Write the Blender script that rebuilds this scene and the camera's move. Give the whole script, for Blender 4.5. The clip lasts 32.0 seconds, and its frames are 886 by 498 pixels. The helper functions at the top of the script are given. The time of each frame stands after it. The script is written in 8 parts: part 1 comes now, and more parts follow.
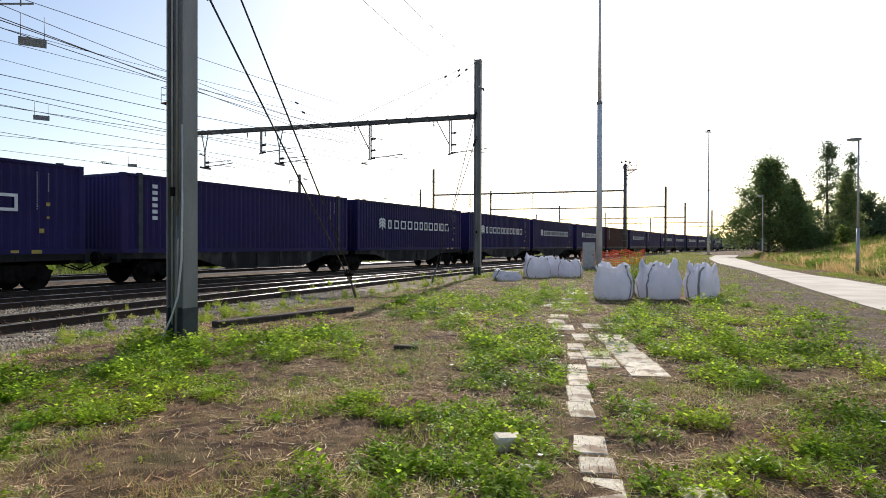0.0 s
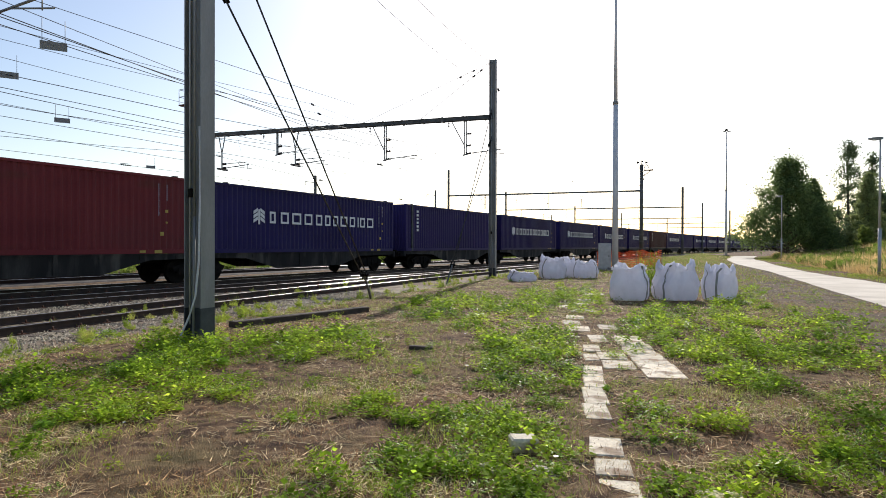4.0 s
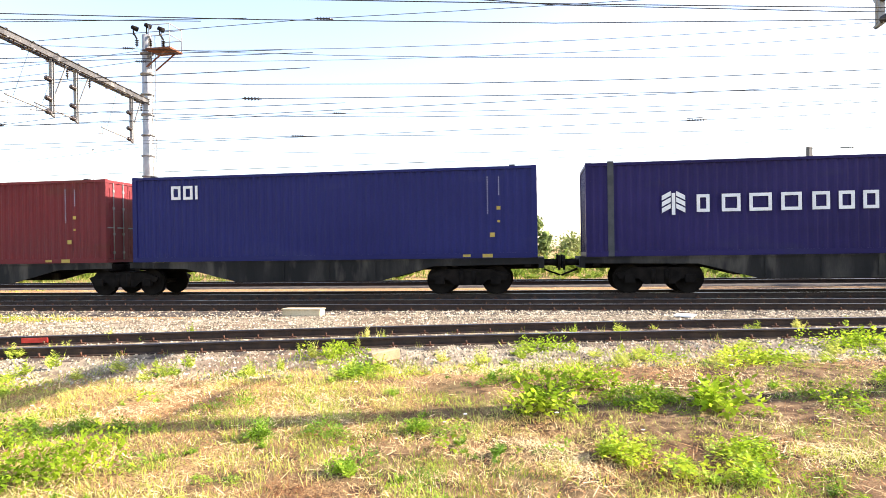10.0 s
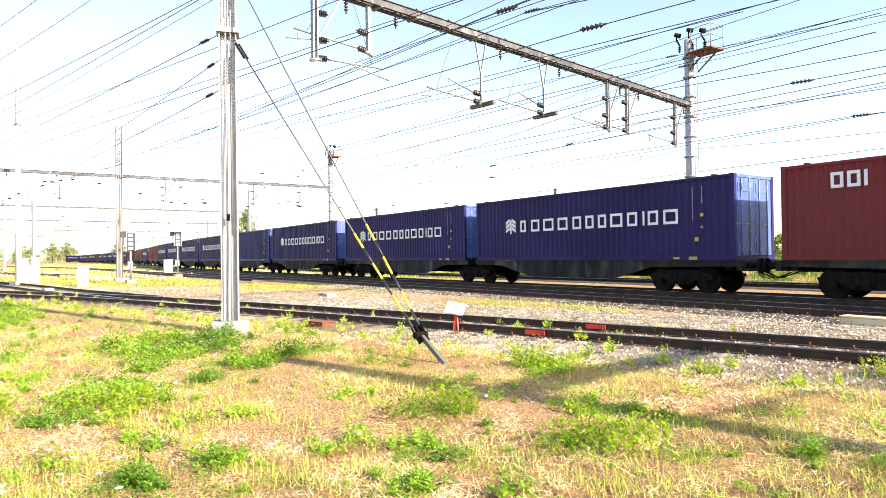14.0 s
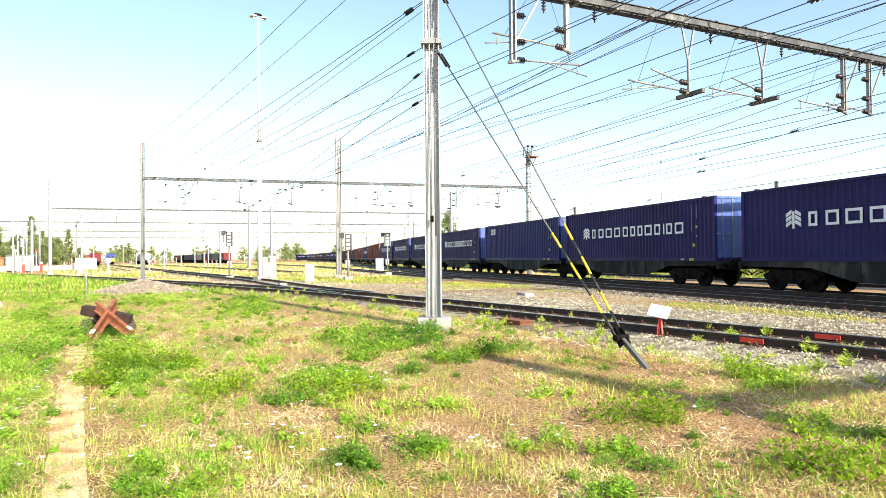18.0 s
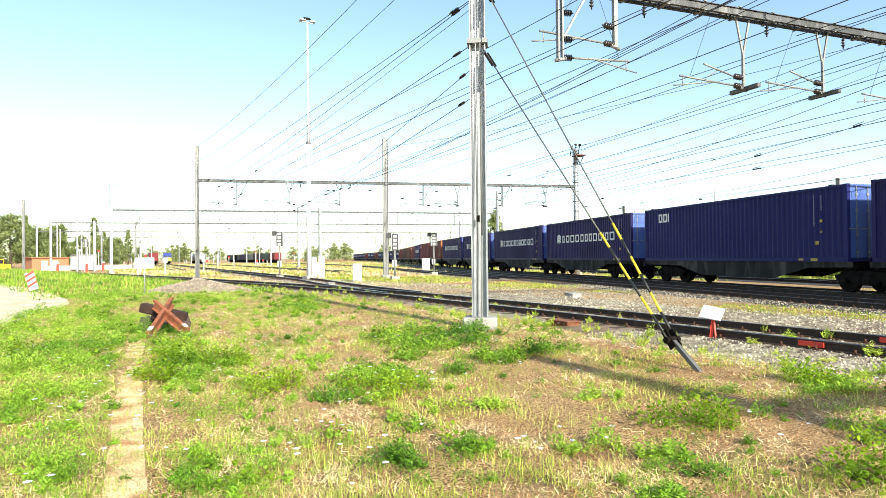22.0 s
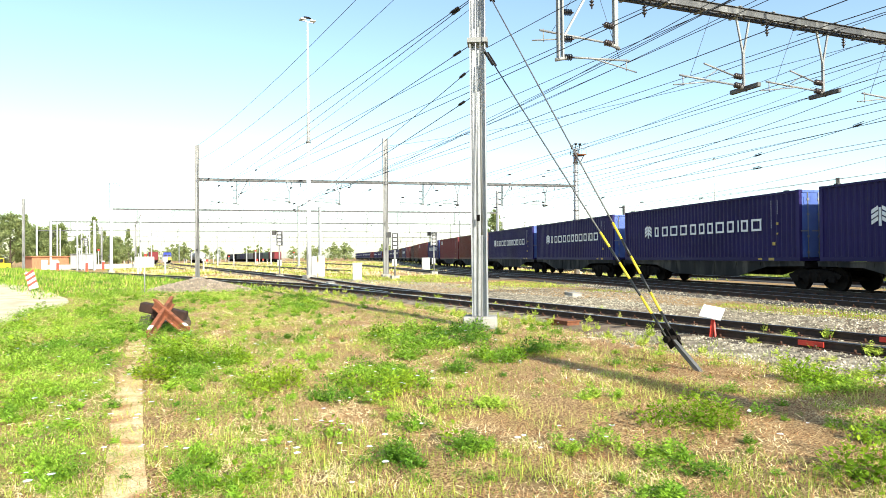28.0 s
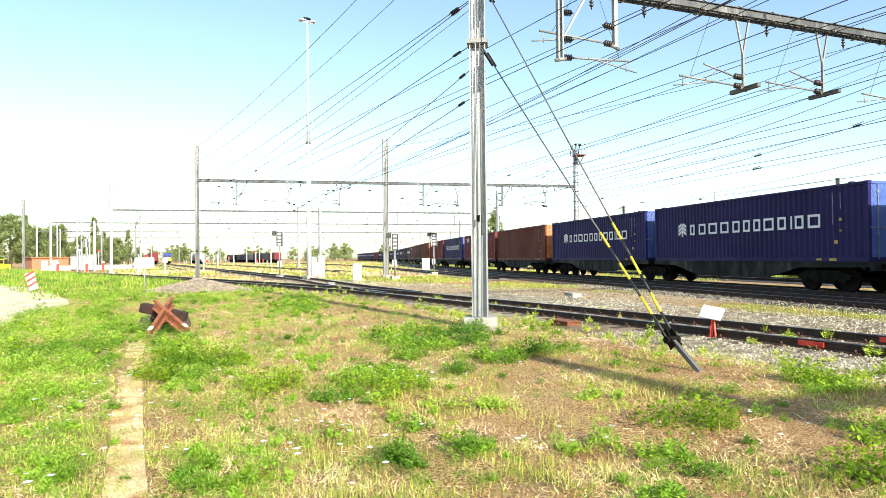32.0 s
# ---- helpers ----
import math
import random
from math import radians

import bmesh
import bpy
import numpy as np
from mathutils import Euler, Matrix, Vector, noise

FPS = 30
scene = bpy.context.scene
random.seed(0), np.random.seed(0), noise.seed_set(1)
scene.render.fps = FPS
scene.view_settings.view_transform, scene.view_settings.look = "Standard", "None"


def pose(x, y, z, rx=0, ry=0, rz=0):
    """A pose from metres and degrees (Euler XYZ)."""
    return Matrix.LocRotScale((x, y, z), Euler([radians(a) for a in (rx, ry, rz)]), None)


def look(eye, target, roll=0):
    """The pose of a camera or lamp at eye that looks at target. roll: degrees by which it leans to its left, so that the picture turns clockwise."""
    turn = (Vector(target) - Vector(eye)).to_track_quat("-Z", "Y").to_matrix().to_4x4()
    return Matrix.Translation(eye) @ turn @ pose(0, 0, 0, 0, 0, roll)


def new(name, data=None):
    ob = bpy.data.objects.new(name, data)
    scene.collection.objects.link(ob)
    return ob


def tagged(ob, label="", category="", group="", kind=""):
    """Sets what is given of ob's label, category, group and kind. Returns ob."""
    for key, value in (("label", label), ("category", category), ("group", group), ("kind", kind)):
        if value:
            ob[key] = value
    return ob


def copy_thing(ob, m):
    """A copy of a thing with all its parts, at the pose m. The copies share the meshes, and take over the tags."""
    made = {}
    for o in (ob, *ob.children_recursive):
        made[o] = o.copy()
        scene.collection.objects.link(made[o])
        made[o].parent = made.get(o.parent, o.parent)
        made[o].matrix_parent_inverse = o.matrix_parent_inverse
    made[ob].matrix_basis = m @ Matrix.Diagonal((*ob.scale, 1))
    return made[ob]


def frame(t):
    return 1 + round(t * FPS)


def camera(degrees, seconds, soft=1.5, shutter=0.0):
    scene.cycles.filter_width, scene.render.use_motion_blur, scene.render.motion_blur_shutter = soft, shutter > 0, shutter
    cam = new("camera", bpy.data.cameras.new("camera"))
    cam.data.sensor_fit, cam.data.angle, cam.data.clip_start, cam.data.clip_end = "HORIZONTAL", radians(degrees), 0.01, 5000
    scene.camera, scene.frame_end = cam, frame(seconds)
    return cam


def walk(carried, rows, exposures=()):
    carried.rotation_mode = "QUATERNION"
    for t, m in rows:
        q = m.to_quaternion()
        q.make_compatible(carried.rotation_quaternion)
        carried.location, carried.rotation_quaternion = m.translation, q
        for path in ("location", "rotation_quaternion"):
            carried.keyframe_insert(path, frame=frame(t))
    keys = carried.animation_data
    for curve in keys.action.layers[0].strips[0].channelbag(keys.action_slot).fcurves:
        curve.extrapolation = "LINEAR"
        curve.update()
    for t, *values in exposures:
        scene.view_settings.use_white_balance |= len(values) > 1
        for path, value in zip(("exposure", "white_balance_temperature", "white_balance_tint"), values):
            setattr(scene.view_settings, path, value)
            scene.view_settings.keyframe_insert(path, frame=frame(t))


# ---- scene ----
cam = camera(69.77, 32.0, 0.9)
EYE = (0.0, 0.0, 1.55)
# seconds, yaw, pitch, roll
TURN = (
    (0, 0, -0.35, -0.15),
    (0.5, 0, -0.35, -0.15),
    (1, 0, -0.35, -0.15),
    (1.5, 0, -0.35, -0.15),
    (2, 0, -0.35, -0.15),
    (2.5, 0, -0.35, -0.15),
    (4.5, 3.2, -0.26, -0.14),
    (5, 6.1, -0.28, -0.1),
    (5.5, 9.78, -0.26, -0.04),
    (6, 14.74, -0.3, 0.02),
    (6.5, 21.47, -0.33, 0.14),
    (7, 29.16, -0.34, 0.21),
    (7.5, 36.67, -0.32, 0.4),
    (8, 43.82, -0.29, 0.5),
    (8.5, 50.43, -0.23, 0.54),
    (9, 57.89, -0.19, 0.67),
    (9.5, 65.11, -0.11, 0.79),
    (10, 72.33, -0.03, 0.84),
    (10.5, 79.21, 0.07, 0.89),
    (11, 86.73, 0.13, 0.92),
    (11.5, 92.66, 0.2, 0.95),
    (12, 99.63, 0.32, 0.95),
    (12.5, 105.31, 0.38, 0.93),
    (13, 110.24, 0.42, 0.9),
    (13.5, 114.4, 0.47, 0.84),
    (14, 118.53, 0.52, 0.79),
    (14.5, 121.75, 0.56, 0.75),
    (15, 124.75, 0.6, 0.72),
    (15.5, 127.2, 0.63, 0.74),
    (17.5, 134.93, 0.7, 0.61),
    (18, 136.21, 0.71, 0.61),
    (18.5, 137.09, 0.71, 0.63),
    (19, 138.06, 0.72, 0.58),
    (19.5, 138.6, 0.72, 0.58),
    (20, 139.19, 0.72, 0.59),
    (20.5, 139.76, 0.73, 0.61),
    (21, 140.16, 0.72, 0.59),
    (21.5, 140.37, 0.73, 0.59),
    (22, 140.37, 0.74, 0.57),
    (22.5, 140.37, 0.73, 0.55),
    (23, 140.37, 0.72, 0.57),
    (23.5, 140.37, 0.73, 0.56),
    (24, 140.37, 0.73, 0.56),
    (24.5, 140.37, 0.73, 0.57),
    (25, 140.37, 0.72, 0.57),
    (25.5, 140.37, 0.73, 0.58),
    (27.5, 140.37, 0.7, 0.55),
    (28, 140.37, 0.68, 0.53),
    (28.5, 140.37, 0.65, 0.5),
    (29, 140.37, 0.65, 0.49),
    (29.5, 140.37, 0.71, 0.55),
    (30, 140.37, 0.74, 0.55),
    (30.5, 140.37, 0.73, 0.57),
    (31, 140.37, 0.73, 0.58),
    (31.5, 140.37, 0.73, 0.58),
    (32, 140.37, 0.73, 0.58),
)

# seconds, stops, kelvin, tint
STOPS = (
    (0.0, -0.08, 6350, 13), (5.0, -0.08, 6350, 13), (6.5, 0.05, 6600, 14), (7.5, 0.5, 6750, 16), (9.0, 1.38, 6950, 19), (11.0, 1.66, 7100, 19), (14.0, 1.43, 6850, 16), (15.5, 1.22, 6750, 13), (18.0, 1.03, 6550, 7), (20.0, 0.9, 6400, 4), (32.0, 0.9, 6400, 4),
)
walk(cam, [(t, pose(*EYE, 90 + p, r, y)) for t, y, p, r in TURN], STOPS)

# ---- light: low morning sun ahead and a little to the right of the first view ----
SUN_YAW, SUN_ELEVATION = -10.6, 29.0
world = bpy.data.worlds.new("sky")
scene.world = world
world.use_nodes = True
sky_nodes = world.node_tree.nodes
sky = sky_nodes.new("ShaderNodeTexSky")
sky.sky_type = "NISHITA"
sky.sun_disc = False
sky.sun_elevation = radians(SUN_ELEVATION)
sky.sun_rotation = radians(-SUN_YAW)
sky.air_density = 1.0
sky.dust_density = 1.0
sky.ozone_density = 0.6
world.node_tree.links.new(sky.outputs[0], sky_nodes["Background"].inputs[0])
sky_nodes["Background"].inputs[1].default_value = 0.15
sun = new("sun", bpy.data.lights.new("sun", "SUN"))
sun.data.energy = 5.0
sun.data.angle = radians(0.48)
sun.data.color = (1.0, 0.93, 0.82)
sun_way = Vector((-math.sin(radians(SUN_YAW)) * math.cos(radians(SUN_ELEVATION)), math.cos(radians(SUN_YAW)) * math.cos(radians(SUN_ELEVATION)), math.sin(radians(SUN_ELEVATION))))
sun.matrix_world = look(sun_way * 80, (0, 0, 0))


# ---- materials ----
def material(name, colours, scale=4.0, rough=0.7, metal=0.0, bump=0.15, fine=60.0, spread=0.12, stretch=(1, 1, 1), vary=0.0, stains=None, island=False):
    """A surface of several colours mixed by coarse and fine noise, with relief."""
    m = bpy.data.materials.new(name)
    m.use_nodes = True
    n, l = m.node_tree.nodes, m.node_tree.links
    b = n["Principled BSDF"]
    b.inputs["Roughness"].default_value = rough
    b.inputs["Metallic"].default_value = metal
    co = n.new("ShaderNodeTexCoord")
    mp = n.new("ShaderNodeMapping")
    mp.inputs["Scale"].default_value = stretch
    l.new(co.outputs["Object"], mp.inputs[0])
    big = n.new("ShaderNodeTexNoise")
    big.inputs["Scale"].default_value = scale
    big.inputs["Detail"].default_value = 6
    small = n.new("ShaderNodeTexNoise")
    small.inputs["Scale"].default_value = fine
    small.inputs["Detail"].default_value = 3
    l.new(mp.outputs[0], big.inputs["Vector"])
    l.new(mp.outputs[0], small.inputs["Vector"])
    ramp = n.new("ShaderNodeValToRGB")
    ramp.color_ramp.elements.remove(ramp.color_ramp.elements[0])
    lo, hi = 0.36, 0.64
    for i, c in enumerate(colours):
        where = lo + (hi - lo) * i / max(1, len(colours) - 1)
        if i == 0:
            e = ramp.color_ramp.elements[0]
            e.position = where
        else:
            e = ramp.color_ramp.elements.new(where)
        e.color = (*c, 1)
    l.new(big.outputs["Fac"], ramp.inputs[0])
    hsv = n.new("ShaderNodeHueSaturation")
    l.new(ramp.outputs[0], hsv.inputs["Color"])
    val = n.new("ShaderNodeMath")
    val.operation = "MULTIPLY_ADD"
    val.inputs[1].default_value = spread * 4
    val.inputs[2].default_value = 1 - spread * 2
    l.new(small.outputs["Fac"], val.inputs[0])
    last = val
    if vary or island:
        if island:
            info = n.new("ShaderNodeNewGeometry")
            src = info.outputs["Random Per Island"]
        else:
            info = n.new("ShaderNodeObjectInfo")
            src = info.outputs["Random"]
        v2 = n.new("ShaderNodeMath")
        v2.operation = "MULTIPLY_ADD"
        v2.inputs[1].default_value = 2 * vary
        v2.inputs[2].default_value = 1 - vary
        l.new(src, v2.inputs[0])
        v3 = n.new("ShaderNodeMath")
        v3.operation = "MULTIPLY"
        l.new(val.outputs[0], v3.inputs[0])
        l.new(v2.outputs[0], v3.inputs[1])
        last = v3
    l.new(last.outputs[0], hsv.inputs["Value"])
    out = hsv.outputs[0]
    if stains:
        col, sc, at, amount = stains
        st = n.new("ShaderNodeTexNoise")
        st.inputs["Scale"].default_value = sc
        st.inputs["Detail"].default_value = 8
        l.new(mp.outputs[0], st.inputs["Vector"])
        r2 = n.new("ShaderNodeValToRGB")
        r2.color_ramp.elements[0].position = at
        r2.color_ramp.elements[1].position = min(1, at + 0.12)
        r2.color_ramp.elements[1].color = (amount, amount, amount, 1)
        l.new(st.outputs["Fac"], r2.inputs[0])
        mx = n.new("ShaderNodeMixRGB")
        mx.inputs[2].default_value = (*col, 1)
        l.new(r2.outputs[0], mx.inputs[0])
        l.new(out, mx.inputs[1])
        out = mx.outputs[0]
    l.new(out, b.inputs["Base Color"])
    if bump:
        bp = n.new("ShaderNodeBump")
        bp.inputs["Strength"].default_value = bump
        bp.inputs["Distance"].default_value = 0.02
        l.new(small.outputs["Fac"], bp.inputs["Height"])
        l.new(bp.outputs[0], b.inputs["Normal"])
    return m


def leafy(name, colours, vary=0.35, see_through=0.35, gloss=0.12, rough=0.75):
    """Leaves: light passes through them in part."""
    m = material(name, colours, 0.6, rough, 0, 0, 25, 0.1, vary=vary, island=True)
    n, l = m.node_tree.nodes, m.node_tree.links
    b = n["Principled BSDF"]
    b.inputs["Specular IOR Level"].default_value = gloss
    tr = n.new("ShaderNodeBsdfTranslucent")
    l.new(b.inputs["Base Color"].links[0].from_socket, tr.inputs[0])
    mix = n.new("ShaderNodeMixShader")
    mix.inputs[0].default_value = see_through
    l.new(b.outputs[0], mix.inputs[1])
    l.new(tr.outputs[0], mix.inputs[2])
    l.new(mix.outputs[0], n["Material Output"].inputs[0])
    return m


def cloth(name, colours):
    """White woven plastic that lets some light through."""
    m = material(name, colours, 3, 0.6, 0, 1.0, 8, 0.05, stains=((0.50, 0.46, 0.40), 1.8, 0.6, 0.45))
    n, l = m.node_tree.nodes, m.node_tree.links
    tr = n.new("ShaderNodeBsdfTranslucent")
    tr.inputs[0].default_value = (0.82, 0.82, 0.92, 1)
    mix = n.new("ShaderNodeMixShader")
    mix.inputs[0].default_value = 0.42
    l.new(n["Principled BSDF"].outputs[0], mix.inputs[1])
    l.new(tr.outputs[0], mix.inputs[2])
    l.new(mix.outputs[0], n["Material Output"].inputs[0])
    return m


M_GROUND = material("dry_grass_soil", [(0.055, 0.03, 0.018), (0.12, 0.07, 0.038), (0.24, 0.155, 0.082), (0.075, 0.042, 0.024)], 3.4, 0.97, 0, 1.0, 90, 0.5, stains=((0.15, 0.14, 0.05), 0.8, 0.54, 0.4))
M_GROUND.node_tree.nodes["Principled BSDF"].inputs["Specular IOR Level"].default_value = 0.16


def dry_mat(m):
    """A pale mat of old straw that thickens southward over the soil, broken up by noise."""
    n, l = m.node_tree.nodes, m.node_tree.links
    b = n["Principled BSDF"]
    soil = b.inputs["Base Color"].links[0].from_socket
    co = n.new("ShaderNodeTexCoord")
    sep = n.new("ShaderNodeSeparateXYZ")
    l.new(co.outputs["Object"], sep.inputs[0])
    way = n.new("ShaderNodeMath")
    way.operation = "MULTIPLY_ADD"
    way.inputs[1].default_value = 1.0
    l.new(sep.outputs["X"], way.inputs[0])
    l.new(sep.outputs["Y"], way.inputs[2])
    patch = n.new("ShaderNodeTexNoise")
    patch.inputs["Scale"].default_value = 1.6
    patch.inputs["Detail"].default_value = 7
    l.new(co.outputs["Object"], patch.inputs["Vector"])
    add = n.new("ShaderNodeMath")
    add.operation = "MULTIPLY_ADD"
    add.inputs[1].default_value = 15.0
    l.new(patch.outputs["Fac"], add.inputs[0])
    l.new(way.outputs[0], add.inputs[2])
    fade = n.new("ShaderNodeMapRange")
    fade.inputs["From Min"].default_value = 4.5
    fade.inputs["From Max"].default_value = -1.0
    l.new(add.outputs[0], fade.inputs["Value"])
    fibre = n.new("ShaderNodeTexNoise")
    fibre.inputs["Scale"].default_value = 46
    fibre.inputs["Detail"].default_value = 5
    l.new(co.outputs["Object"], fibre.inputs["Vector"])
    tan = n.new("ShaderNodeValToRGB")
    tan.color_ramp.elements[0].position, tan.color_ramp.elements[0].color = 0.37, (0.14, 0.062, 0.028, 1)
    tan.color_ramp.elements[1].position, tan.color_ramp.elements[1].color = 0.6, (0.58, 0.39, 0.18, 1)
    l.new(fibre.outputs["Fac"], tan.inputs[0])
    mx = n.new("ShaderNodeMixRGB")
    l.new(fade.outputs[0], mx.inputs[0])
    l.new(soil, mx.inputs[1])
    l.new(tan.outputs[0], mx.inputs[2])
    l.new(mx.outputs[0], b.inputs["Base Color"])


dry_mat(M_GROUND)
M_BALLAST = material("ballast_bed", [(0.15, 0.12, 0.079), (0.265, 0.217, 0.145), (0.39, 0.33, 0.233)], 2.2, 0.95, 0, 1.0, 28, 0.4, stains=((0.15, 0.08, 0.042), 0.25, 0.46, 0.65))
M_OILBALLAST = material("oily_ballast_bed", [(0.022, 0.018, 0.015), (0.042, 0.034, 0.028), (0.08, 0.066, 0.053)], 2.2, 0.9, 0, 1.0, 28, 0.35, stains=((0.085, 0.055, 0.036), 0.3, 0.54, 0.4))
M_STONE = material("ballast_stone", [(0.155, 0.13, 0.092), (0.33, 0.284, 0.202), (0.53, 0.468, 0.355)], 6, 0.95, 0, 0.4, 40, 0.15, vary=0.6, island=True)
M_STONE.node_tree.nodes["Principled BSDF"].inputs["Specular IOR Level"].default_value = 0.15
M_RAIL = material("rail_steel", [(0.035, 0.022, 0.016), (0.06, 0.036, 0.024)], 5, 0.75, 0.2, 0.2, 40, 0.1)
M_RAILTOP = material("polished_rail_head", [(0.32, 0.31, 0.30), (0.42, 0.41, 0.40)], 3, 0.28, 1.0, 0.03, 40, 0.05)
M_SLEEPER = material("old_wooden_sleeper", [(0.045, 0.032, 0.022), (0.085, 0.06, 0.042)], 3, 0.9, 0, 0.5, 30, 0.15, (1, 6, 1), vary=0.3)
M_RUST = material("rust", [(0.11, 0.042, 0.02), (0.20, 0.075, 0.03), (0.14, 0.05, 0.025)], 6, 0.9, 0, 0.5, 60, 0.15)
M_FASTENING = material("brown_rail_fastening", [(0.06, 0.028, 0.016), (0.12, 0.05, 0.026)], 6, 0.9, 0, 0.5, 60, 0.15)
M_CONCRETE = material("weathered_concrete", [(0.22, 0.205, 0.175), (0.31, 0.295, 0.26), (0.39, 0.37, 0.33)], 3, 0.9, 0, 0.4, 50, 0.1, vary=0.12)
M_SLAB = material("old_pale_slab", [(0.64, 0.55, 0.41), (0.78, 0.70, 0.54), (0.85, 0.78, 0.63)], 4, 0.9, 0, 0.5, 45, 0.12, vary=0.2, stains=((0.26, 0.17, 0.095), 3.4, 0.49, 0.9))
M_GALV = material("galvanised_steel", [(0.34, 0.35, 0.36), (0.44, 0.45, 0.46)], 4, 0.5, 0.35, 0.08, 40, 0.06)
M_GALVDARK = material("weathered_galvanised_steel", [(0.20, 0.20, 0.195), (0.29, 0.29, 0.28)], 2, 0.6, 0.3, 0.12, 40, 0.08, (1, 1, 0.3))
M_BEAM = material("weathered_gantry_steel", [(0.05, 0.05, 0.051), (0.1, 0.1, 0.099)], 2.5, 0.6, 0.2, 0.12, 40, 0.15, (1, 1, 0.3), stains=((0.28, 0.28, 0.27), 3.0, 0.58, 0.6))
M_PALE = material("pale_grey_paint", [(0.42, 0.42, 0.40), (0.50, 0.50, 0.48)], 2, 0.6, 0, 0.08, 40, 0.06)
M_MASTPALE = material("pale_painted_steel", [(0.58, 0.59, 0.62), (0.66, 0.67, 0.70)], 3, 0.45, 0.0, 0.04, 40, 0.05)
M_FADED = material("faded_white_lettering", [(0.26, 0.26, 0.33), (0.36, 0.36, 0.44)], 5, 0.6, 0, 0.05, 40, 0.1)
M_TAR = material("tar_coat", [(0.035, 0.04, 0.045), (0.06, 0.065, 0.07)], 3, 0.7, 0, 0.2, 30, 0.1)
M_DARKSTEEL = material("dark_weathered_steel", [(0.085, 0.083, 0.08), (0.14, 0.137, 0.13)], 2, 0.65, 0.2, 0.12, 40, 0.08, (1, 1, 0.3))
M_WIRE = material("dark_wire", [(0.03, 0.03, 0.032), (0.05, 0.05, 0.05)], 3, 0.6, 0.3, 0, 30, 0.05)
M_INSUL = material("brown_insulator", [(0.03, 0.025, 0.024), (0.05, 0.038, 0.034)], 3, 0.25, 0, 0, 30, 0.05)
M_WHITE = material("white_paint", [(0.72, 0.73, 0.74), (0.82, 0.83, 0.84)], 5, 0.5, 0, 0.05, 40, 0.06)
M_YELLOW = material("yellow_paint", [(0.72, 0.52, 0.02), (0.80, 0.60, 0.04)], 5, 0.5, 0, 0.05, 40, 0.06)
M_FADEDYELLOW = material("faded_yellow_paint", [(0.40, 0.28, 0.05), (0.52, 0.38, 0.08)], 5, 0.6, 0, 0.05, 40, 0.1)
M_BLACK = material("black_paint", [(0.012, 0.012, 0.013), (0.022, 0.022, 0.022)], 5, 0.5, 0, 0.05, 40, 0.06)
M_RED = material("red_paint", [(0.55, 0.035, 0.02), (0.65, 0.05, 0.03)], 5, 0.5, 0, 0.05, 40, 0.06)
M_BOGIE = material("sooty_bogie_steel", [(0.009, 0.0075, 0.0065), (0.018, 0.0145, 0.012)], 4, 0.9, 0.0, 0.3, 40, 0.12)
M_BOGIE.node_tree.nodes["Principled BSDF"].inputs["Specular IOR Level"].default_value = 0.06
M_SILL = material("dusty_wagon_frame", [(0.006, 0.0052, 0.0047), (0.013, 0.0115, 0.01), (0.05, 0.044, 0.037)], 1.4, 0.85, 0.1, 0.2, 30, 0.18, (1, 0.9, 0.22), stains=((0.115, 0.1, 0.08), 1.6, 0.55, 0.75))
M_PATH = material("pale_concrete_path", [(0.54, 0.475, 0.375), (0.63, 0.56, 0.45), (0.70, 0.63, 0.52)], 0.6, 0.9, 0, 0.2, 25, 0.08)
M_BAG = cloth("woven_white_bag", [(0.80, 0.80, 0.83), (0.88, 0.88, 0.91)])
M_STRAP = material("grey_bag_strap", [(0.26, 0.26, 0.24), (0.34, 0.34, 0.31)], 5, 0.8, 0, 0.2, 60, 0.1)
M_BARK = material("bark", [(0.06, 0.045, 0.032), (0.11, 0.085, 0.06)], 4, 0.95, 0, 0.6, 30, 0.15, (1, 1, 0.3))
M_LEAF = leafy("broad_leaves", [(0.13, 0.185, 0.07), (0.18, 0.245, 0.09), (0.22, 0.285, 0.105)], 0.35, 0.55)
M_WEED = leafy("weed_leaves", [(0.18, 0.30, 0.025), (0.34, 0.49, 0.04), (0.50, 0.61, 0.06)], 0.5, 0.68, 0.05, 0.6)
M_HERB = leafy("fine_herb_leaves", [(0.08, 0.185, 0.018), (0.21, 0.36, 0.03), (0.38, 0.52, 0.06)], 0.5, 0.28, 0.2, 0.5)
M_STRAW = leafy("dry_grass_blades", [(0.72, 0.52, 0.25), (0.90, 0.73, 0.41), (0.60, 0.36, 0.155)], 0.45, 0.08)
M_DEAD = leafy("dead_brown_grass", [(0.33, 0.16, 0.075), (0.52, 0.28, 0.125), (0.20, 0.085, 0.038)], 0.45, 0.08)
M_TALLSTRAW = leafy("tall_dry_grass_blades", [(0.62, 0.44, 0.18), (0.78, 0.60, 0.28), (0.55, 0.38, 0.15)], 0.3, 0.5)
M_GRASS = leafy("green_grass_blades", [(0.28, 0.38, 0.045), (0.42, 0.50, 0.075), (0.60, 0.58, 0.17)], 0.35, 0.3)
M_LUSH = leafy("lush_green_leaves", [(0.15, 0.31, 0.03), (0.30, 0.47, 0.05), (0.46, 0.60, 0.10)], 0.45, 0.25, 0.1, 0.6)


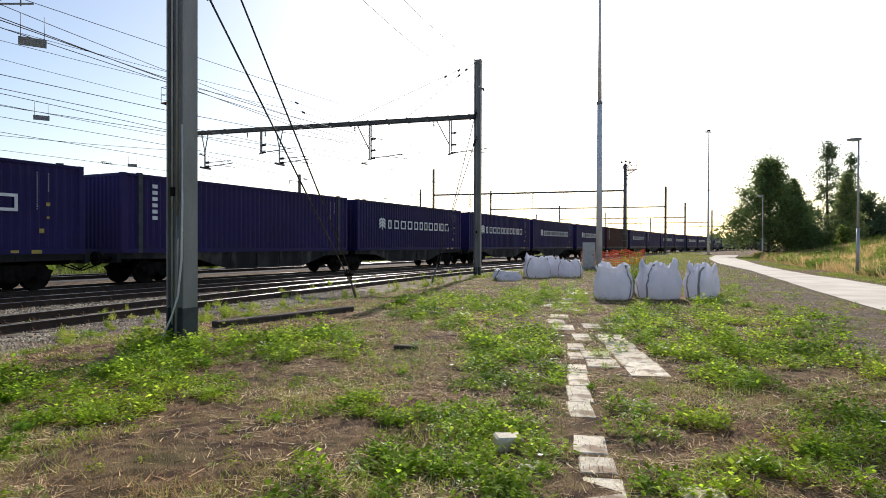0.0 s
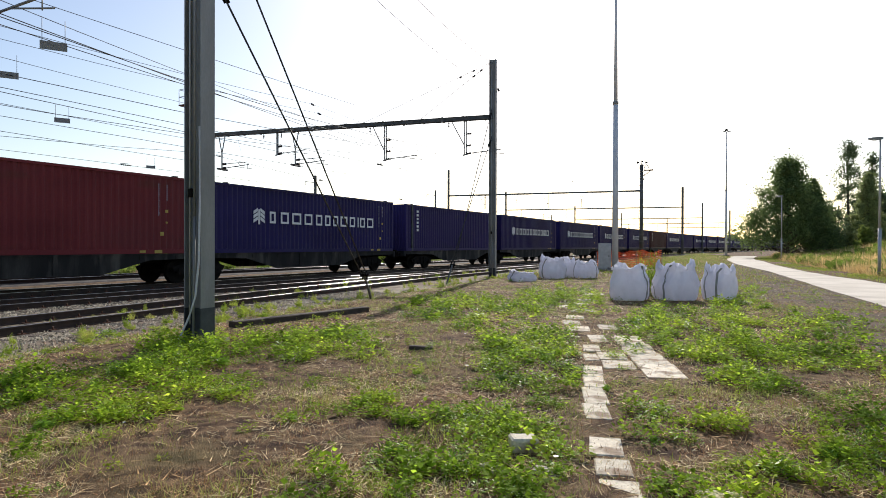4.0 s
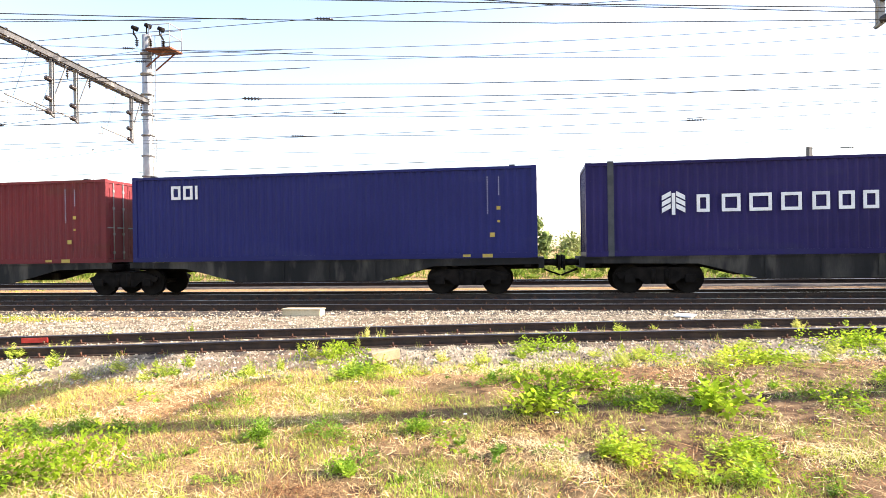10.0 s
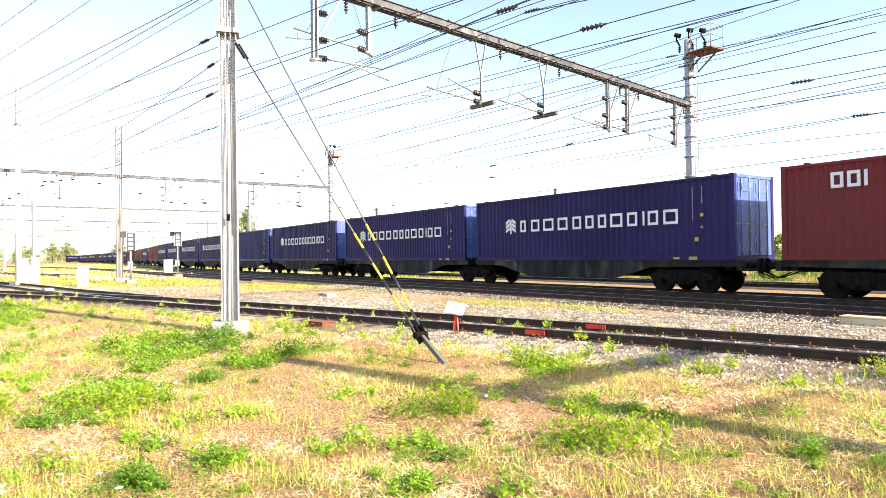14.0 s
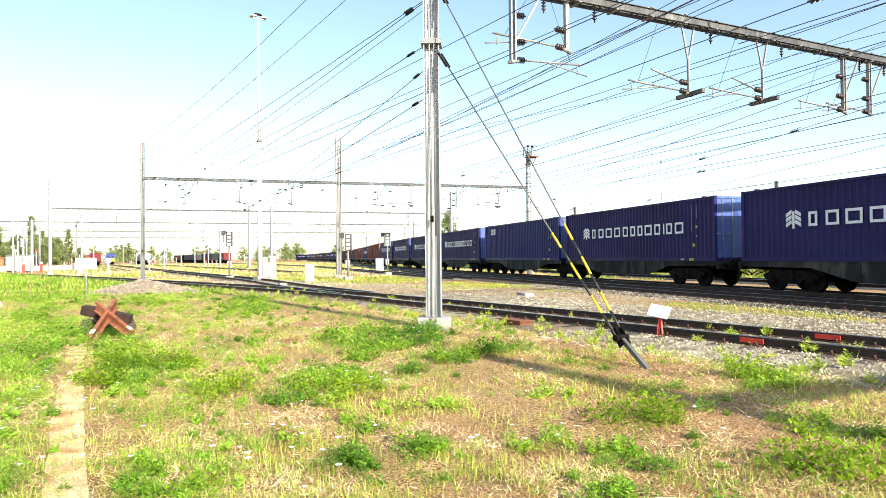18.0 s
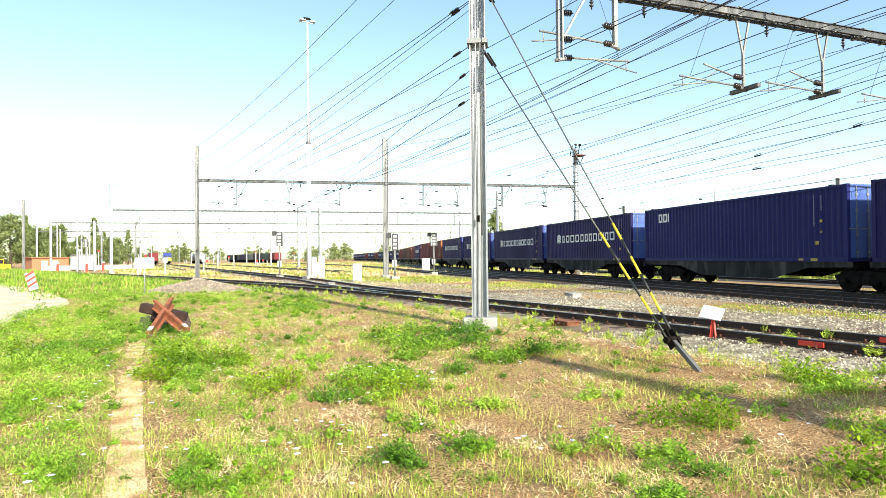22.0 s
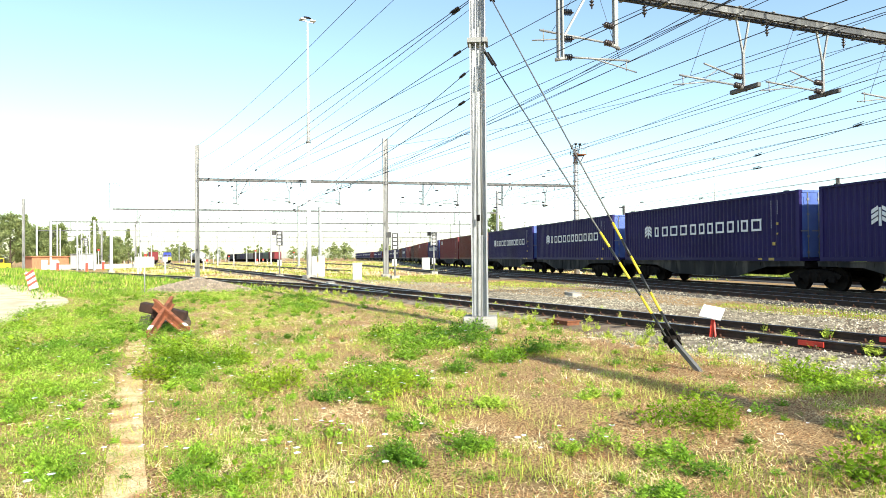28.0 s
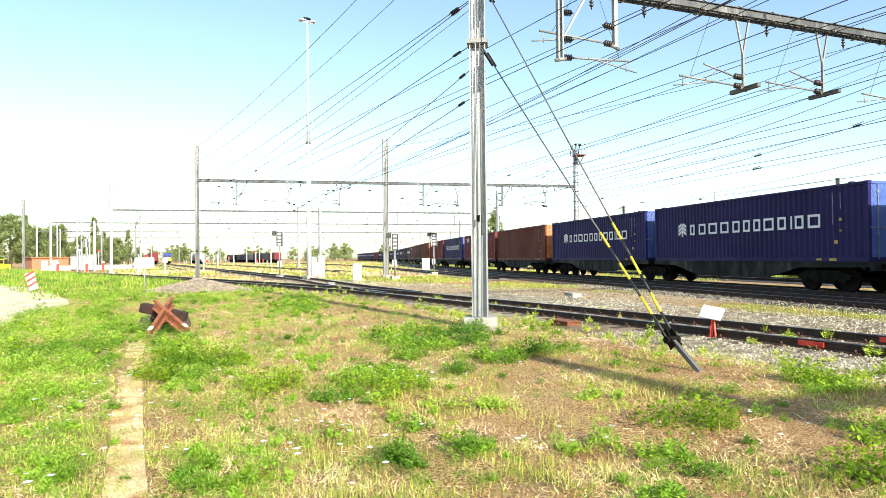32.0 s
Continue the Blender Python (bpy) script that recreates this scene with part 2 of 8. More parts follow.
# ---- mesh helpers ----
def box(bm, x0, x1, y0, y1, z0, z1, m=None):
    v = [bm.verts.new(p if m is None else m @ Vector(p)) for p in ((x0, y0, z0), (x1, y0, z0), (x1, y1, z0), (x0, y1, z0), (x0, y0, z1), (x1, y0, z1), (x1, y1, z1), (x0, y1, z1))]
    for f in ((0, 3, 2, 1), (4, 5, 6, 7), (0, 1, 5, 4), (1, 2, 6, 5), (2, 3, 7, 6), (3, 0, 4, 7)):
        bm.faces.new([v[i] for i in f])
    return v


def rod(bm, a, b, r, r2=None, n=8, caps=True):
    """A round bar from a to b."""
    a, b = Vector(a), Vector(b)
    r2 = r if r2 is None else r2
    q = (b - a).to_track_quat("Z", "Y")
    lo, hi = [], []
    for i in range(n):
        w = 2 * math.pi * i / n
        d = q @ Vector((math.cos(w), math.sin(w), 0))
        lo.append(bm.verts.new(a + d * r))
        hi.append(bm.verts.new(b + d * r2))
    for i in range(n):
        f = bm.faces.new((lo[i], lo[(i + 1) % n], hi[(i + 1) % n], hi[i]))
        f.smooth = True
    if caps:
        bm.faces.new(lo[::-1])
        bm.faces.new(hi)


def bar(bm, a, b, w, h):
    """A square bar from a to b, w wide and h high."""
    a, b = Vector(a), Vector(b)
    d = (b - a).normalized()
    side = d.cross(Vector((0, 0, 1)))
    side = side.normalized() if side.length > 1e-4 else Vector((1, 0, 0))
    up = side.cross(d)
    vs = []
    for p in (a, b):
        for s, u in ((-1, -1), (1, -1), (1, 1), (-1, 1)):
            vs.append(bm.verts.new(p + side * (s * w / 2) + up * (u * h / 2)))
    for f in ((3, 2, 1, 0), (4, 5, 6, 7), (0, 1, 5, 4), (1, 2, 6, 5), (2, 3, 7, 6), (3, 0, 4, 7)):
        bm.faces.new([vs[i] for i in f])


def extrude_profile(bm, profile, y0, y1, axis="y"):
    """A closed outline of (a, b) pairs, drawn out along y (outline in x, z) or x (outline in y, z)."""
    ends = []
    for t in (y0, y1):
        ends.append([bm.verts.new((a, t, b) if axis == "y" else (t, a, b)) for a, b in profile])
    n = len(profile)
    for i in range(n):
        bm.faces.new((ends[0][i], ends[0][(i + 1) % n], ends[1][(i + 1) % n], ends[1][i]))
    bm.faces.new(ends[0][::-1])
    bm.faces.new(ends[1])


def mesh_of(name, bm, mat, bevel=0.0):
    if bevel:
        bmesh.ops.bevel(bm, geom=bm.edges[:], offset=bevel, segments=1, affect="EDGES")
    bmesh.ops.recalc_face_normals(bm, faces=bm.faces[:])
    me = bpy.data.meshes.new(name)
    bm.to_mesh(me)
    bm.free()
    for m in mat if isinstance(mat, (list, tuple)) else [mat]:
        me.materials.append(m)
    return me


def part(name, bm, mat, parent=None, label="", bevel=0.0):
    """One bmesh as one mesh object under a thing or a part."""
    ob = new(name, mesh_of(name, bm, mat, bevel))
    if parent is not None:
        ob.parent = parent
    return tagged(ob, label) if label else ob


def thing(name, label, category, group="", kind="", at=None):
    ob = new(name)
    ob.empty_display_size = 0.2
    if at is not None:
        ob.matrix_basis = at
    return tagged(ob, label, category, group, kind)


def fast_mesh(name, verts, faces, mat, smooth=False):
    """Many like faces at once from arrays: verts n x 3, faces m x k."""
    me = bpy.data.meshes.new(name)
    k = faces.shape[1]
    me.vertices.add(len(verts))
    me.vertices.foreach_set("co", np.ascontiguousarray(verts, dtype=np.float32).ravel())
    me.loops.add(faces.size)
    me.loops.foreach_set("vertex_index", np.ascontiguousarray(faces, dtype=np.int32).ravel())
    me.polygons.add(len(faces))
    me.polygons.foreach_set("loop_start", np.arange(0, faces.size, k, dtype=np.int32))
    me.polygons.foreach_set("loop_total", np.full(len(faces), k, dtype=np.int32))
    if smooth:
        me.polygons.foreach_set("use_smooth", np.ones(len(faces), dtype=bool))
    me.update(calc_edges=True)
    me.materials.append(mat)
    return new(name, me)


def scatter(shape, where):
    """Copies of one shape (verts, faces) at rows of x, y, z, turn, size, height; returns joined arrays."""
    v, f = shape
    x, y, z, a, s, h = [c[:, None] for c in where.T]
    ca, sa = np.cos(a), np.sin(a)
    px = x + s * (v[:, 0] * ca - v[:, 1] * sa)
    py = y + s * (v[:, 0] * sa + v[:, 1] * ca)
    pz = z + h * v[:, 2]
    verts = np.stack([px, py, pz], -1).reshape(-1, 3)
    faces = (f[None] + (np.arange(len(where)) * len(v))[:, None, None]).reshape(-1, f.shape[1])
    return verts, faces


def joined(pieces):
    vs, fs, n = [], [], 0
    for v, f in pieces:
        vs.append(v)
        fs.append(f + n)
        n += len(v)
    return np.concatenate(vs), np.concatenate(fs)


def big_mesh(name, verts, faces, mat, smooth=False):
    me = bpy.data.meshes.new(name)
    me.from_pydata(verts, [], faces)
    me.materials.append(mat)
    if smooth:
        me.polygons.foreach_set("use_smooth", [True] * len(me.polygons))
    me.update()
    return new(name, me)


# ---- plan: lines of the tracks ----
class Line:
    """A smooth line through plan points, by its length s; s = 0 where y = 0."""

    def __init__(self, points):
        p = [Vector(q) for q in points]
        p = [2 * p[0] - p[1]] + p + [2 * p[-1] - p[-2]]
        out = []
        for i in range(1, len(p) - 2):
            a, b, c, d = p[i - 1], p[i], p[i + 1], p[i + 2]
            steps = max(4, int((c - b).length / 2))
            for k in range(steps):
                t = k / steps
                out.append(0.5 * (2 * b + (c - a) * t + (2 * a - 5 * b + 4 * c - d) * t * t + (3 * b - a - 3 * c + d) * t ** 3))
        out.append(p[-2])
        self.x = np.array([q.x for q in out])
        self.y = np.array([q.y for q in out])
        s = np.concatenate([[0], np.cumsum(np.hypot(np.diff(self.x), np.diff(self.y)))])
        self.s = s - np.interp(0, self.y, s)

    def at(self, s, side=0.0):
        """Plan point at s, side metres to the right of the way to growing s, and the heading in radians clockwise from y."""
        x, y = np.interp(s, self.s, self.x), np.interp(s, self.s, self.y)
        dx = np.interp(s + 1, self.s, self.x) - np.interp(s - 1, self.s, self.x)
        dy = np.interp(s + 1, self.s, self.y) - np.interp(s - 1, self.s, self.y)
        h = math.atan2(dx, dy)
        return x + side * math.cos(h), y - side * math.sin(h), h

    def near_y(self, y):
        return float(np.interp(y, self.y, self.s))


def beside(line, offset):
    """A line that runs beside another, offset metres to its right."""
    return Line([line.at(s, offset)[:2] for s in np.arange(line.s[0] + 2, line.s[-1] - 2, 15.0)])


RAIL_TOP = 0.08
TRAIN_LINE = Line([(-230, -370), (-185, -285), (-143, -204), (-96, -127.1), (-79.59, -102.03), (-64, -76.45), (-49.26, -50.37), (-35.36, -23.82), (-22.15, 3.09), (-9.05, 30.09), (4.56, 56.85), (18.59, 83.38), (32.77, 109.83), (47.09, 136.2), (63.5, 163.5), (104, 226), (190, 320), (290, 405)])
MID_LINE = beside(TRAIN_LINE, 3.9)
FAR_LINE = beside(TRAIN_LINE, -7.6)
NEAR_LINE = Line([(-8, -190), (-12.5, -125), (-15.2, -92), (-16.6, -62), (-16.3, -29), (-14.7, -16), (-12.5, -4), (-11.6, 0.64), (-10.25, 6.4), (-7.75, 14.4), (-4.4, 23.5), (-0.6, 33), (6.2, 48), (14.5, 64.5)])
BRANCH_LINE = Line([(-105, -360), (-72.5, -250), (-51, -162), (-32.5, -86), (-23.6, -48), (-18.8, -32), (-15.6, -20)])
YARD_LINE = Line([(-150, -400), (-112, -250), (-88, -165), (-66, -105), (-48, -66), (-37, -42), (-31.5, -29)])


def shoulder(x, y):
    """Metres from the near line to its right side (the side of the grass)."""
    lx = np.interp(y, NEAR_LINE.y, NEAR_LINE.x)
    gx = (np.interp(y + 1, NEAR_LINE.y, NEAR_LINE.x) - np.interp(y - 1, NEAR_LINE.y, NEAR_LINE.x)) / 2
    return (x - lx) / np.sqrt(1 + gx * gx)


def ground_z(x, y):
    d = shoulder(x, y)
    t = np.clip((d - 2.0) / 2.0, 0, 1)
    t = t * t * (3 - 2 * t)
    return -0.14 + 0.14 * t


# ---- setting: ground, tracks, path ----
def build_ground():
    n = 210
    u = np.linspace(-6.62, 6.62, n)
    c = 8 * np.sinh(u)
    xs, ys = np.meshgrid(c - 4, c)
    x, y = xs.ravel(), ys.ravel()
    near = np.exp(-(x * x + y * y) / 900)
    bumps = np.array([noise.noise((a * 0.7, b * 0.7, 0)) * 0.03 + noise.noise((a * 2.1, b * 2.1, 4)) * 0.015 if w > 0.01 else 0 for a, b, w in zip(x, y, near)])
    z = ground_z(x, y) + bumps * near
    i = np.arange(n * n).reshape(n, n)
    faces = np.stack([i[:-1, :-1], i[:-1, 1:], i[1:, 1:], i[1:, :-1]], -1).reshape(-1, 4)
    ob = big_mesh("ground", np.stack([x, y, z], 1).tolist(), faces.tolist(), M_GROUND, True)
    tagged(ob, "flat ground of dry brown grass and bare soil", "ground", kind="structure")


def strip(name, line, s0, s1, left, right, z, mat, step=2.0, drop=0.12):
    """A bed along a line, from left to right of it, with sloped flanks."""
    verts, faces = [], []
    ss = np.arange(s0, s1 + 0.01, step)
    for s in ss:
        right_here = right if right < 2 else 1.45 + (right - 1.45) * min(1.0, max(0.0, (s + 11) / 5))
        for side, dz in ((left - 0.35, -drop), (left, 0), (right_here, 0), (right_here + 0.35, -drop)):
            x, y, _ = line.at(s, side)
            verts.append((x, y, z + dz))
    for k in range(len(ss) - 1):
        for j in range(3):
            a = k * 4 + j
            faces.append((a, a + 1, a + 5, a + 4))
    return big_mesh(name, verts, faces, mat)


RAIL_OUTLINE = ((-0.07, -0.16), (0.07, -0.16), (0.07, -0.147), (0.011, -0.13), (0.011, -0.045), (0.036, -0.034), (0.036, -0.004), (0.03, 0.0), (-0.03, 0.0), (-0.036, -0.004), (-0.036, -0.034), (-0.011, -0.045), (-0.011, -0.13), (-0.07, -0.147))


def rail(line, s0, s1, side, parent, step=2.5):
    """One rail: its outline drawn along the line, the running face polished."""
    verts, faces, mats = [], [], []
    n = len(RAIL_OUTLINE)
    ss = np.arange(s0, s1 + 0.01, step)
    for s in ss:
        x, y, h = line.at(s, side)
        for a, b in RAIL_OUTLINE:
            verts.append((x + a * math.cos(h), y - a * math.sin(h), RAIL_TOP + b))
    for k in range(len(ss) - 1):
        for j in range(n):
            a, b = k * n + j, k * n + (j + 1) % n
            faces.append((a, b, b + n, a + n))
            mats.append(1 if j in (6, 7, 8) else 0)
    ob = big_mesh("rail", verts, faces, M_RAIL)
    ob.data.materials.append(M_RAILTOP)
    ob.data.polygons.foreach_set("material_index", mats)
    ob.parent = parent
    return ob


def build_track(label, line, s0, s1, bed, z, sleepers=None, left=-1.75, right=1.75):
    track = thing("track", label, "railway track", kind="structure")
    b = strip("ballast", line, s0, s1, left, right, z, bed)
    b.parent = track
    for side in (-0.755, 0.755):
        rail(line, s0, s1, side, track)
    if sleepers:
        bm = bmesh.new()
        box(bm, -1.3, 1.3, -0.125, 0.125, -0.22, -0.075)
        me = mesh_of("sleeper", bm, M_SLEEPER, 0.012)
        bm = bmesh.new()
        for side in (-0.755, 0.755):
            for d in (-0.1, 0.1):
                box(bm, side + d - 0.035, side + d + 0.035, -0.07, 0.07, -0.075, -0.055)
                rod(bm, (side + d * 1.1, 0, -0.055), (side + d * 1.1, 0, 0.0), 0.018, n=6)
        clip = mesh_of("fastening", bm, M_FASTENING)
        for s in np.arange(sleepers[0], sleepers[1], 0.62):
            x, y, h = line.at(s)
            ob = new("sleeper", me)
            ob.parent = track
            ob.matrix_basis = pose(x, y, 0.0, 0, 0, -math.degrees(h) + random.uniform(-0.8, 0.8))
            c = new("fastening", clip)
            c.parent = ob
    return track


def build_tracks():
    build_track("near siding of dark rusty rails on wooden sleepers", NEAR_LINE, -185, 65, M_BALLAST, -0.085, (-42, 26), -1.9, 2.9)
    ob = strip("gravel_strip", NEAR_LINE, -22, 24, -4.8, -1.8, -0.094, M_BALLAST)
    tagged(ob, "pale gravel between the siding and the running lines", "gravel", kind="structure")
    build_track("middle running line beside the freight train", MID_LINE, -400, 300, M_OILBALLAST, -0.090, (-50, 40))
    build_track("running line under the freight train", TRAIN_LINE, -420, 400, M_OILBALLAST, -0.095, (-30, 30))
    build_track("line beyond the freight train", FAR_LINE, -400, 300, M_OILBALLAST, -0.088)
    build_track("branch line towards the yard", BRANCH_LINE, BRANCH_LINE.s[0] + 2, BRANCH_LINE.s[-1] - 1, M_BALLAST, -0.099, (BRANCH_LINE.s[-1] - 36, BRANCH_LINE.s[-1] - 8))
    build_track("yard line with standing wagons", YARD_LINE, YARD_LINE.s[0] + 2, YARD_LINE.s[-1] - 1, M_BALLAST, -0.102)


def outline_sheet(name, near, far, z, mat, thick=0.0):
    """A flat strip between two plan lines of equally many points."""
    a, b = Line(near), Line(far)
    n = 60
    verts, faces = [], []
    for k in range(n + 1):
        f = k / n
        p = [np.interp(a.s[0] + f * (a.s[-1] - a.s[0]), a.s, q) for q in (a.x, a.y)]
        q = [np.interp(b.s[0] + f * (b.s[-1] - b.s[0]), b.s, w) for w in (b.x, b.y)]
        for w in range(7):
            g = w / 6
            wob = 0.0 if 0 < w < 6 else 0.12 * noise.noise((p[0] * 0.6 + w, p[1] * 0.6, 2)) + 0.09 * noise.noise((p[0] * 3.1 + w, p[1] * 3.1, 5))
            wob *= min(1.0, math.dist(p, q) / 1.6)
            verts.append((p[0] + (q[0] - p[0]) * g + wob, p[1] + (q[1] - p[1]) * g, z))
    for k in range(n):
        for w in range(6):
            i = k * 7 + w
            faces.append((i, i + 1, i + 8, i + 7))
    return big_mesh(name, verts, faces, mat)


PATH_NEAR = [(-4.2, -60), (-5, -43.5), (-4.4, -27.3), (-2.7, -22.2), (-1.5, -18.1), (3, -8), (7, 4), (10.4, 14.9), (11.4, 17.9), (12.8, 21.9), (18.9, 39), (23.9, 54.8), (27.6, 65), (33.5, 80), (44, 103)]
PATH_FAR = [(3, -60), (2.2, -43), (3, -27), (4.4, -20), (6, -14), (9.4, -3), (13.2, 10), (17, 24.5), (18.4, 28.9), (19.4, 33.2), (22.9, 44), (27.2, 55.5), (31, 65), (36.8, 80), (47.5, 102)]


def build_path():
    ob = outline_sheet("path", PATH_NEAR[5:], PATH_FAR[5:], 0.03, M_PATH)
    tagged(ob, "pale worn concrete path across the grass", "path", kind="structure")
    ob = outline_sheet("dirt_road", PATH_NEAR[:6], PATH_FAR[:6], 0.028, M_DIRT)
    tagged(ob, "pale sandy dirt road beside the grass", "dirt road", kind="structure")
    ob = outline_sheet("bare_trail", [(-3.42, -13.2), (-2.68, -10.5), (-1.86, -7.3), (-1.2, -4.6), (-0.87, -3.2)], [(-3.19, -13.3), (-2.43, -10.6), (-1.6, -7.4), (-0.95, -4.7), (-0.62, -3.3)], 0.012, M_TRAIL)
    tagged(ob, "bare strip of reddish soil through the grass", "trail", kind="structure")
    v = [(x - 2.6, y) for x, y in PATH_NEAR[6:13]]
    ob = outline_sheet("gravel_verge", v, [(x + 0.1, y) for x, y in PATH_NEAR[6:13]], 0.016, M_VERGE)
    tagged(ob, "dark gravel verge along the concrete path", "verge", kind="structure")


def build_embankment():
    """The grassy bank beyond the path, rising away from it."""
    foot = Line([(x + 3.0, y - 1.0) for x, y in PATH_FAR[6:]])
    verts, faces = [], []
    n, m = 60, 16
    for k in range(n + 1):
        s = foot.s[0] + (foot.s[-1] - foot.s[0]) * k / n
        fade = min(1.0, k / 14)
        for w in range(m + 1):
            d = w * 3.0
            x, y, _ = foot.at(s, d)
            r = min(1.0, d / 20)
            z = fade * 2.9 * r * r * (3 - 2 * r) + 0.25 * noise.noise((x * 0.2, y * 0.2, 7)) * min(1, d / 6)
            verts.append((x, y, z - 0.03))
    for k in range(n):
        for w in range(m):
            i = k * (m + 1) + w
            faces.append((i, i + 1, i + m + 2, i + m + 1))
    ob = big_mesh("embankment", verts, faces, M_BANK, True)
    tagged(ob, "low bank of tall dry grass beside the path", "embankment", kind="structure")


M_DIRT = material("sandy_dirt", [(0.48, 0.385, 0.235), (0.60, 0.50, 0.33), (0.68, 0.59, 0.41)], 0.9, 0.95, 0, 0.5, 30, 0.15)
M_TRAIL = material("reddish_soil", [(0.44, 0.22, 0.09), (0.64, 0.44, 0.215), (0.74, 0.57, 0.31)], 3.5, 0.95, 0, 1.0, 55, 0.45)
M_VERGESTONE = material("brown_gravel_stone", [(0.11, 0.08, 0.056), (0.19, 0.145, 0.105), (0.28, 0.23, 0.175)], 6, 0.95, 0, 0.4, 40, 0.15, vary=0.4, island=True)
M_VERGE = material("dark_gravel", [(0.10, 0.07, 0.048), (0.17, 0.125, 0.088)], 1.5, 0.95, 0, 1.0, 22, 0.3)
M_VERGE.node_tree.nodes["Principled BSDF"].inputs["Specular IOR Level"].default_value = 0.1
M_BANK = material("bank_soil_and_grass", [(0.30, 0.27, 0.08), (0.52, 0.40, 0.18), (0.62, 0.48, 0.23)], 0.35, 0.95, 0, 0.8, 8, 0.25)
build_ground()
build_tracks()
build_path()
build_embankment()


# ---- the freight train ----
SPEED, START = 4.607, -19.95
WAGON_PITCH = 29.92
CON_L, CON_H, CON_W = 13.716, 2.896, 2.5
CON_FLOOR = 1.155
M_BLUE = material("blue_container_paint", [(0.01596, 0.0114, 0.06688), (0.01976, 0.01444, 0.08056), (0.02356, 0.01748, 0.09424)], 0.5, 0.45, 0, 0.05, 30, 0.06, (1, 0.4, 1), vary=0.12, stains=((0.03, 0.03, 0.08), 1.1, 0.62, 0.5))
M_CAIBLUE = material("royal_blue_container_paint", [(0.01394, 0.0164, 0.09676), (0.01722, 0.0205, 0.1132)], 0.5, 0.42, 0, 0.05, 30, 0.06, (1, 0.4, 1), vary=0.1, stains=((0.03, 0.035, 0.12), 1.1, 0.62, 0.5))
M_PURPLE = material("dark_violet_container_paint", [(0.0273, 0.0195, 0.0858), (0.0351, 0.0234, 0.1092)], 0.5, 0.5, 0, 0.05, 30, 0.06, (1, 0.4, 1), vary=0.1, stains=((0.03, 0.025, 0.06), 1.1, 0.6, 0.6))
M_CONRED = material("red_container_paint", [(0.1472, 0.023, 0.0276), (0.1794, 0.02944, 0.03404), (0.1656, 0.03312, 0.0368)], 0.5, 0.5, 0, 0.05, 30, 0.07, (1, 0.4, 1), vary=0.1, stains=((0.12, 0.035, 0.025), 1.1, 0.58, 0.6))
M_MAROON = material("maroon_container_paint", [(0.05, 0.0135, 0.0165), (0.066, 0.0165, 0.0195)], 0.5, 0.5, 0, 0.05, 30, 0.07, (1, 0.4, 1), vary=0.1, stains=((0.045, 0.02, 0.018), 1.1, 0.58, 0.6))
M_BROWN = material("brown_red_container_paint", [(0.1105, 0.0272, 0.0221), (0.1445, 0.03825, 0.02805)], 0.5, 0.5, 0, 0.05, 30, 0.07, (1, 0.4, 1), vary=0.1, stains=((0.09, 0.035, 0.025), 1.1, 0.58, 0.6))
for paint_kind in (M_BLUE, M_CAIBLUE, M_PURPLE, M_CONRED, M_MAROON, M_BROWN):
    paint_kind.node_tree.nodes["Principled BSDF"].inputs["Specular IOR Level"].default_value = 0.13
# the boxes' own blue, with direct sun on the door end lightened into the colour
M_SUNLITBLUE = material("sunlit_blue_door_paint", [(0.06, 0.11, 0.36), (0.08, 0.14, 0.42)], 1, 0.5, 0, 0.05, 30, 0.06)
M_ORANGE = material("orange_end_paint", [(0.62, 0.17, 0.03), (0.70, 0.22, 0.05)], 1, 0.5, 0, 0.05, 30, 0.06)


def corrugated(bm, length, z0, z1, x, depth, out, pitch=0.278):
    """A trapezoid-folded wall along y at x; out is +1 or -1, the side that shows."""
    ys, xs = [], []
    count = int(length / pitch)
    p = length / count
    for k in range(count):
        y = -length / 2 + k * p
        ys += [y, y + p * 0.27, y + p * 0.5, y + p * 0.77]
        xs += [0, 0, depth, depth]
    ys.append(length / 2)
    xs.append(0)
    lo = [bm.verts.new((x - out * d, y, z0)) for y, d in zip(ys, xs)]
    hi = [bm.verts.new((x - out * d, y, z1)) for y, d in zip(ys, xs)]
    for i in range(len(lo) - 1):
        bm.faces.new((lo[i], lo[i + 1], hi[i + 1], hi[i]))


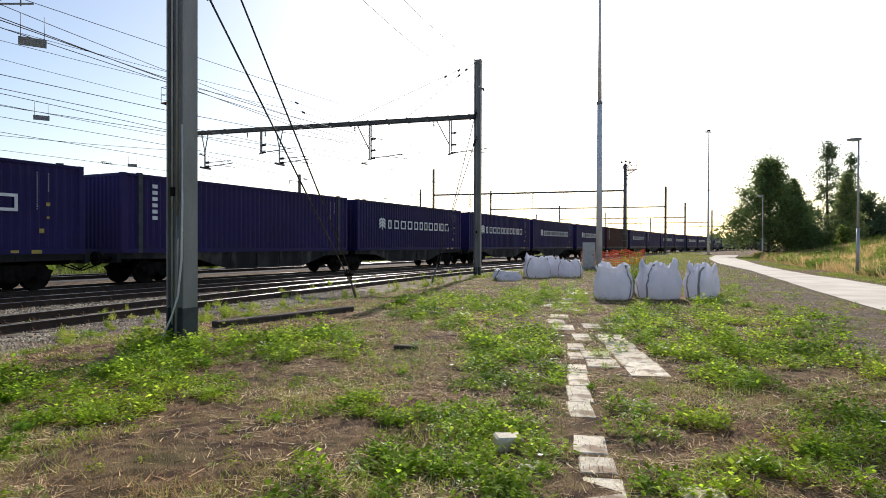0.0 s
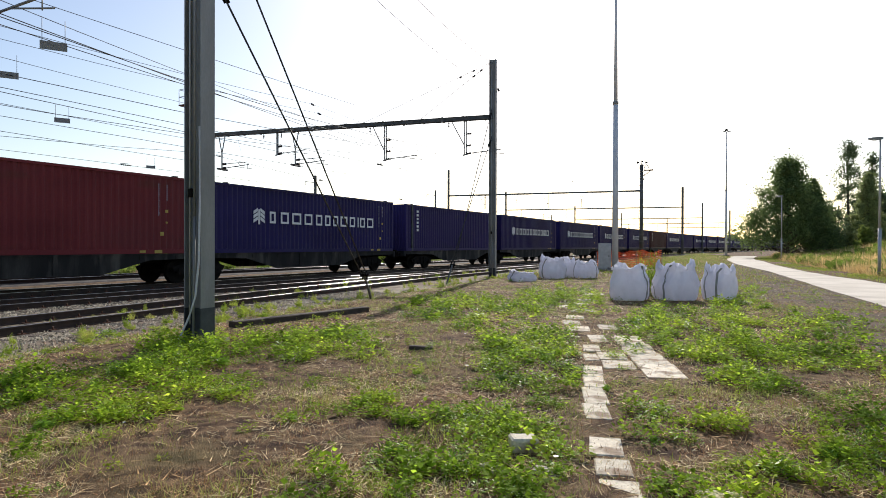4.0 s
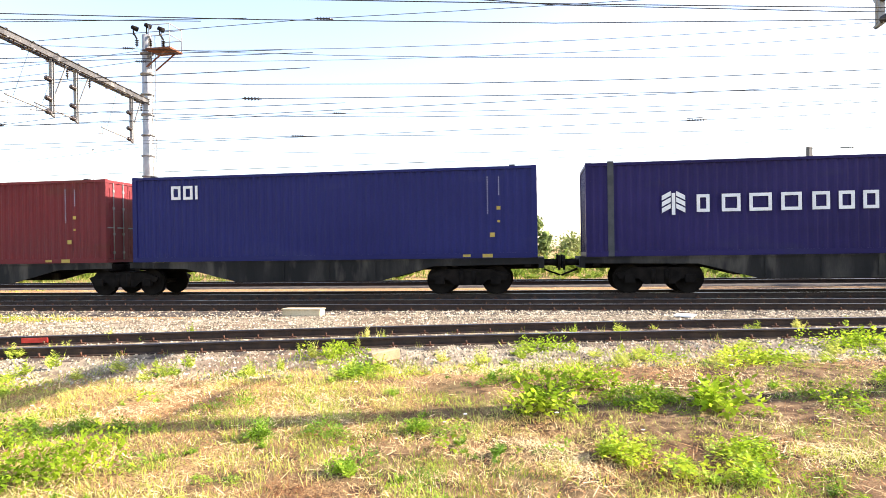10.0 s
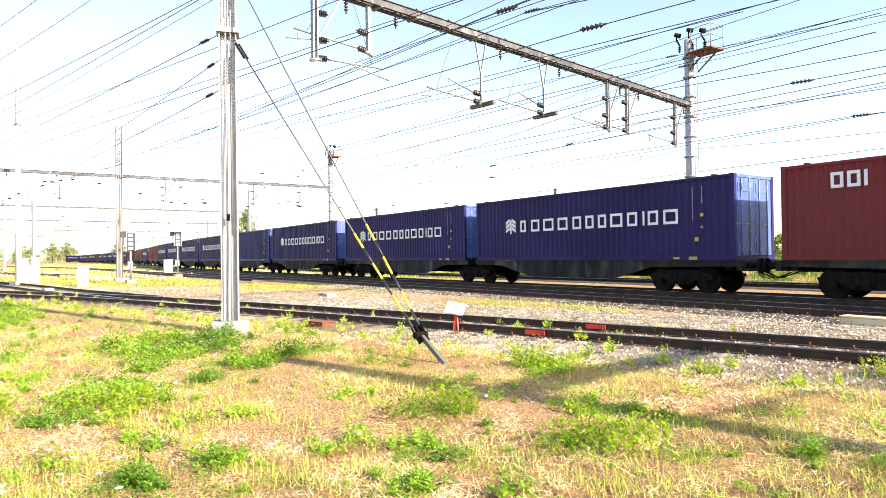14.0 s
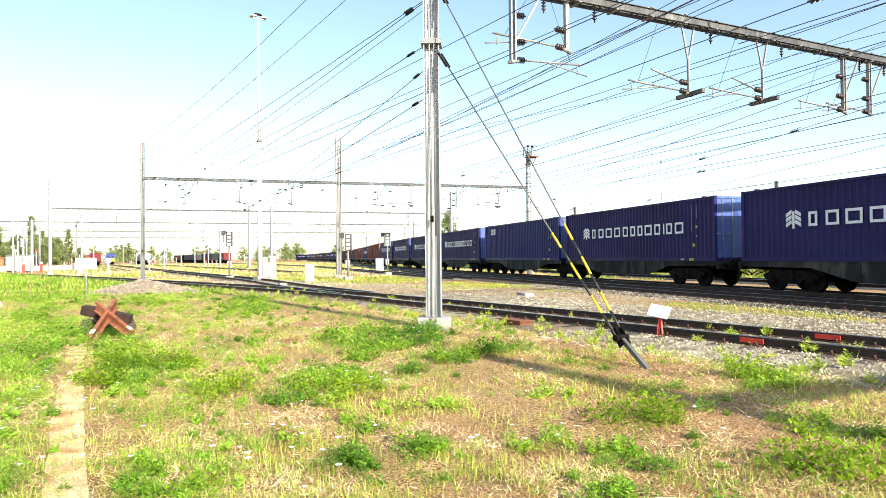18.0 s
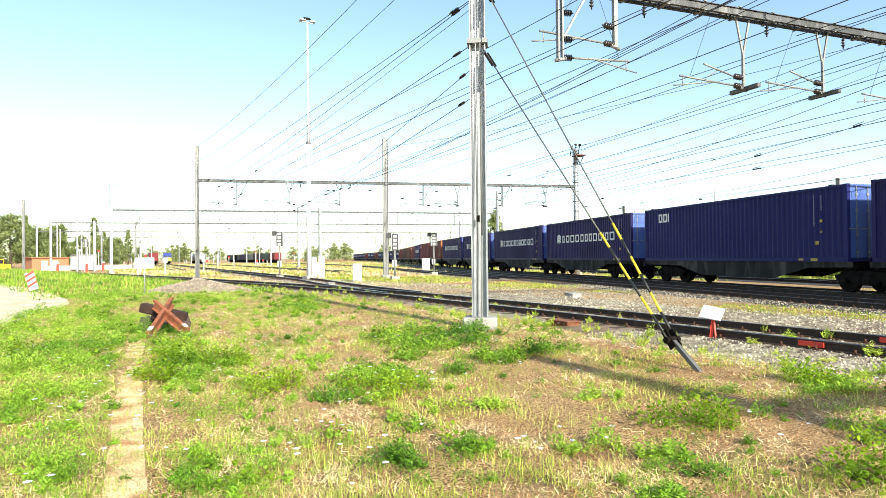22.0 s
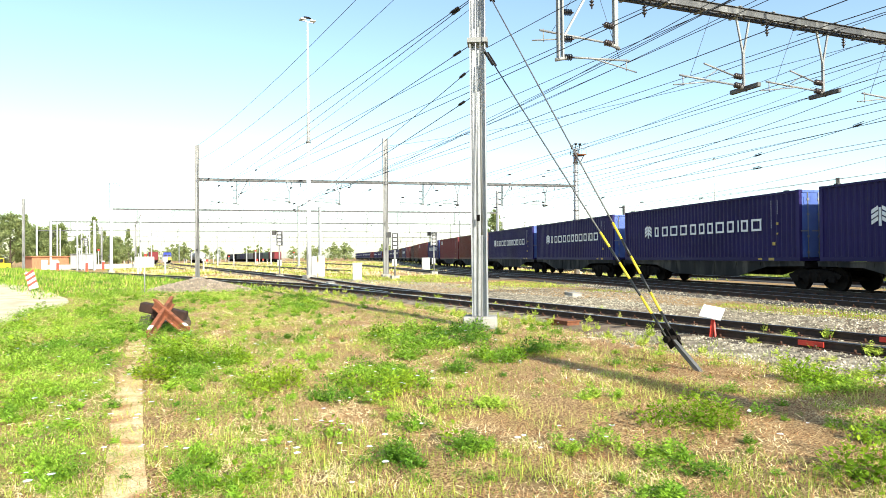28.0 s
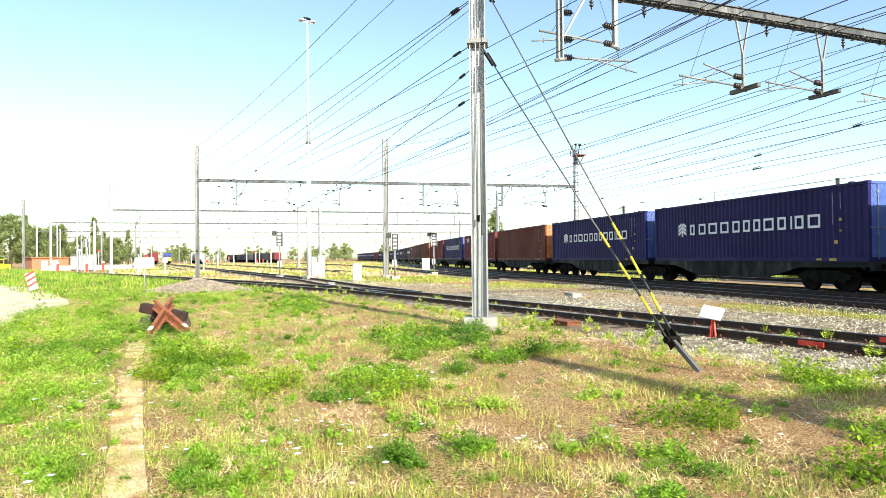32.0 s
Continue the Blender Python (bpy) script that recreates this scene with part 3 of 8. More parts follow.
def container(label, paint, door_paint=None, marks="", tall_posts=False, group="containers on the freight train"):
    """A forty-five-foot box; y along it, floor at z 0."""
    c = thing("shipping_container", label, "shipping container", group)
    hl, hw = CON_L / 2, CON_W / 2
    for out in (-1, 1):
        bm = bmesh.new()
        corrugated(bm, CON_L - 0.3, 0.16, CON_H - 0.1, out * (hw - 0.035), 0.036, out)
        part("side_wall", bm, paint, c)
        bm = bmesh.new()
        box(bm, out * hw - 0.06 * (out > 0), out * hw + 0.06 * (out < 0), -hl + 0.16, hl - 0.16, CON_H - 0.1, CON_H - 0.012)
        part("top_rail", bm, paint, c)
        bm = bmesh.new()
        box(bm, out * hw - 0.05 * (out > 0), out * hw + 0.05 * (out < 0), -hl + 0.16, hl - 0.16, 0.0, 0.16)
        part("bottom_rail", bm, paint, c)
        for e in (-1, 1):
            bm = bmesh.new()
            x0, x1 = sorted((out * hw, out * (hw - 0.14)))
            y0, y1 = sorted((e * (hl - 0.003), e * (hl - 0.16)))
            box(bm, x0, x1, y0, y1, 0.12, CON_H - 0.12)
            part("corner_post", bm, paint, c)
            for z in (0.0, CON_H - 0.118):
                bm = bmesh.new()
                x0, x1 = sorted((out * (hw + 0.004), out * (hw - 0.165)))
                y0, y1 = sorted((e * hl, e * (hl - 0.178)))
                box(bm, x0, x1, y0, y1, z, z + 0.118)
                part("corner_casting", bm, paint, c, bevel=0.006)
            if tall_posts:
                bm = bmesh.new()
                x0, x1 = sorted((out * (hw + 0.002), out * (hw - 0.1)))
                box(bm, x0, x1, e * 6.096 - 0.09, e * 6.096 + 0.09, 0.0, CON_H)
                part("lifting_post", bm, M_TAR, c)
            bm = bmesh.new()
            x0, x1 = sorted((out * hw * 0.98, out * (hw - 0.165)))
            box(bm, x0, x1, e * 6.096 - 0.09, e * 6.096 + 0.09, CON_H - 0.01, CON_H + 0.035)
            part("top_fitting", bm, M_TAR, c)
    bm = bmesh.new()
    box(bm, -hw + 0.05, hw - 0.05, -hl + 0.05, hl - 0.05, CON_H - 0.06, CON_H - 0.03)
    part("roof", bm, paint, c)
    bm = bmesh.new()
    box(bm, -hw + 0.06, hw - 0.06, -hl + 0.06, hl - 0.06, 0.02, 0.14)
    part("floor", bm, M_BOGIE, c)
    # closed end with upright folds
    bm = bmesh.new()
    k = 10
    w = (CON_W - 0.28) / k
    ve = []
    for i in range(k):
        x = -hw + 0.14 + i * w
        ve += [(x, 0), (x + w * 0.3, 0), (x + w * 0.5, 0.045), (x + w * 0.8, 0.045)]
    ve.append((hw - 0.14, 0))
    lo = [bm.verts.new((x, -hl + 0.03 + d, 0.1)) for x, d in ve]
    hi = [bm.verts.new((x, -hl + 0.03 + d, CON_H - 0.1)) for x, d in ve]
    for i in range(len(lo) - 1):
        bm.faces.new((lo[i], lo[i + 1], hi[i + 1], hi[i]))
    part("end_wall", bm, paint, c)
    for e in (-1, 1):
        bm = bmesh.new()
        y0, y1 = sorted((e * (hl - 0.004), e * (hl - 0.1)))
        box(bm, -hw + 0.14, hw - 0.14, y0, y1, CON_H - 0.12, CON_H - 0.02)
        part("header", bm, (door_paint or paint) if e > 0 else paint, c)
        bm = bmesh.new()
        box(bm, -hw + 0.14, hw - 0.14, y0, y1, 0.0, 0.14)
        part("sill", bm, paint, c)
    # double doors with locking bars
    for side in (-1, 1):
        bm = bmesh.new()
        x0, x1 = sorted((side * 0.008, side * (hw - 0.145)))
        box(bm, x0, x1, hl - 0.06, hl - 0.03, 0.15, CON_H - 0.13)
        for i in range(5):
            z = 0.3 + i * 0.5
            box(bm, x0 + 0.1, x1 - 0.1, hl - 0.031, hl - 0.014, z, z + 0.3)
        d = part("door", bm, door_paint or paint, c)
        for q in (0.3, 0.82):
            bm = bmesh.new()
            rod(bm, (side * q, hl - 0.005, 0.1), (side * q, hl - 0.005, CON_H - 0.1), 0.018, n=6)
            for z in (0.35, 1.0, 1.9, 2.5):
                box(bm, side * q - 0.05, side * q + 0.05, hl - 0.03, hl + 0.012, z - 0.04, z + 0.04)
            box(bm, side * q - 0.02, side * q + 0.35, hl, hl + 0.015, 1.2, 1.24)
            part("locking_bar", bm, M_GALVDARK, d)
    # painted marks on the long side towards the field: plain shapes in place of names
    fx = hw + 0.004

    def plate(bm, y0, y1, z0, z1):
        box(bm, fx - 0.012, fx, y0, y1, z0, z1)

    def block(y0, y1, z0, z1, stroke):
        """A plain block: a hollow one where it is wide enough."""
        bm = bmesh.new()
        if y1 - y0 < 3 * stroke:
            plate(bm, y0, y1, z0, z1)
        else:
            for a, b, d, e in ((y0, y0 + stroke, z0, z1), (y1 - stroke, y1, z0, z1), (y0 + stroke, y1 - stroke, z1 - stroke, z1), (y0 + stroke, y1 - stroke, z0, z0 + stroke)):
                plate(bm, a, b, d, e)
        part("name_block", bm, M_WHITE, c)

    if marks == "long":
        for y, w in ((-3.6, 0.52), (-2.88, 0.68), (-2.1, 0.78), (-1.21, 0.72), (-0.35, 0.63), (0.37, 0.58), (1.03, 0.57), (1.66, 0.74), (2.48, 0.62), (3.2, 0.1), (3.43, 0.6), (4.1, 0.76)):
            block(y + 0.02, y + max(0.1, w - 0.13), 1.31, 1.84, 0.095)
        bm = bmesh.new()
        plate(bm, -4.3, -4.2, 1.24, 1.9)
        part("emblem_stem", bm, M_WHITE, c)
        for side in (-1, 1):
            for k in range(3):
                bm = bmesh.new()
                z = 1.34 + k * 0.19
                q = [(-4.25 + side * 0.08, z + 0.1), (-4.25 + side * 0.34, z - 0.04), (-4.25 + side * 0.34, z + 0.1), (-4.25 + side * 0.08, z + 0.24)]
                extrude_profile(bm, q if side > 0 else q[::-1], fx - 0.012, fx, "x")
                part("emblem_chevron", bm, M_WHITE, c)
    elif marks == "short":
        for a, b in ((-5.42, -5.08), (-4.98, -4.64), (-4.55, -4.46)):
            block(a, b, 2.1, 2.56, 0.09)
    elif marks == "upright":
        for i in range(6):
            z = 2.46 - i * 0.235
            bm = bmesh.new()
            plate(bm, -5.6, -5.38, z - 0.05, z + 0.09)
            part("name_block", bm, M_WHITE, c)
    bm = bmesh.new()
    for i in range(16):
        plate(bm, 5.3, 5.33 + 0.012 * (i % 3 == 1), 1.4 + i * 0.075, 1.445 + i * 0.075)
    for i in range(8):
        plate(bm, 5.66, 5.69, 1.98 + i * 0.075, 2.03 + i * 0.075)
    tagged(part("code_marking", bm, M_FADED, c, "small faded bars of a code"), kind="stuff")
    for a, b, z0, z1 in () if marks == "upright" else ((5.6, 5.72, 1.52, 1.63), (5.62, 5.7, 1.12, 1.19), (5.38, 5.53, 0.66, 0.8), (4.52, 4.76, 0.04, 0.12), (5.14, 5.46, 0.02, 0.13)):
        bm = bmesh.new()
        plate(bm, a, b, z0, z1)
        part("warning_mark", bm, M_FADEDYELLOW, c, "faded yellow warning mark")
    return c


def wagon():
    """An articulated flat wagon for two boxes on three bogies; y along it, rail top at z 0."""
    w = thing("flat_wagon", "grey dusty articulated container wagon on the track", "railway wagon", "wagons of the freight train")
    top = CON_FLOOR - 0.005
    for half in (-1, 1):
        for side in (-1, 1):
            bm = bmesh.new()
            o = [(0.35, top), (14.3, top), (14.3, top - 0.2), (10.9, top - 0.24), (9.2, 0.46), (4.2, 0.46), (2.4, top - 0.24), (0.35, top - 0.2)]
            x0, x1 = sorted((side * 1.2, side * 1.17))
            extrude_profile(bm, [(half * a, b) for a, b in o], x0, x1, "x")
            for i in range(9):
                y = 1.2 + i * 1.55
                lowz = 0.5 if 4.4 < y < 9.1 else top - 0.2
                box(bm, *sorted((side * 1.2, side * 1.225)), *sorted((half * y, half * (y + 0.06))), lowz, top - 0.01)
            box(bm, *sorted((side * 1.14, side * 1.23)), *sorted((half * 0.35, half * 14.3)), top - 0.05, top - 0.002)
            part("side_sill", bm, M_SILL, w)
        for y in (0.6, 2.8, 5.0, 7.2, 9.4, 11.6, 13.9):
            bm = bmesh.new()
            box(bm, -1.165, 1.165, half * y - 0.09, half * y + 0.09, top - 0.28, top - 0.06)
            part("cross_beam", bm, M_BOGIE, w)
        bm = bmesh.new()
        box(bm, -0.2, 0.2, *sorted((half * 0.3, half * 14.25)), top - 0.38, top - 0.1)
        part("centre_sill", bm, M_BOGIE, w)
        bm = bmesh.new()
        box(bm, -1.25, 1.25, *sorted((half * 14.25, half * 14.42)), 0.82, top)
        part("headstock", bm, M_SILL, w)
        for side in (-1, 1):
            bm = bmesh.new()
            rod(bm, (side * 0.875, half * 14.42, 0.98), (side * 0.875, half * 14.85, 0.98), 0.1, 0.08, 10)
            rod(bm, (side * 0.875, half * 14.85, 0.98), (side * 0.875, half * 14.92, 0.98), 0.24, n=14)
            part("buffer", bm, M_BOGIE, w)
        bm = bmesh.new()
        rod(bm, (0, half * 14.42, 0.93), (0, half * 14.95, 0.86), 0.04, n=6)
        rod(bm, (0.25, half * 14.42, 0.75), (0.12, half * 14.93, 0.55), 0.025, n=6)
        rod(bm, (-0.25, half * 14.42, 0.75), (-0.12, half * 14.93, 0.55), 0.025, n=6)
        part("coupling", bm, M_BOGIE, w)
        # box of the brake gear
        bm = bmesh.new()
        box(bm, 0.95, 1.16, *sorted((half * 4.6, half * 5.5)), 0.5, 0.85)
        part("brake_box", bm, M_BOGIE, w)
    for y in (-12.0, 0.0, 12.0):
        bm = bmesh.new()
        for side in (-1, 1):
            o = [(-1.3, 0.62), (-1.2, 0.46), (-0.62, 0.46), (-0.45, 0.3), (0.45, 0.3), (0.62, 0.46), (1.2, 0.46), (1.3, 0.62), (0.75, 0.8), (-0.75, 0.8)]
            extrude_profile(bm, [(y + a, b) for a, b in o], side * 1.02 - 0.05, side * 1.02 + 0.05, "x")
            for q in (-0.9, 0.9):
                box(bm, side * 1.07 - 0.07, side * 1.07 + 0.07, y + q - 0.15, y + q + 0.15, 0.34, 0.58)
            rod(bm, (side * 1.06, y - 0.2, 0.34), (side * 1.06, y - 0.2, 0.74), 0.08, n=8)
            rod(bm, (side * 1.06, y + 0.2, 0.34), (side * 1.06, y + 0.2, 0.74), 0.08, n=8)
        box(bm, -1.05, 1.05, y - 0.25, y + 0.25, 0.5, 0.82)
        part("bogie_frame", bm, M_BOGIE, w)
        for q in (-0.9, 0.9):
            bm = bmesh.new()
            rod(bm, (-1.0, 0, 0), (1.0, 0, 0), 0.08, n=8)
            for side in (-1, 1):
                rod(bm, (side * 0.69, 0, 0), (side * 0.82, 0, 0), 0.455, n=20)
                rod(bm, (side * 0.67, 0, 0), (side * 0.69, 0, 0), 0.485, n=20)
                for i in range(4):
                    a = i * math.pi / 2
                    rod(bm, (side * 0.815, 0.25 * math.cos(a), 0.25 * math.sin(a)), (side * 0.835, 0.25 * math.cos(a), 0.25 * math.sin(a)), 0.06, n=6)
            ws = part("wheelset", bm, M_BOGIE, w)
            ws.matrix_basis = pose(0, y + q, 0.457)
    return w


def wagon_pose(m, t):
    s = START + SPEED * t - WAGON_PITCH * m
    xa, ya, _ = TRAIN_LINE.at(s - 12)
    xb, yb, _ = TRAIN_LINE.at(s + 12)
    xc, yc, _ = TRAIN_LINE.at(s)
    h = math.atan2(xb - xa, yb - ya)
    x, y = (xa + xb + xc) / 3, (ya + yb + yc) / 3
    return pose(x, y, RAIL_TOP, 0, 0, -math.degrees(h))


MOVING = []


def build_train():
    # doors and headers of blue boxes carry sunlight in their paler colour
    T = container("blue forty-five-foot container with white painted blocks", M_BLUE, M_SUNLITBLUE, "long")
    D = container("blue container with dark lifting posts and white blocks", M_BLUE, M_SUNLITBLUE, "long", True)
    C = container("royal blue container with small white name blocks", M_CAIBLUE, M_SUNLITBLUE, "short")
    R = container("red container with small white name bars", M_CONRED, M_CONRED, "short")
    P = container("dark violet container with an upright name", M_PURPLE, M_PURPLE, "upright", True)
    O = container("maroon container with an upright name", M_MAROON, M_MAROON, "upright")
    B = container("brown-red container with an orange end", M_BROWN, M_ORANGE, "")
    kinds = {0: D, -4: P, -2: R, -1: O, 1: C, 2: R, 6: C, 11: B, 12: R, 14: R, 15: B, 16: O, 17: R, 19: O, -9: O, -11: P, 24: B, 27: R}
    first = wagon()
    used = set()
    for m in range(-10, 18):
        base = wagon_pose(m, 0)
        if m == -10:
            w = first
            w.matrix_basis = base
        else:
            w = copy_thing(first, base)
        MOVING.append((w, m, Matrix.Identity(4)))
        for k, off in ((2 * m - 1, 7.358), (2 * m, -7.358)):
            proto = kinds.get(k, T)
            rel = pose(0, off, CON_FLOOR)
            if proto not in used:
                used.add(proto)
                ob = proto
                ob.matrix_basis = base @ rel
            else:
                ob = copy_thing(proto, base @ rel)
            MOVING.append((ob, m, rel))


build_train()


# ---- overhead line: masts, gantries, wires ----
def h_column(bm, w, d, t, z0, z1):
    """A broad-flange section drawn out upwards."""
    a, b, q = w / 2, d / 2, 0.02
    o = [(-a, -b), (-a + t, -b), (-a + t, -q), (a - t, -q), (a - t, -b), (a, -b), (a, b), (a - t, b), (a - t, q), (-a + t, q), (-a + t, b), (-a, b)]
    lo, hi = [[bm.verts.new((x, y, z)) for x, y in o] for z in (z0, z1)]
    for i in range(12):
        bm.faces.new((lo[i], lo[(i + 1) % 12], hi[(i + 1) % 12], hi[i]))
    bm.faces.new(lo[::-1])
    bm.faces.new(hi)


def h_mast(name, label, x, y, top, turn, w=0.40, d=0.34, foot=True, tar=True, steel=None):
    """A broad-flange steel mast on a concrete foot."""
    c = thing(name, label, "mast", at=pose(x, y, float(ground_z(np.array(x), np.array(y))), 0, 0, turn))
    bm = bmesh.new()
    t = 0.022
    h_column(bm, w, d, t, 0.55, top)
    part("column", bm, steel or (M_GALV if not tar else M_GALVDARK), c)
    bm = bmesh.new()
    h_column(bm, w + 0.004, d + 0.004, t + 0.004, 0.0, 0.555)
    part("coated_base", bm, M_TAR if tar else (steel or M_GALV), c, "dark coated lower end" if tar else "")
    if foot:
        bm = bmesh.new()
        box(bm, -0.36, 0.36, -0.33, 0.33, -0.4, 0.26 if not tar else 0.05)
        part("foundation", bm, M_CONCRETE, c, bevel=0.03)
    bm = bmesh.new()
    rod(bm, (-0.04, -d / 2 - 0.012, 0.3), (-0.04, -d / 2 - 0.012, top - 0.5), 0.014, n=6)
    part("earth_cable", bm, M_GALV, c)
    bm = bmesh.new()
    rod(bm, (0.03, -d / 2 - 0.014, 0.05), (0.06, -d / 2 - 0.014, 2.0), 0.02, n=6)
    rod(bm, (0.06, -d / 2 - 0.014, 2.0), (0.06, -d / 2 - 0.014, top - 1.5), 0.02, n=6)
    part("cable_duct", bm, M_GALVDARK, c)
    bm = bmesh.new()
    box(bm, -0.05, 0.02, -d / 2 - 0.045, -d / 2 - 0.01, 2.3, 2.44)
    part("junction_box", bm, M_BOGIE, c)
    return c


def lattice_tower(label, x, y, top, turn, platform=True, steel=None):
    """A round banded mast with a service platform and lamps on top."""
    c = thing("tower_mast", label, "mast", at=pose(x, y, -0.1, 0, 0, turn))
    bm = bmesh.new()
    rod(bm, (0, 0, 0), (0, 0, top), 0.24, 0.19, 14)
    part("column", bm, steel or M_GALV, c)
    for z in np.arange(1.4, top - 0.2, 0.85):
        bm = bmesh.new()
        rod(bm, (0, 0, z), (0, 0, z + 0.06), 0.27, n=12)
        part("band", bm, M_GALVDARK, c)
    bm = bmesh.new()
    for s in (-0.12, 0.12):
        rod(bm, (0.3, s, 1.5), (0.3, s, top), 0.016, n=5)
    for z in np.arange(1.6, top, 0.4):
        rod(bm, (0.3, -0.12, z), (0.3, 0.12, z), 0.012, n=4)
    part("ladder", bm, M_GALVDARK, c)
    if platform:
        bm = bmesh.new()
        box(bm, 0.25, 1.35, -0.45, 0.45, top - 0.75, top - 0.68)
        bar(bm, (0.2, -0.3, top - 1.4), (1.1, -0.3, top - 0.75), 0.05, 0.05)
        bar(bm, (0.2, 0.3, top - 1.4), (1.1, 0.3, top - 0.75), 0.05, 0.05)
        part("platform", bm, M_RUST, c)
        for p, q in (((1.32, -0.43), (1.32, 0.43)), ((1.32, 0.43), (0.4, 0.43)), ((1.32, -0.43), (0.4, -0.43))):
            for z in (top - 0.2, top + 0.25):
                bm = bmesh.new()
                rod(bm, (*p, z), (*q, z), 0.018, n=5)
                part("handrail", bm, M_GALVDARK, c)
        for g in ((1.32, -0.43), (1.32, 0.43), (0.4, 0.43), (0.4, -0.43)):
            bm = bmesh.new()
            rod(bm, (*g, top - 0.68), (*g, top + 0.25), 0.018, n=5)
            part("railing_post", bm, M_GALVDARK, c)
        for k in range(3):
            bm = bmesh.new()
            a = -0.6 + k * 0.6
            rod(bm, (a * 0.8, a * 0.3, top), (a * 0.8, a * 0.3, top + 0.35), 0.03, n=6)
            rod(bm, (a * 0.8, a * 0.3 - 0.1, top + 0.3 + 0.12 * (k % 2)), (a * 0.8 + 0.1, a * 0.3 + 0.12, top + 0.26 + 0.12 * (k % 2)), 0.08, 0.11, 9)
            bar(bm, (a * 0.8, a * 0.3, top + 0.1), (a * 0.8 + 0.3, a * 0.3 - 0.2, top - 0.25), 0.05, 0.05)
            insulator(bm, (a * 0.8 + 0.3, a * 0.3 - 0.2, top - 0.25), (a * 0.8 + 0.3, a * 0.3 - 0.2, top - 0.6), 3, 0.08)
            part("lamp_and_insulator", bm, M_BOGIE, c)
    return c


def insulator(bm, a, b, discs=5, r=0.07):
    a, b = Vector(a), Vector(b)
    d = (b - a) / (discs + 1)
    rod(bm, a, b, 0.02, n=6)
    for k in range(discs):
        p = a + d * (k + 0.7)
        rod(bm, p, p + d * 0.5, r, r * 0.5, 9)


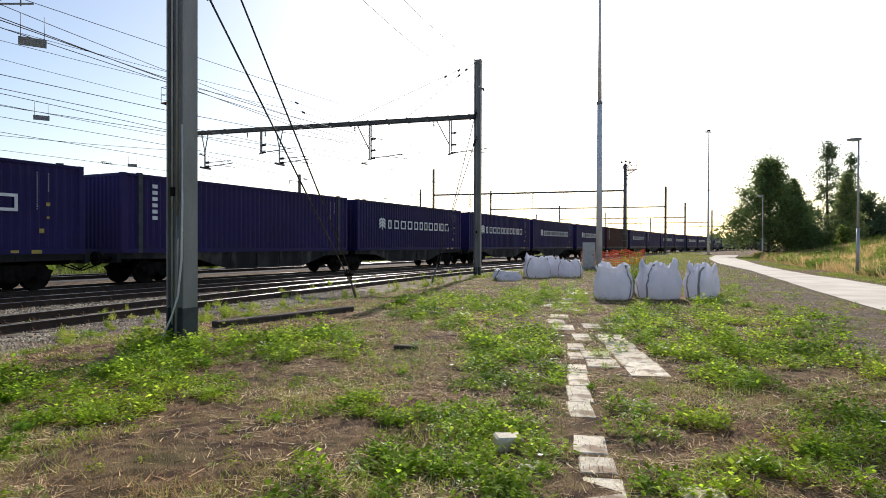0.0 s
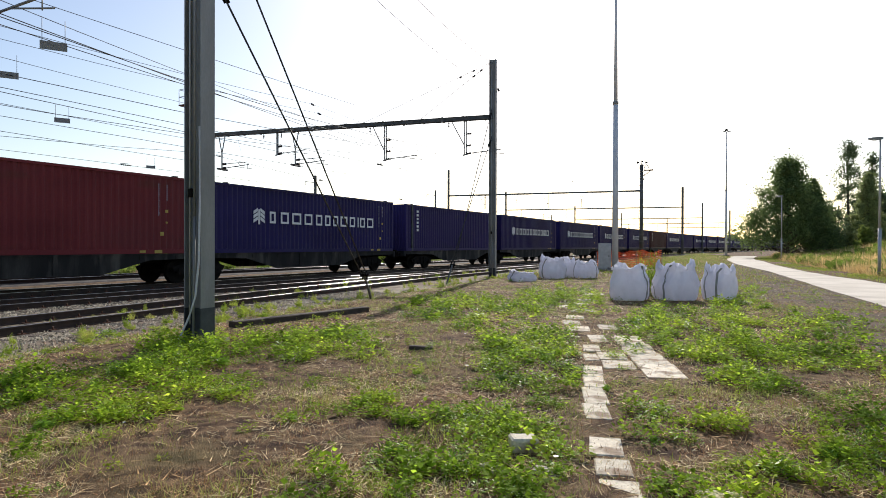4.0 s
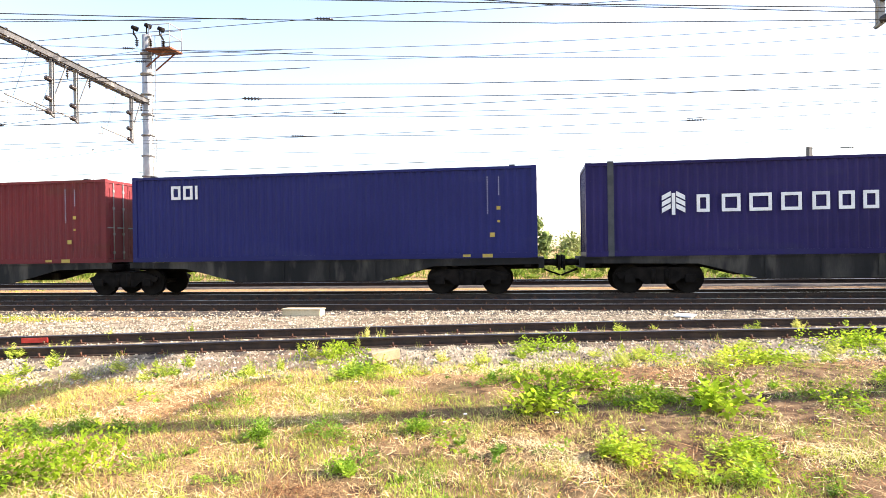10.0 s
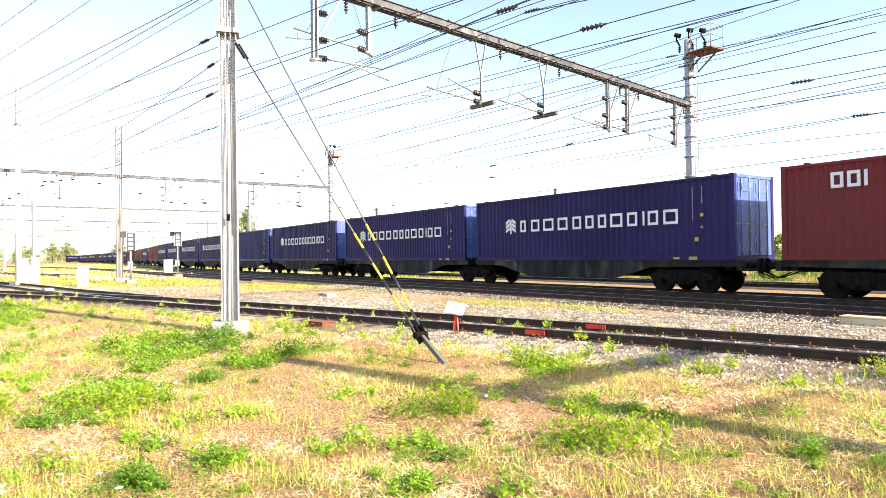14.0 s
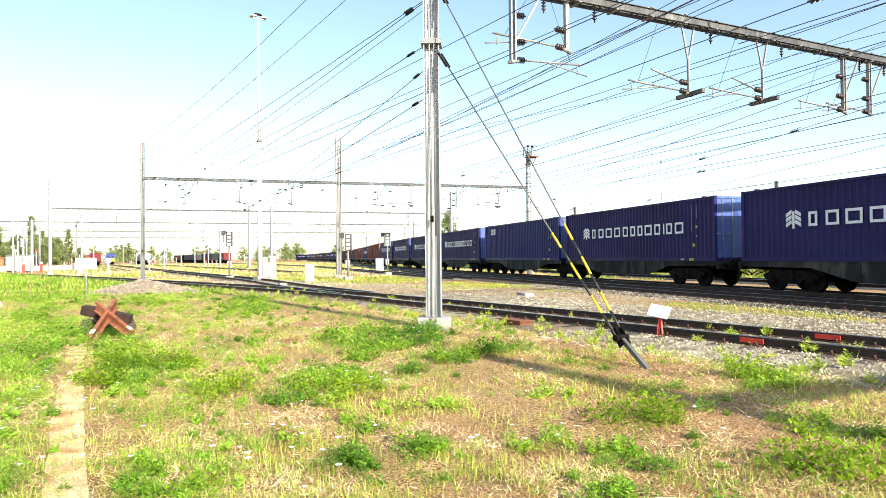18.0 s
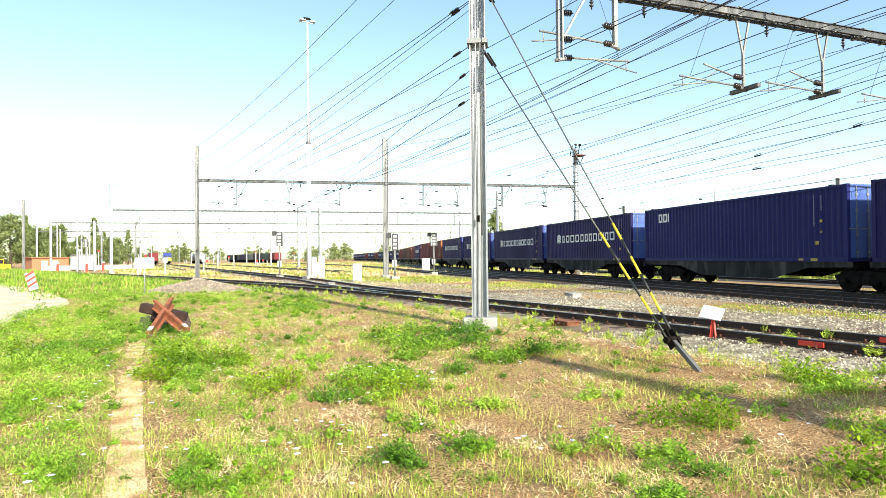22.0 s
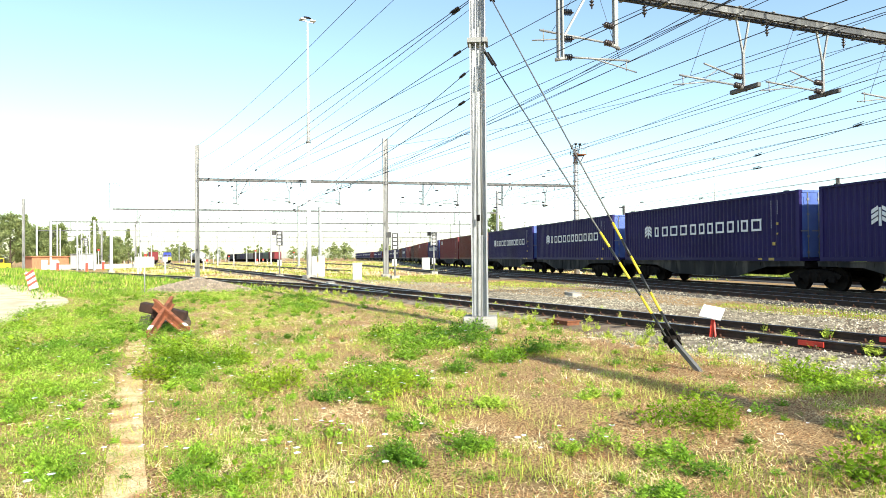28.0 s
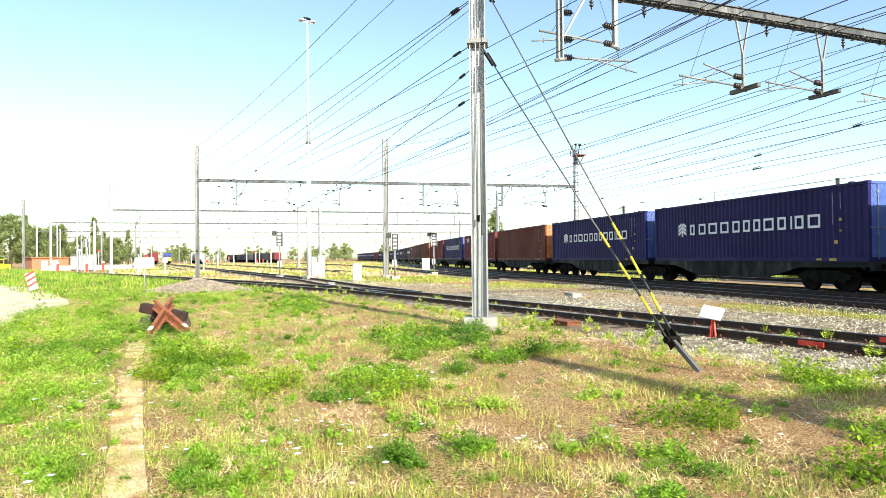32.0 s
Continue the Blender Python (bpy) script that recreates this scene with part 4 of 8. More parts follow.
def gantry(label, a, b, z, drops, simple=False, steel=None):
    """A beam between two mast tops with supports that hang from it. drops: metres from a, length, kind."""
    a, b = Vector((*a, 0)), Vector((*b, 0))
    d = (b - a)
    length = d.length
    turn = math.degrees(math.atan2(d.y, d.x))
    c = thing("gantry_beam", label, "overhead line gantry", at=pose(a.x, a.y, z, 0, 0, turn))
    bm = bmesh.new()
    if simple:
        box(bm, 0, length, -0.09, 0.09, -0.1, 0.1)
    else:
        for s in (-0.13, 0.13):
            box(bm, 0, length, s - 0.045, s + 0.045, -0.1, -0.085)
            box(bm, 0, length, s - 0.045, s + 0.045, 0.085, 0.1)
            box(bm, 0, length, s - 0.006, s + 0.006, -0.085, 0.085)
        for k in range(int(length / 0.6)):
            x = 0.3 + k * 0.6
            bar(bm, (x, -0.12, -0.09), (x + 0.3, 0.12, -0.09), 0.04, 0.012)
            bar(bm, (x + 0.3, 0.12, -0.09), (x + 0.6, -0.12, -0.09), 0.04, 0.012)
    part("beam", bm, steel or (M_BEAM if not simple else M_DARKSTEEL), c)
    if not simple:
        for k in range(int(length / 1.15)):
            bm = bmesh.new()
            x = 0.4 + k * 1.15
            box(bm, x, x + 0.08, -0.2, 0.2, 0.102, 0.125)
            box(bm, x, x + 0.08, -0.2, 0.2, -0.125, -0.102)
            part("clamp_plate", bm, M_GALVDARK, c)
    for x, drop, kind in drops:
        bm = bmesh.new()
        if kind in ("post", "outward"):
            bar(bm, (x - 0.055, 0, -0.12), (x - 0.055, 0, -drop), 0.04, 0.1)
            bar(bm, (x + 0.055, 0, -0.12), (x + 0.055, 0, -drop), 0.04, 0.1)
            bar(bm, (x + 0.75, 0, -0.12), (x + 0.07, 0, -drop * 0.72), 0.04, 0.05)
        elif kind == "vee":
            bar(bm, (x - 0.22, 0, -0.12), (x, 0, -drop * 0.55), 0.04, 0.05)
            bar(bm, (x + 0.22, 0, -0.12), (x, 0, -drop * 0.55), 0.04, 0.05)
            bar(bm, (x, 0, -drop * 0.5), (x, 0, -drop), 0.06, 0.06)
        else:
            bar(bm, (x, 0, -0.12), (x, 0, -drop), 0.1, 0.1)
        h = part("hanger", bm, steel or (M_GALVDARK if not simple else M_DARKSTEEL), c)
        if simple:
            continue
        bm = bmesh.new()
        e = 1 if kind == "outward" else -1
        for zz in (-drop + 0.06, -drop + 0.3) if kind == "vee" else (-drop + 0.06, -drop + 0.48, -drop + 1.1):
            if zz < -0.3:
                insulator(bm, (x + e * 0.05, 0, zz), (x + e * 0.36, 0, zz + 0.02), 4, 0.08)
        part("insulator", bm, M_INSUL, h)
        # registration arm: a stout tube, a steady tube under it and a thin stay up to the beam
        bm = bmesh.new()
        rod(bm, (x + e * 0.36, 0, -drop + 0.08), (x + e * 2.0, 0.1, -drop + 0.2), 0.026, n=7)
        rod(bm, (x - e * 0.12, 0.02, -drop - 0.02), (x + e * 0.14, -0.02, -drop + 0.04), 0.045, n=7)
        rod(bm, (x + e * 0.95, 0.04, -drop + 0.12), (x + e * 2.2, 0.1, -drop - 0.06), 0.017, n=6)
        rod(bm, (x + e * 1.9, 0.1, -drop + 0.24), (x + e * 1.9, 0.1, -drop - 0.06), 0.013, n=5)
        if kind == "vee":
            rod(bm, (x + e * 0.36, 0, -drop + 0.32), (x + e * 1.6, -0.3, -drop + 0.42), 0.022, n=6)
            rod(bm, (x + e * 1.0, -0.15, -drop + 0.37), (x + e * 1.35, -0.1, -drop + 0.15), 0.014, n=5)
        part("registration_arm", bm, M_GALVDARK, h)
        bm = bmesh.new()
        rod(bm, (x + e * 1.7, 0.08, -drop + 0.18), (x + e * 1.05, 0, -0.1), 0.006, n=5)
        part("stay_wire", bm, M_WIRE, h)
        if kind == "vee":
            bm = bmesh.new()
            box(bm, x - 0.055, x + 0.055, -0.5, 0.42, -drop - 0.06, -drop + 0.05)
            part("cross_plate", bm, M_DARKSTEEL, h, bevel=0.008)
        bm = bmesh.new()
        insulator(bm, (x + 0.9, 0.05, -0.14), (x + 0.9, 0.05, -0.45), 3, 0.06)
        part("hanging_insulator", bm, M_INSUL, h)
    return c


def stay_pair(label, mast, anchor, tops, striped):
    """Two stay rods from a mast down to one anchor in the ground."""
    mx, my = mast
    ax, ay = anchor
    c = thing("stay_anchor", label, "mast stay", at=pose(ax, ay, 0))
    foot = Vector((0, 0, 0))
    d = Vector((mx - ax, my - ay, 0))
    knot = foot + d.normalized() * (0.58 if striped else 0.62) + Vector((0, 0, 0.37 if striped else 0.72))
    bm = bmesh.new()
    bar(bm, foot - Vector((0, 0, 0.25)) - d.normalized() * 0.2, knot, 0.06, 0.06)
    part("anchor_bar", bm, M_DARKSTEEL, c)
    bm = bmesh.new()
    side = Vector((-d.y, d.x, 0)).normalized()
    for s in (-0.06, 0.06):
        p = knot + side * s
        bar(bm, p - (d.normalized() * 0.08 + Vector((0, 0, 0.1))), p + d.normalized() * 0.09 + Vector((0, 0, 0.12)), 0.02, 0.11)
    rod(bm, knot - side * 0.12, knot + side * 0.12, 0.05, n=8)
    part("shackle", bm, M_BOGIE, c)
    for i, top in enumerate(tops):
        s = side * (0.07 if i else -0.07)
        lo, hi = knot + s, d + Vector((0, 0, top)) - d.normalized() * 0.2
        bm = bmesh.new()
        rod(bm, lo, hi, 0.013 if striped else 0.02, n=6)
        r = part("stay_rod", bm, M_DARKSTEEL if striped else M_WIRE, c)
        u = (hi - lo).normalized()
        if striped:
            for k in range(6):
                bm = bmesh.new()
                p = lo + u * (0.12 + k * 0.33)
                rod(bm, p, p + u * 0.33, 0.0195, n=7)
                part("stripe", bm, M_YELLOW if k % 2 else M_BLACK, r, "yellow stripe" if k % 2 else "black stripe")
        bm = bmesh.new()
        q = hi - u * 0.75
        for w in (-0.04, 0.04):
            rod(bm, q + side * w, q + u * 0.5 + side * w, 0.022, n=6)
        part("turnbuckle", bm, M_BOGIE, r)
    return c


def tube(points, r, n=4):
    """A thin round cord through points, as arrays."""
    p = np.array(points, dtype=float)
    d = np.gradient(p, axis=0)
    d /= np.linalg.norm(d, axis=1)[:, None]
    side = np.cross(d, (0, 0, 1.0))
    side /= np.maximum(np.linalg.norm(side, axis=1), 1e-6)[:, None]
    up = np.cross(side, d)
    ring = [p + r * (math.cos(a) * side + math.sin(a) * up) for a in np.arange(n) * 2 * math.pi / n]
    v = np.stack(ring, 1).reshape(-1, 3)
    f = []
    for k in range(len(p) - 1):
        for j in range(n):
            a, b = k * n + j, k * n + (j + 1) % n
            f.append((a, b, b + n, a + n))
    return v, np.array(f)


SUPPORTS = (-330, -285, -240, -200, -160, -122, -84, -43, -5, 36, 81, 112, 150, 190, 235)


def overhead_line(label, line, side, contact=5.55, messenger=6.75, lo=-240, hi=200, droppers=True, r=0.0088, plates=()):
    """The wires over one track: contact wire, sagging messenger and droppers."""
    c = thing("overhead_line", label, "overhead wires")
    ss = [line.near_y(y) for y in SUPPORTS if lo <= y <= hi and line.y.min() < y < line.y.max()]
    if len(ss) < 2:
        return c
    con, mes, drop = [], [], []
    for i in range(len(ss) - 1):
        zig = 0.22 if i % 2 else -0.22
        n = 8
        for k in range(n + (i == len(ss) - 2)):
            f = k / n
            s = ss[i] + (ss[i + 1] - ss[i]) * f
            off = side + zig * (1 - 2 * f)
            x, y, _ = line.at(s, off)
            z2 = messenger - 0.95 * 4 * f * (1 - f)
            con.append((x, y, contact))
            mes.append((x, y, z2))
            if droppers and 0 < k < n and abs(y) < 110:
                drop.append(((x, y, contact), (x, y, z2)))
    for name, pts, rr in (("contact_wire", con, r), ("messenger_wire", mes, r * 1.15)):
        v, f = tube(pts, rr)
        fast_mesh(name, v, f, M_WIRE).parent = c
    for x, y, z in plates:
        bm = bmesh.new()
        box(bm, -0.24, 0.24, -0.008, 0.008, -0.17, 0)
        ob = part("sign_plate", bm, M_GALVDARK, c, "small grey sign plate")
        ob.matrix_basis = pose(x, y, z, 0, 0, 33)
        bm = bmesh.new()
        for q in (-0.2, 0.2):
            rod(bm, (q, 0, -0.02), (q, 0, 0.45), 0.006, n=4)
        part("plate_hanger", bm, M_WIRE, ob)
    # section insulators, dark and knobbly, strung into the wires
    rng = random.Random(len(label))
    for pts in (con, mes):
        for k in range(1, len(pts) - 1):
            if math.hypot(pts[k][0], pts[k][1]) < 75 and rng.random() < 0.09:
                a, b = Vector(pts[k]), Vector(pts[k + 1])
                f = rng.uniform(0, 0.8)
                p = a.lerp(b, f)
                u = (b - a).normalized()
                bm = bmesh.new()
                insulator(bm, p, p + u * rng.uniform(0.4, 0.7), 6, 0.04)
                rod(bm, p + Vector((0, 0, 0.06)), p + u * 0.5 + Vector((0, 0, 0.08)), 0.014, n=5)
                part("section_insulator", bm, M_WIRE, c)
    for a, b in drop:
        v, f = tube((a, b), 0.004, 3)
        fast_mesh("dropper", v, f, M_WIRE).parent = c
    return c


def feeder(label, points, r=0.012, sag=0.7, knob=0.055):
    """A bare conductor that hangs from point to point, with insulators at some."""
    c = thing("feeder_cable", label, "overhead wires")
    pts = []
    for a, b in zip(points[:-1], points[1:]):
        a, b = Vector(a), Vector(b)
        for k in range(10):
            f = k / 10
            p = a.lerp(b, f)
            pts.append((p.x, p.y, p.z - sag * 4 * f * (1 - f)))
    pts.append(tuple(points[-1]))
    v, f = tube(pts, r)
    fast_mesh("conductor", v, f, M_WIRE).parent = c
    for q in points[1:-1]:
        bm = bmesh.new()
        q = Vector(q)
        insulator(bm, q + Vector((0, 0, 0.01)), q + Vector((0.08, 0.5, 0.01)), 5, knob)
        part("insulator", bm, M_INSUL, c)
    return c


M_PALECORD = material("pale_cable", [(0.5, 0.5, 0.52), (0.6, 0.6, 0.62)], 5, 0.5, 0, 0.05, 40, 0.05)


def build_overhead():
    h_mast("line_mast", "grey steel mast with a dark coated base in the grass", -4.13, 10.06, 9.94, -22, 0.345, 0.3)
    first = bpy.data.objects["line_mast"]
    v, f = tube([(0.19, -0.2, 3.4), (0.2, -0.2, 2.2), (0.19, -0.21, 1.3), (0.13, -0.22, 0.75), (0.02, -0.24, 0.42), (-0.1, -0.3, 0.12), (-0.2, -0.42, -0.05)], 0.016, 6)
    cord = fast_mesh("cable", v, f, M_PALECORD, True)
    cord.parent = first
    tagged(cord, "pale loose cable hanging down the mast")
    h_mast("line_mast", "bright steel mast on a concrete foot beside the siding", -9.4, -10.1, 10.6, 134, 0.34, 0.3, True, False)
    h_mast("line_mast", "dark steel mast carrying a gantry beam", 1.8, 33.1, 11.35, -18, 0.34, 0.3)
    bm = bmesh.new()
    # collar of the near bright mast
    col = bpy.data.objects["line_mast.001"]
    box(bm, -0.22, 0.22, -0.2, 0.2, 6.15, 6.25)
    part("collar", bm, M_GALVDARK, col)
    lattice_tower("banded round mast with a service platform beyond the train", -28.9, -3.6, 10.7, 62)
    lattice_tower("banded round mast with a platform beyond the tracks", -15.9, 38.7, 11.0, 152)
    gantry("grey steel gantry beam over the tracks with hanging insulators", (-9.4, -10.1), (-28.9, -3.6), 7.8, [(2.08, 1.75, "outward"), (3.6, 1.3, "bar"), (7.6, 1.95, "vee"), (10.5, 1.85, "vee"), (14.2, 1.85, "post"), (15.5, 1.8, "post"), (19.2, 1.85, "post")])
    gantry("dark steel gantry beam over the tracks beyond the mast", (1.8, 33.1), (-15.9, 38.7), 8.25, [(1.5, 1.9, "post"), (6.1, 2.0, "post"), (11.8, 2.05, "vee"), (13.0, 1.4, "bar"), (16.9, 2.1, "vee")])
    gantry("short cantilever beam on the mast over the siding", (-4.13, 10.06), (-9.37, 11.95), 7.27, [(2.15, 1.38, "bar"), (5.33, 1.5, "post")])
    stay_pair("two dark stay rods running to an anchor in the grass", (-4.13, 10.06), (-2.53, 18.51), (6.15, 7.55), False)
    stay_pair("two stay rods with yellow and black stripes on an anchor", (-9.4, -10.1), (-7.97, -4.24), (7.47, 6.06), True)
    stay_pair("dark stay rods of the far mast", (1.8, 33.1), (-0.46, 27.28), (8.6, 7.2), False)
    # tie rods from the mast top to its beam
    tie = thing("tie_rods", "thin tie rods from the mast top to the beam", "tie rods", at=pose(1.8, 33.1, 0))
    for q in (4.0, 7.4):
        bm = bmesh.new()
        rod(bm, (-0.1, 0.05, 11.1), (-0.953 * q, 0.302 * q, 8.4), 0.012, n=5)
        for f in (0.12, 0.22):
            p = Vector((-0.1, 0.05, 11.1)).lerp(Vector((-0.953 * q, 0.302 * q, 8.4)), f)
            rod(bm, p, p + Vector((-0.12, 0.04, -0.09)), 0.05, n=7)
        part("tie_rod", bm, M_WIRE, tie)
    # gantry to the south with three masts
    h_mast("line_mast", "pale steel mast of a farther gantry", -16.9, -50.5, 10.6, 155, 0.3, 0.28, True, False, M_GALVDARK)
    h_mast("line_mast", "tall double steel mast on a concrete foot", -30.1, -43.8, 11.6, 155, 0.42, 0.3, True, False, M_GALVDARK)
    lattice_tower("banded round mast of the farther gantry", -45.4, -36.1, 11.2, 62, True)
    gantry("thin gantry beam farther down the line", (-16.9, -50.5), (-45.4, -36.1), 7.75, [(3, 1.9, "post"), (7, 1.7, "vee"), (11, 1.8, "vee"), (18, 1.8, "post"), (21, 1.8, "vee"), (25, 1.8, "post"), (29, 1.8, "vee")], steel=M_BEAM)
    # far gantries, both ways
    far = [((-18.8, -88), (-66, -67), 7.9), ((-17.3, -124), (-92, -92), 8.0), ((-20, -162), (-112, -128), 8.0), ((-25, -205), (-134, -166), 8.0), ((-33, -252), (-158, -210), 8.0),
           ((22.3, 77.9), (-1.3, 86), 8.3), ((38.5, 110), (9, 120), 8.3), ((57.5, 151), (30, 164), 8.3), ((77, 182), (50, 196), 8.3), ((104, 218), (76, 233), 8.3)]
    for i, (a, b, z) in enumerate(far):
        gantry("distant gantry beam over the tracks", a, b, z, [(q, 1.9, "vee" if j % 2 else "post") for j, q in enumerate(np.arange(3, math.dist(a, b) - 1, 4.2))], True, M_DARKSTEEL if i > 4 else M_BEAM)
        n = 2 if i > 4 else 3
        for k in range(n):
            f = k / (n - 1)
            if i == 5 and k == 0:
                lattice_tower("dark banded mast with lamps on its platform", *a, 11.6, -20, True, M_DARKSTEEL)
                continue
            h = thing("line_mast", "distant steel mast of a gantry", "mast", "distant gantry masts", at=pose(a[0] + (b[0] - a[0]) * f, a[1] + (b[1] - a[1]) * f, -0.1))
            top = 11.9 if i > 4 else (8.6 if (i + k) % 2 else 11.3)
            bm = bmesh.new()
            bar(bm, (0, 0, 0), (0, 0, top), 0.3, 0.34)
            part("column", bm, M_DARKSTEEL if i > 4 else M_GALV, h)
            bm = bmesh.new()
            box(bm, -0.35, 0.35, -0.35, 0.35, -0.2, 0.35)
            part("foundation", bm, M_CONCRETE, h)
            if top == 11.3:
                bm = bmesh.new()
                rod(bm, (0, 0, 11.2), (-0.9, 0.5, 11.25), 0.03, n=5)
                insulator(bm, (-0.9, 0.5, 11.2), (-0.9, 0.5, 10.7), 3)
                part("bracket", bm, M_GALVDARK, h)
    for x, y, top in ((-11.3, -104, 10.1), (-18, -129.5, 8.5), (-24.5, -127, 8.7), (-27, -134, 8), (-29.5, -120, 8.2)):
        h_mast("line_mast", "weathered steel mast at the edge of the yard", x, y, top, 160, 0.3, 0.28, True, False, M_GALVDARK)
    # single posts beyond the train
    for x, y, top in ((-30, 33, 7.5), (-14, 62, 8.5), (-3, 84, 9), (9, 120, 9), (-52, 20, 7.2), (-60, -20, 8), (22, 150, 9), (-70, -48, 8)):
        h = thing("line_mast", "distant steel mast beyond the train", "mast", "distant line masts", at=pose(x, y, -0.1))
        bm = bmesh.new()
        bar(bm, (0, 0, 0), (0, 0, top), 0.24, 0.26)
        part("column", bm, M_DARKSTEEL, h)
        bm = bmesh.new()
        bar(bm, (0, 0, top - 0.7), (-1.2, 0.8, top - 0.5), 0.06, 0.06)
        insulator(bm, (-1.2, 0.8, top - 0.5), (-1.2, 0.8, top - 0.9), 3)
        part("bracket", bm, M_GALVDARK, h)
    # wires
    overhead_line("contact and messenger wires over the near siding", NEAR_LINE, 0, 5.7, 6.75, -10, 48, plates=((-8.2, 12.7, 5.66),))
    overhead_line("contact and messenger wires over the middle line", MID_LINE, 0, 5.55, 6.85, plates=((-11.6, 16.1, 6.0),))
    overhead_line("contact and messenger wires over the train", TRAIN_LINE, 0, 5.55, 6.8, plates=((-13.9, 22.0, 6.0),))
    overhead_line("contact and messenger wires beyond the train", FAR_LINE, 0, 5.55, 6.8, plates=((-17.6, 36.0, 6.1),))
    overhead_line("wires over the branch line", BRANCH_LINE, 0, 5.6, 6.8, -300, -43)
    overhead_line("wires over the yard line", YARD_LINE, 0, 5.6, 6.8, -300, -43)
    # long feeders above the beams
    for side, z, lab in ((-2.9, 9.9, "high feeder cable carried on the tower masts"), (-2.4, 9.3, "lower feeder cable along the towers")):
        pts = []
        for y in SUPPORTS[3:]:
            x, yy, _ = TRAIN_LINE.at(TRAIN_LINE.near_y(y), side)
            pts.append((x, yy, z))
        feeder(lab, pts, 0.0095)
    pts = [(-16.9, -50.5, 10.4), (-9.4, -10.1, 9.9), (-4.13, 10.06, 9.33), (1.8, 33.1, 11.0), (22.3, 77.9, 11), (38.5, 110, 11)]
    feeder("feeder cable along the near masts", pts, 0.012, 0.5)
    feeder("earth wire along the near masts", [(x + 0.25, y, z - 1.3) for x, y, z in pts], 0.01, 0.6)
    # wires that end on the two stayed masts
    for x1, y1, x2, y2, z in ((-16.1, -45.8, -23.9, -87.1, 7.25), (-17.5, -45.2, -27.0, -86.1, 7.22), (-18.1, -44.9, -28.4, -85.7, 6.25), (-22.4, -42.7, -37.9, -81.8, 5.75), (-21.5, -43.3, -35.8, -82.7, 5.1)):
        c = feeder("wire ended on the stayed mast", [(-9.4, -10.1, z), (x1, y1, z), (x2, y2, z)], 0.011, 0.1)
        bm = bmesh.new()
        a, b = Vector((-9.4, -10.1, z)), Vector((x1, y1, z))
        u = (b - a).normalized()
        insulator(bm, a + u * 0.8, a + u * 1.2, 5, 0.036)
        part("insulator", bm, M_INSUL, c)
    # straight conductors between the gantries: metres out from the field, heading, height
    for out, heading, z, north in ((7.7, 194.1, 8.0, 0), (8.8, 189.8, 6.8, 0), (10.5, 188.9, 6.8, 0), (8.0, 190.7, 5.6, 0), (11.0, 196.9, 6.7, 0), (10.2, 198.4, 6.8, 0), (11.2, 193.0, 6.8, 0), (10.2, 194.4, 5.6, 1), (14.9, 192.1, 6.8, 0), (14.4, 196.3, 6.8, 0), (16.7, 199.8, 6.8, 0), (13.8, 202.2, 5.6, 0), (16.6, 200.2, 5.6, 1), (22.0, 199.6, 5.55, 1), (17.0, 206.0, 8.0, 1), (19.0, 201.0, 6.0, 0), (24.0, 202.0, 6.8, 1), (29.0, 204.0, 5.55, 0), (14.6, 199.0, 6.2, 0)):
        h = radians(heading)
        pts = [(out * math.cos(h) + k * math.sin(h), -out * math.sin(h) + k * math.cos(h), z) for k in ((-24, 6, 48, 88, 125) if north else (4, 48, 88, 125))]
        feeder("straight conductor between the gantries", pts, 0.0092, 0.12)
    feeder("wire ended on the near stayed mast", [(-4.13, 10.06, 5.98), (-11.5, -5, 6.3), (-24, -43, 6.4), (-38, -84, 6.5)], 0.0095, 0.25)
    feeder("wire ended on the near stayed mast", [(-4.13, 10.06, 7.27), (-12.5, -5, 7.0), (-26, -43, 7.0), (-44, -84, 7)], 0.0095, 0.3)
    feeder("long wire crossing over the tracks", [(-30.1, -43.8, 10.8), (-28.6, -4.5, 9.9), (-16, 38, 10)], 0.011, 0.6)
    feeder("long wire crossing over the tracks", [(-30.1, -43.8, 9.6), (-17, -6.5, 8.4), (-8, 36, 8.6)], 0.011, 0.5)


build_overhead()


# ---- lamps ----
def flood_mast(label, x, y, top=20.0, joint=10.6):
    c = thing("lighting_mast", label, "lighting mast", at=pose(x, y, 0))
    bm = bmesh.new()
    rod(bm, (0, 0, 0.2), (0, 0, joint), 0.2, 0.15, 16)
    part("lower_tube", bm, M_MASTPALE, c)
    bm = bmesh.new()
    rod(bm, (0, 0, joint - 0.1), (0, 0, top), 0.13, 0.06, 14)
    part("upper_tube", bm, M_MASTPALE, c)
    bm = bmesh.new()
    rod(bm, (0, 0, joint - 0.12), (0, 0, joint + 0.05), 0.185, n=14)
    part("joint_ring", bm, M_GALVDARK, c)
    bm = bmesh.new()
    box(bm, -0.4, 0.4, -0.4, 0.4, -0.3, 0.22)
    part("foundation", bm, M_CONCRETE, c, bevel=0.03)
    bm = bmesh.new()
    bar(bm, (-0.45, 0, top), (0.45, 0, top), 0.06, 0.08)
    part("cross_arm", bm, M_MASTPALE, c)
    for q, lift, tilt, mat in ((-0.42, 0.03, 14, M_PALE), (0.0, 0.2, -32, M_BOGIE), (0.42, 0.0, 10, M_PALE)):
        bm = bmesh.new()
        box(bm, -0.24, 0.24, -0.22, 0.16, -0.05, 0.06, pose(q, 0, top + 0.08 + lift, tilt, 6, 0))
        part("floodlight", bm, mat, c, bevel=0.02)
    return c


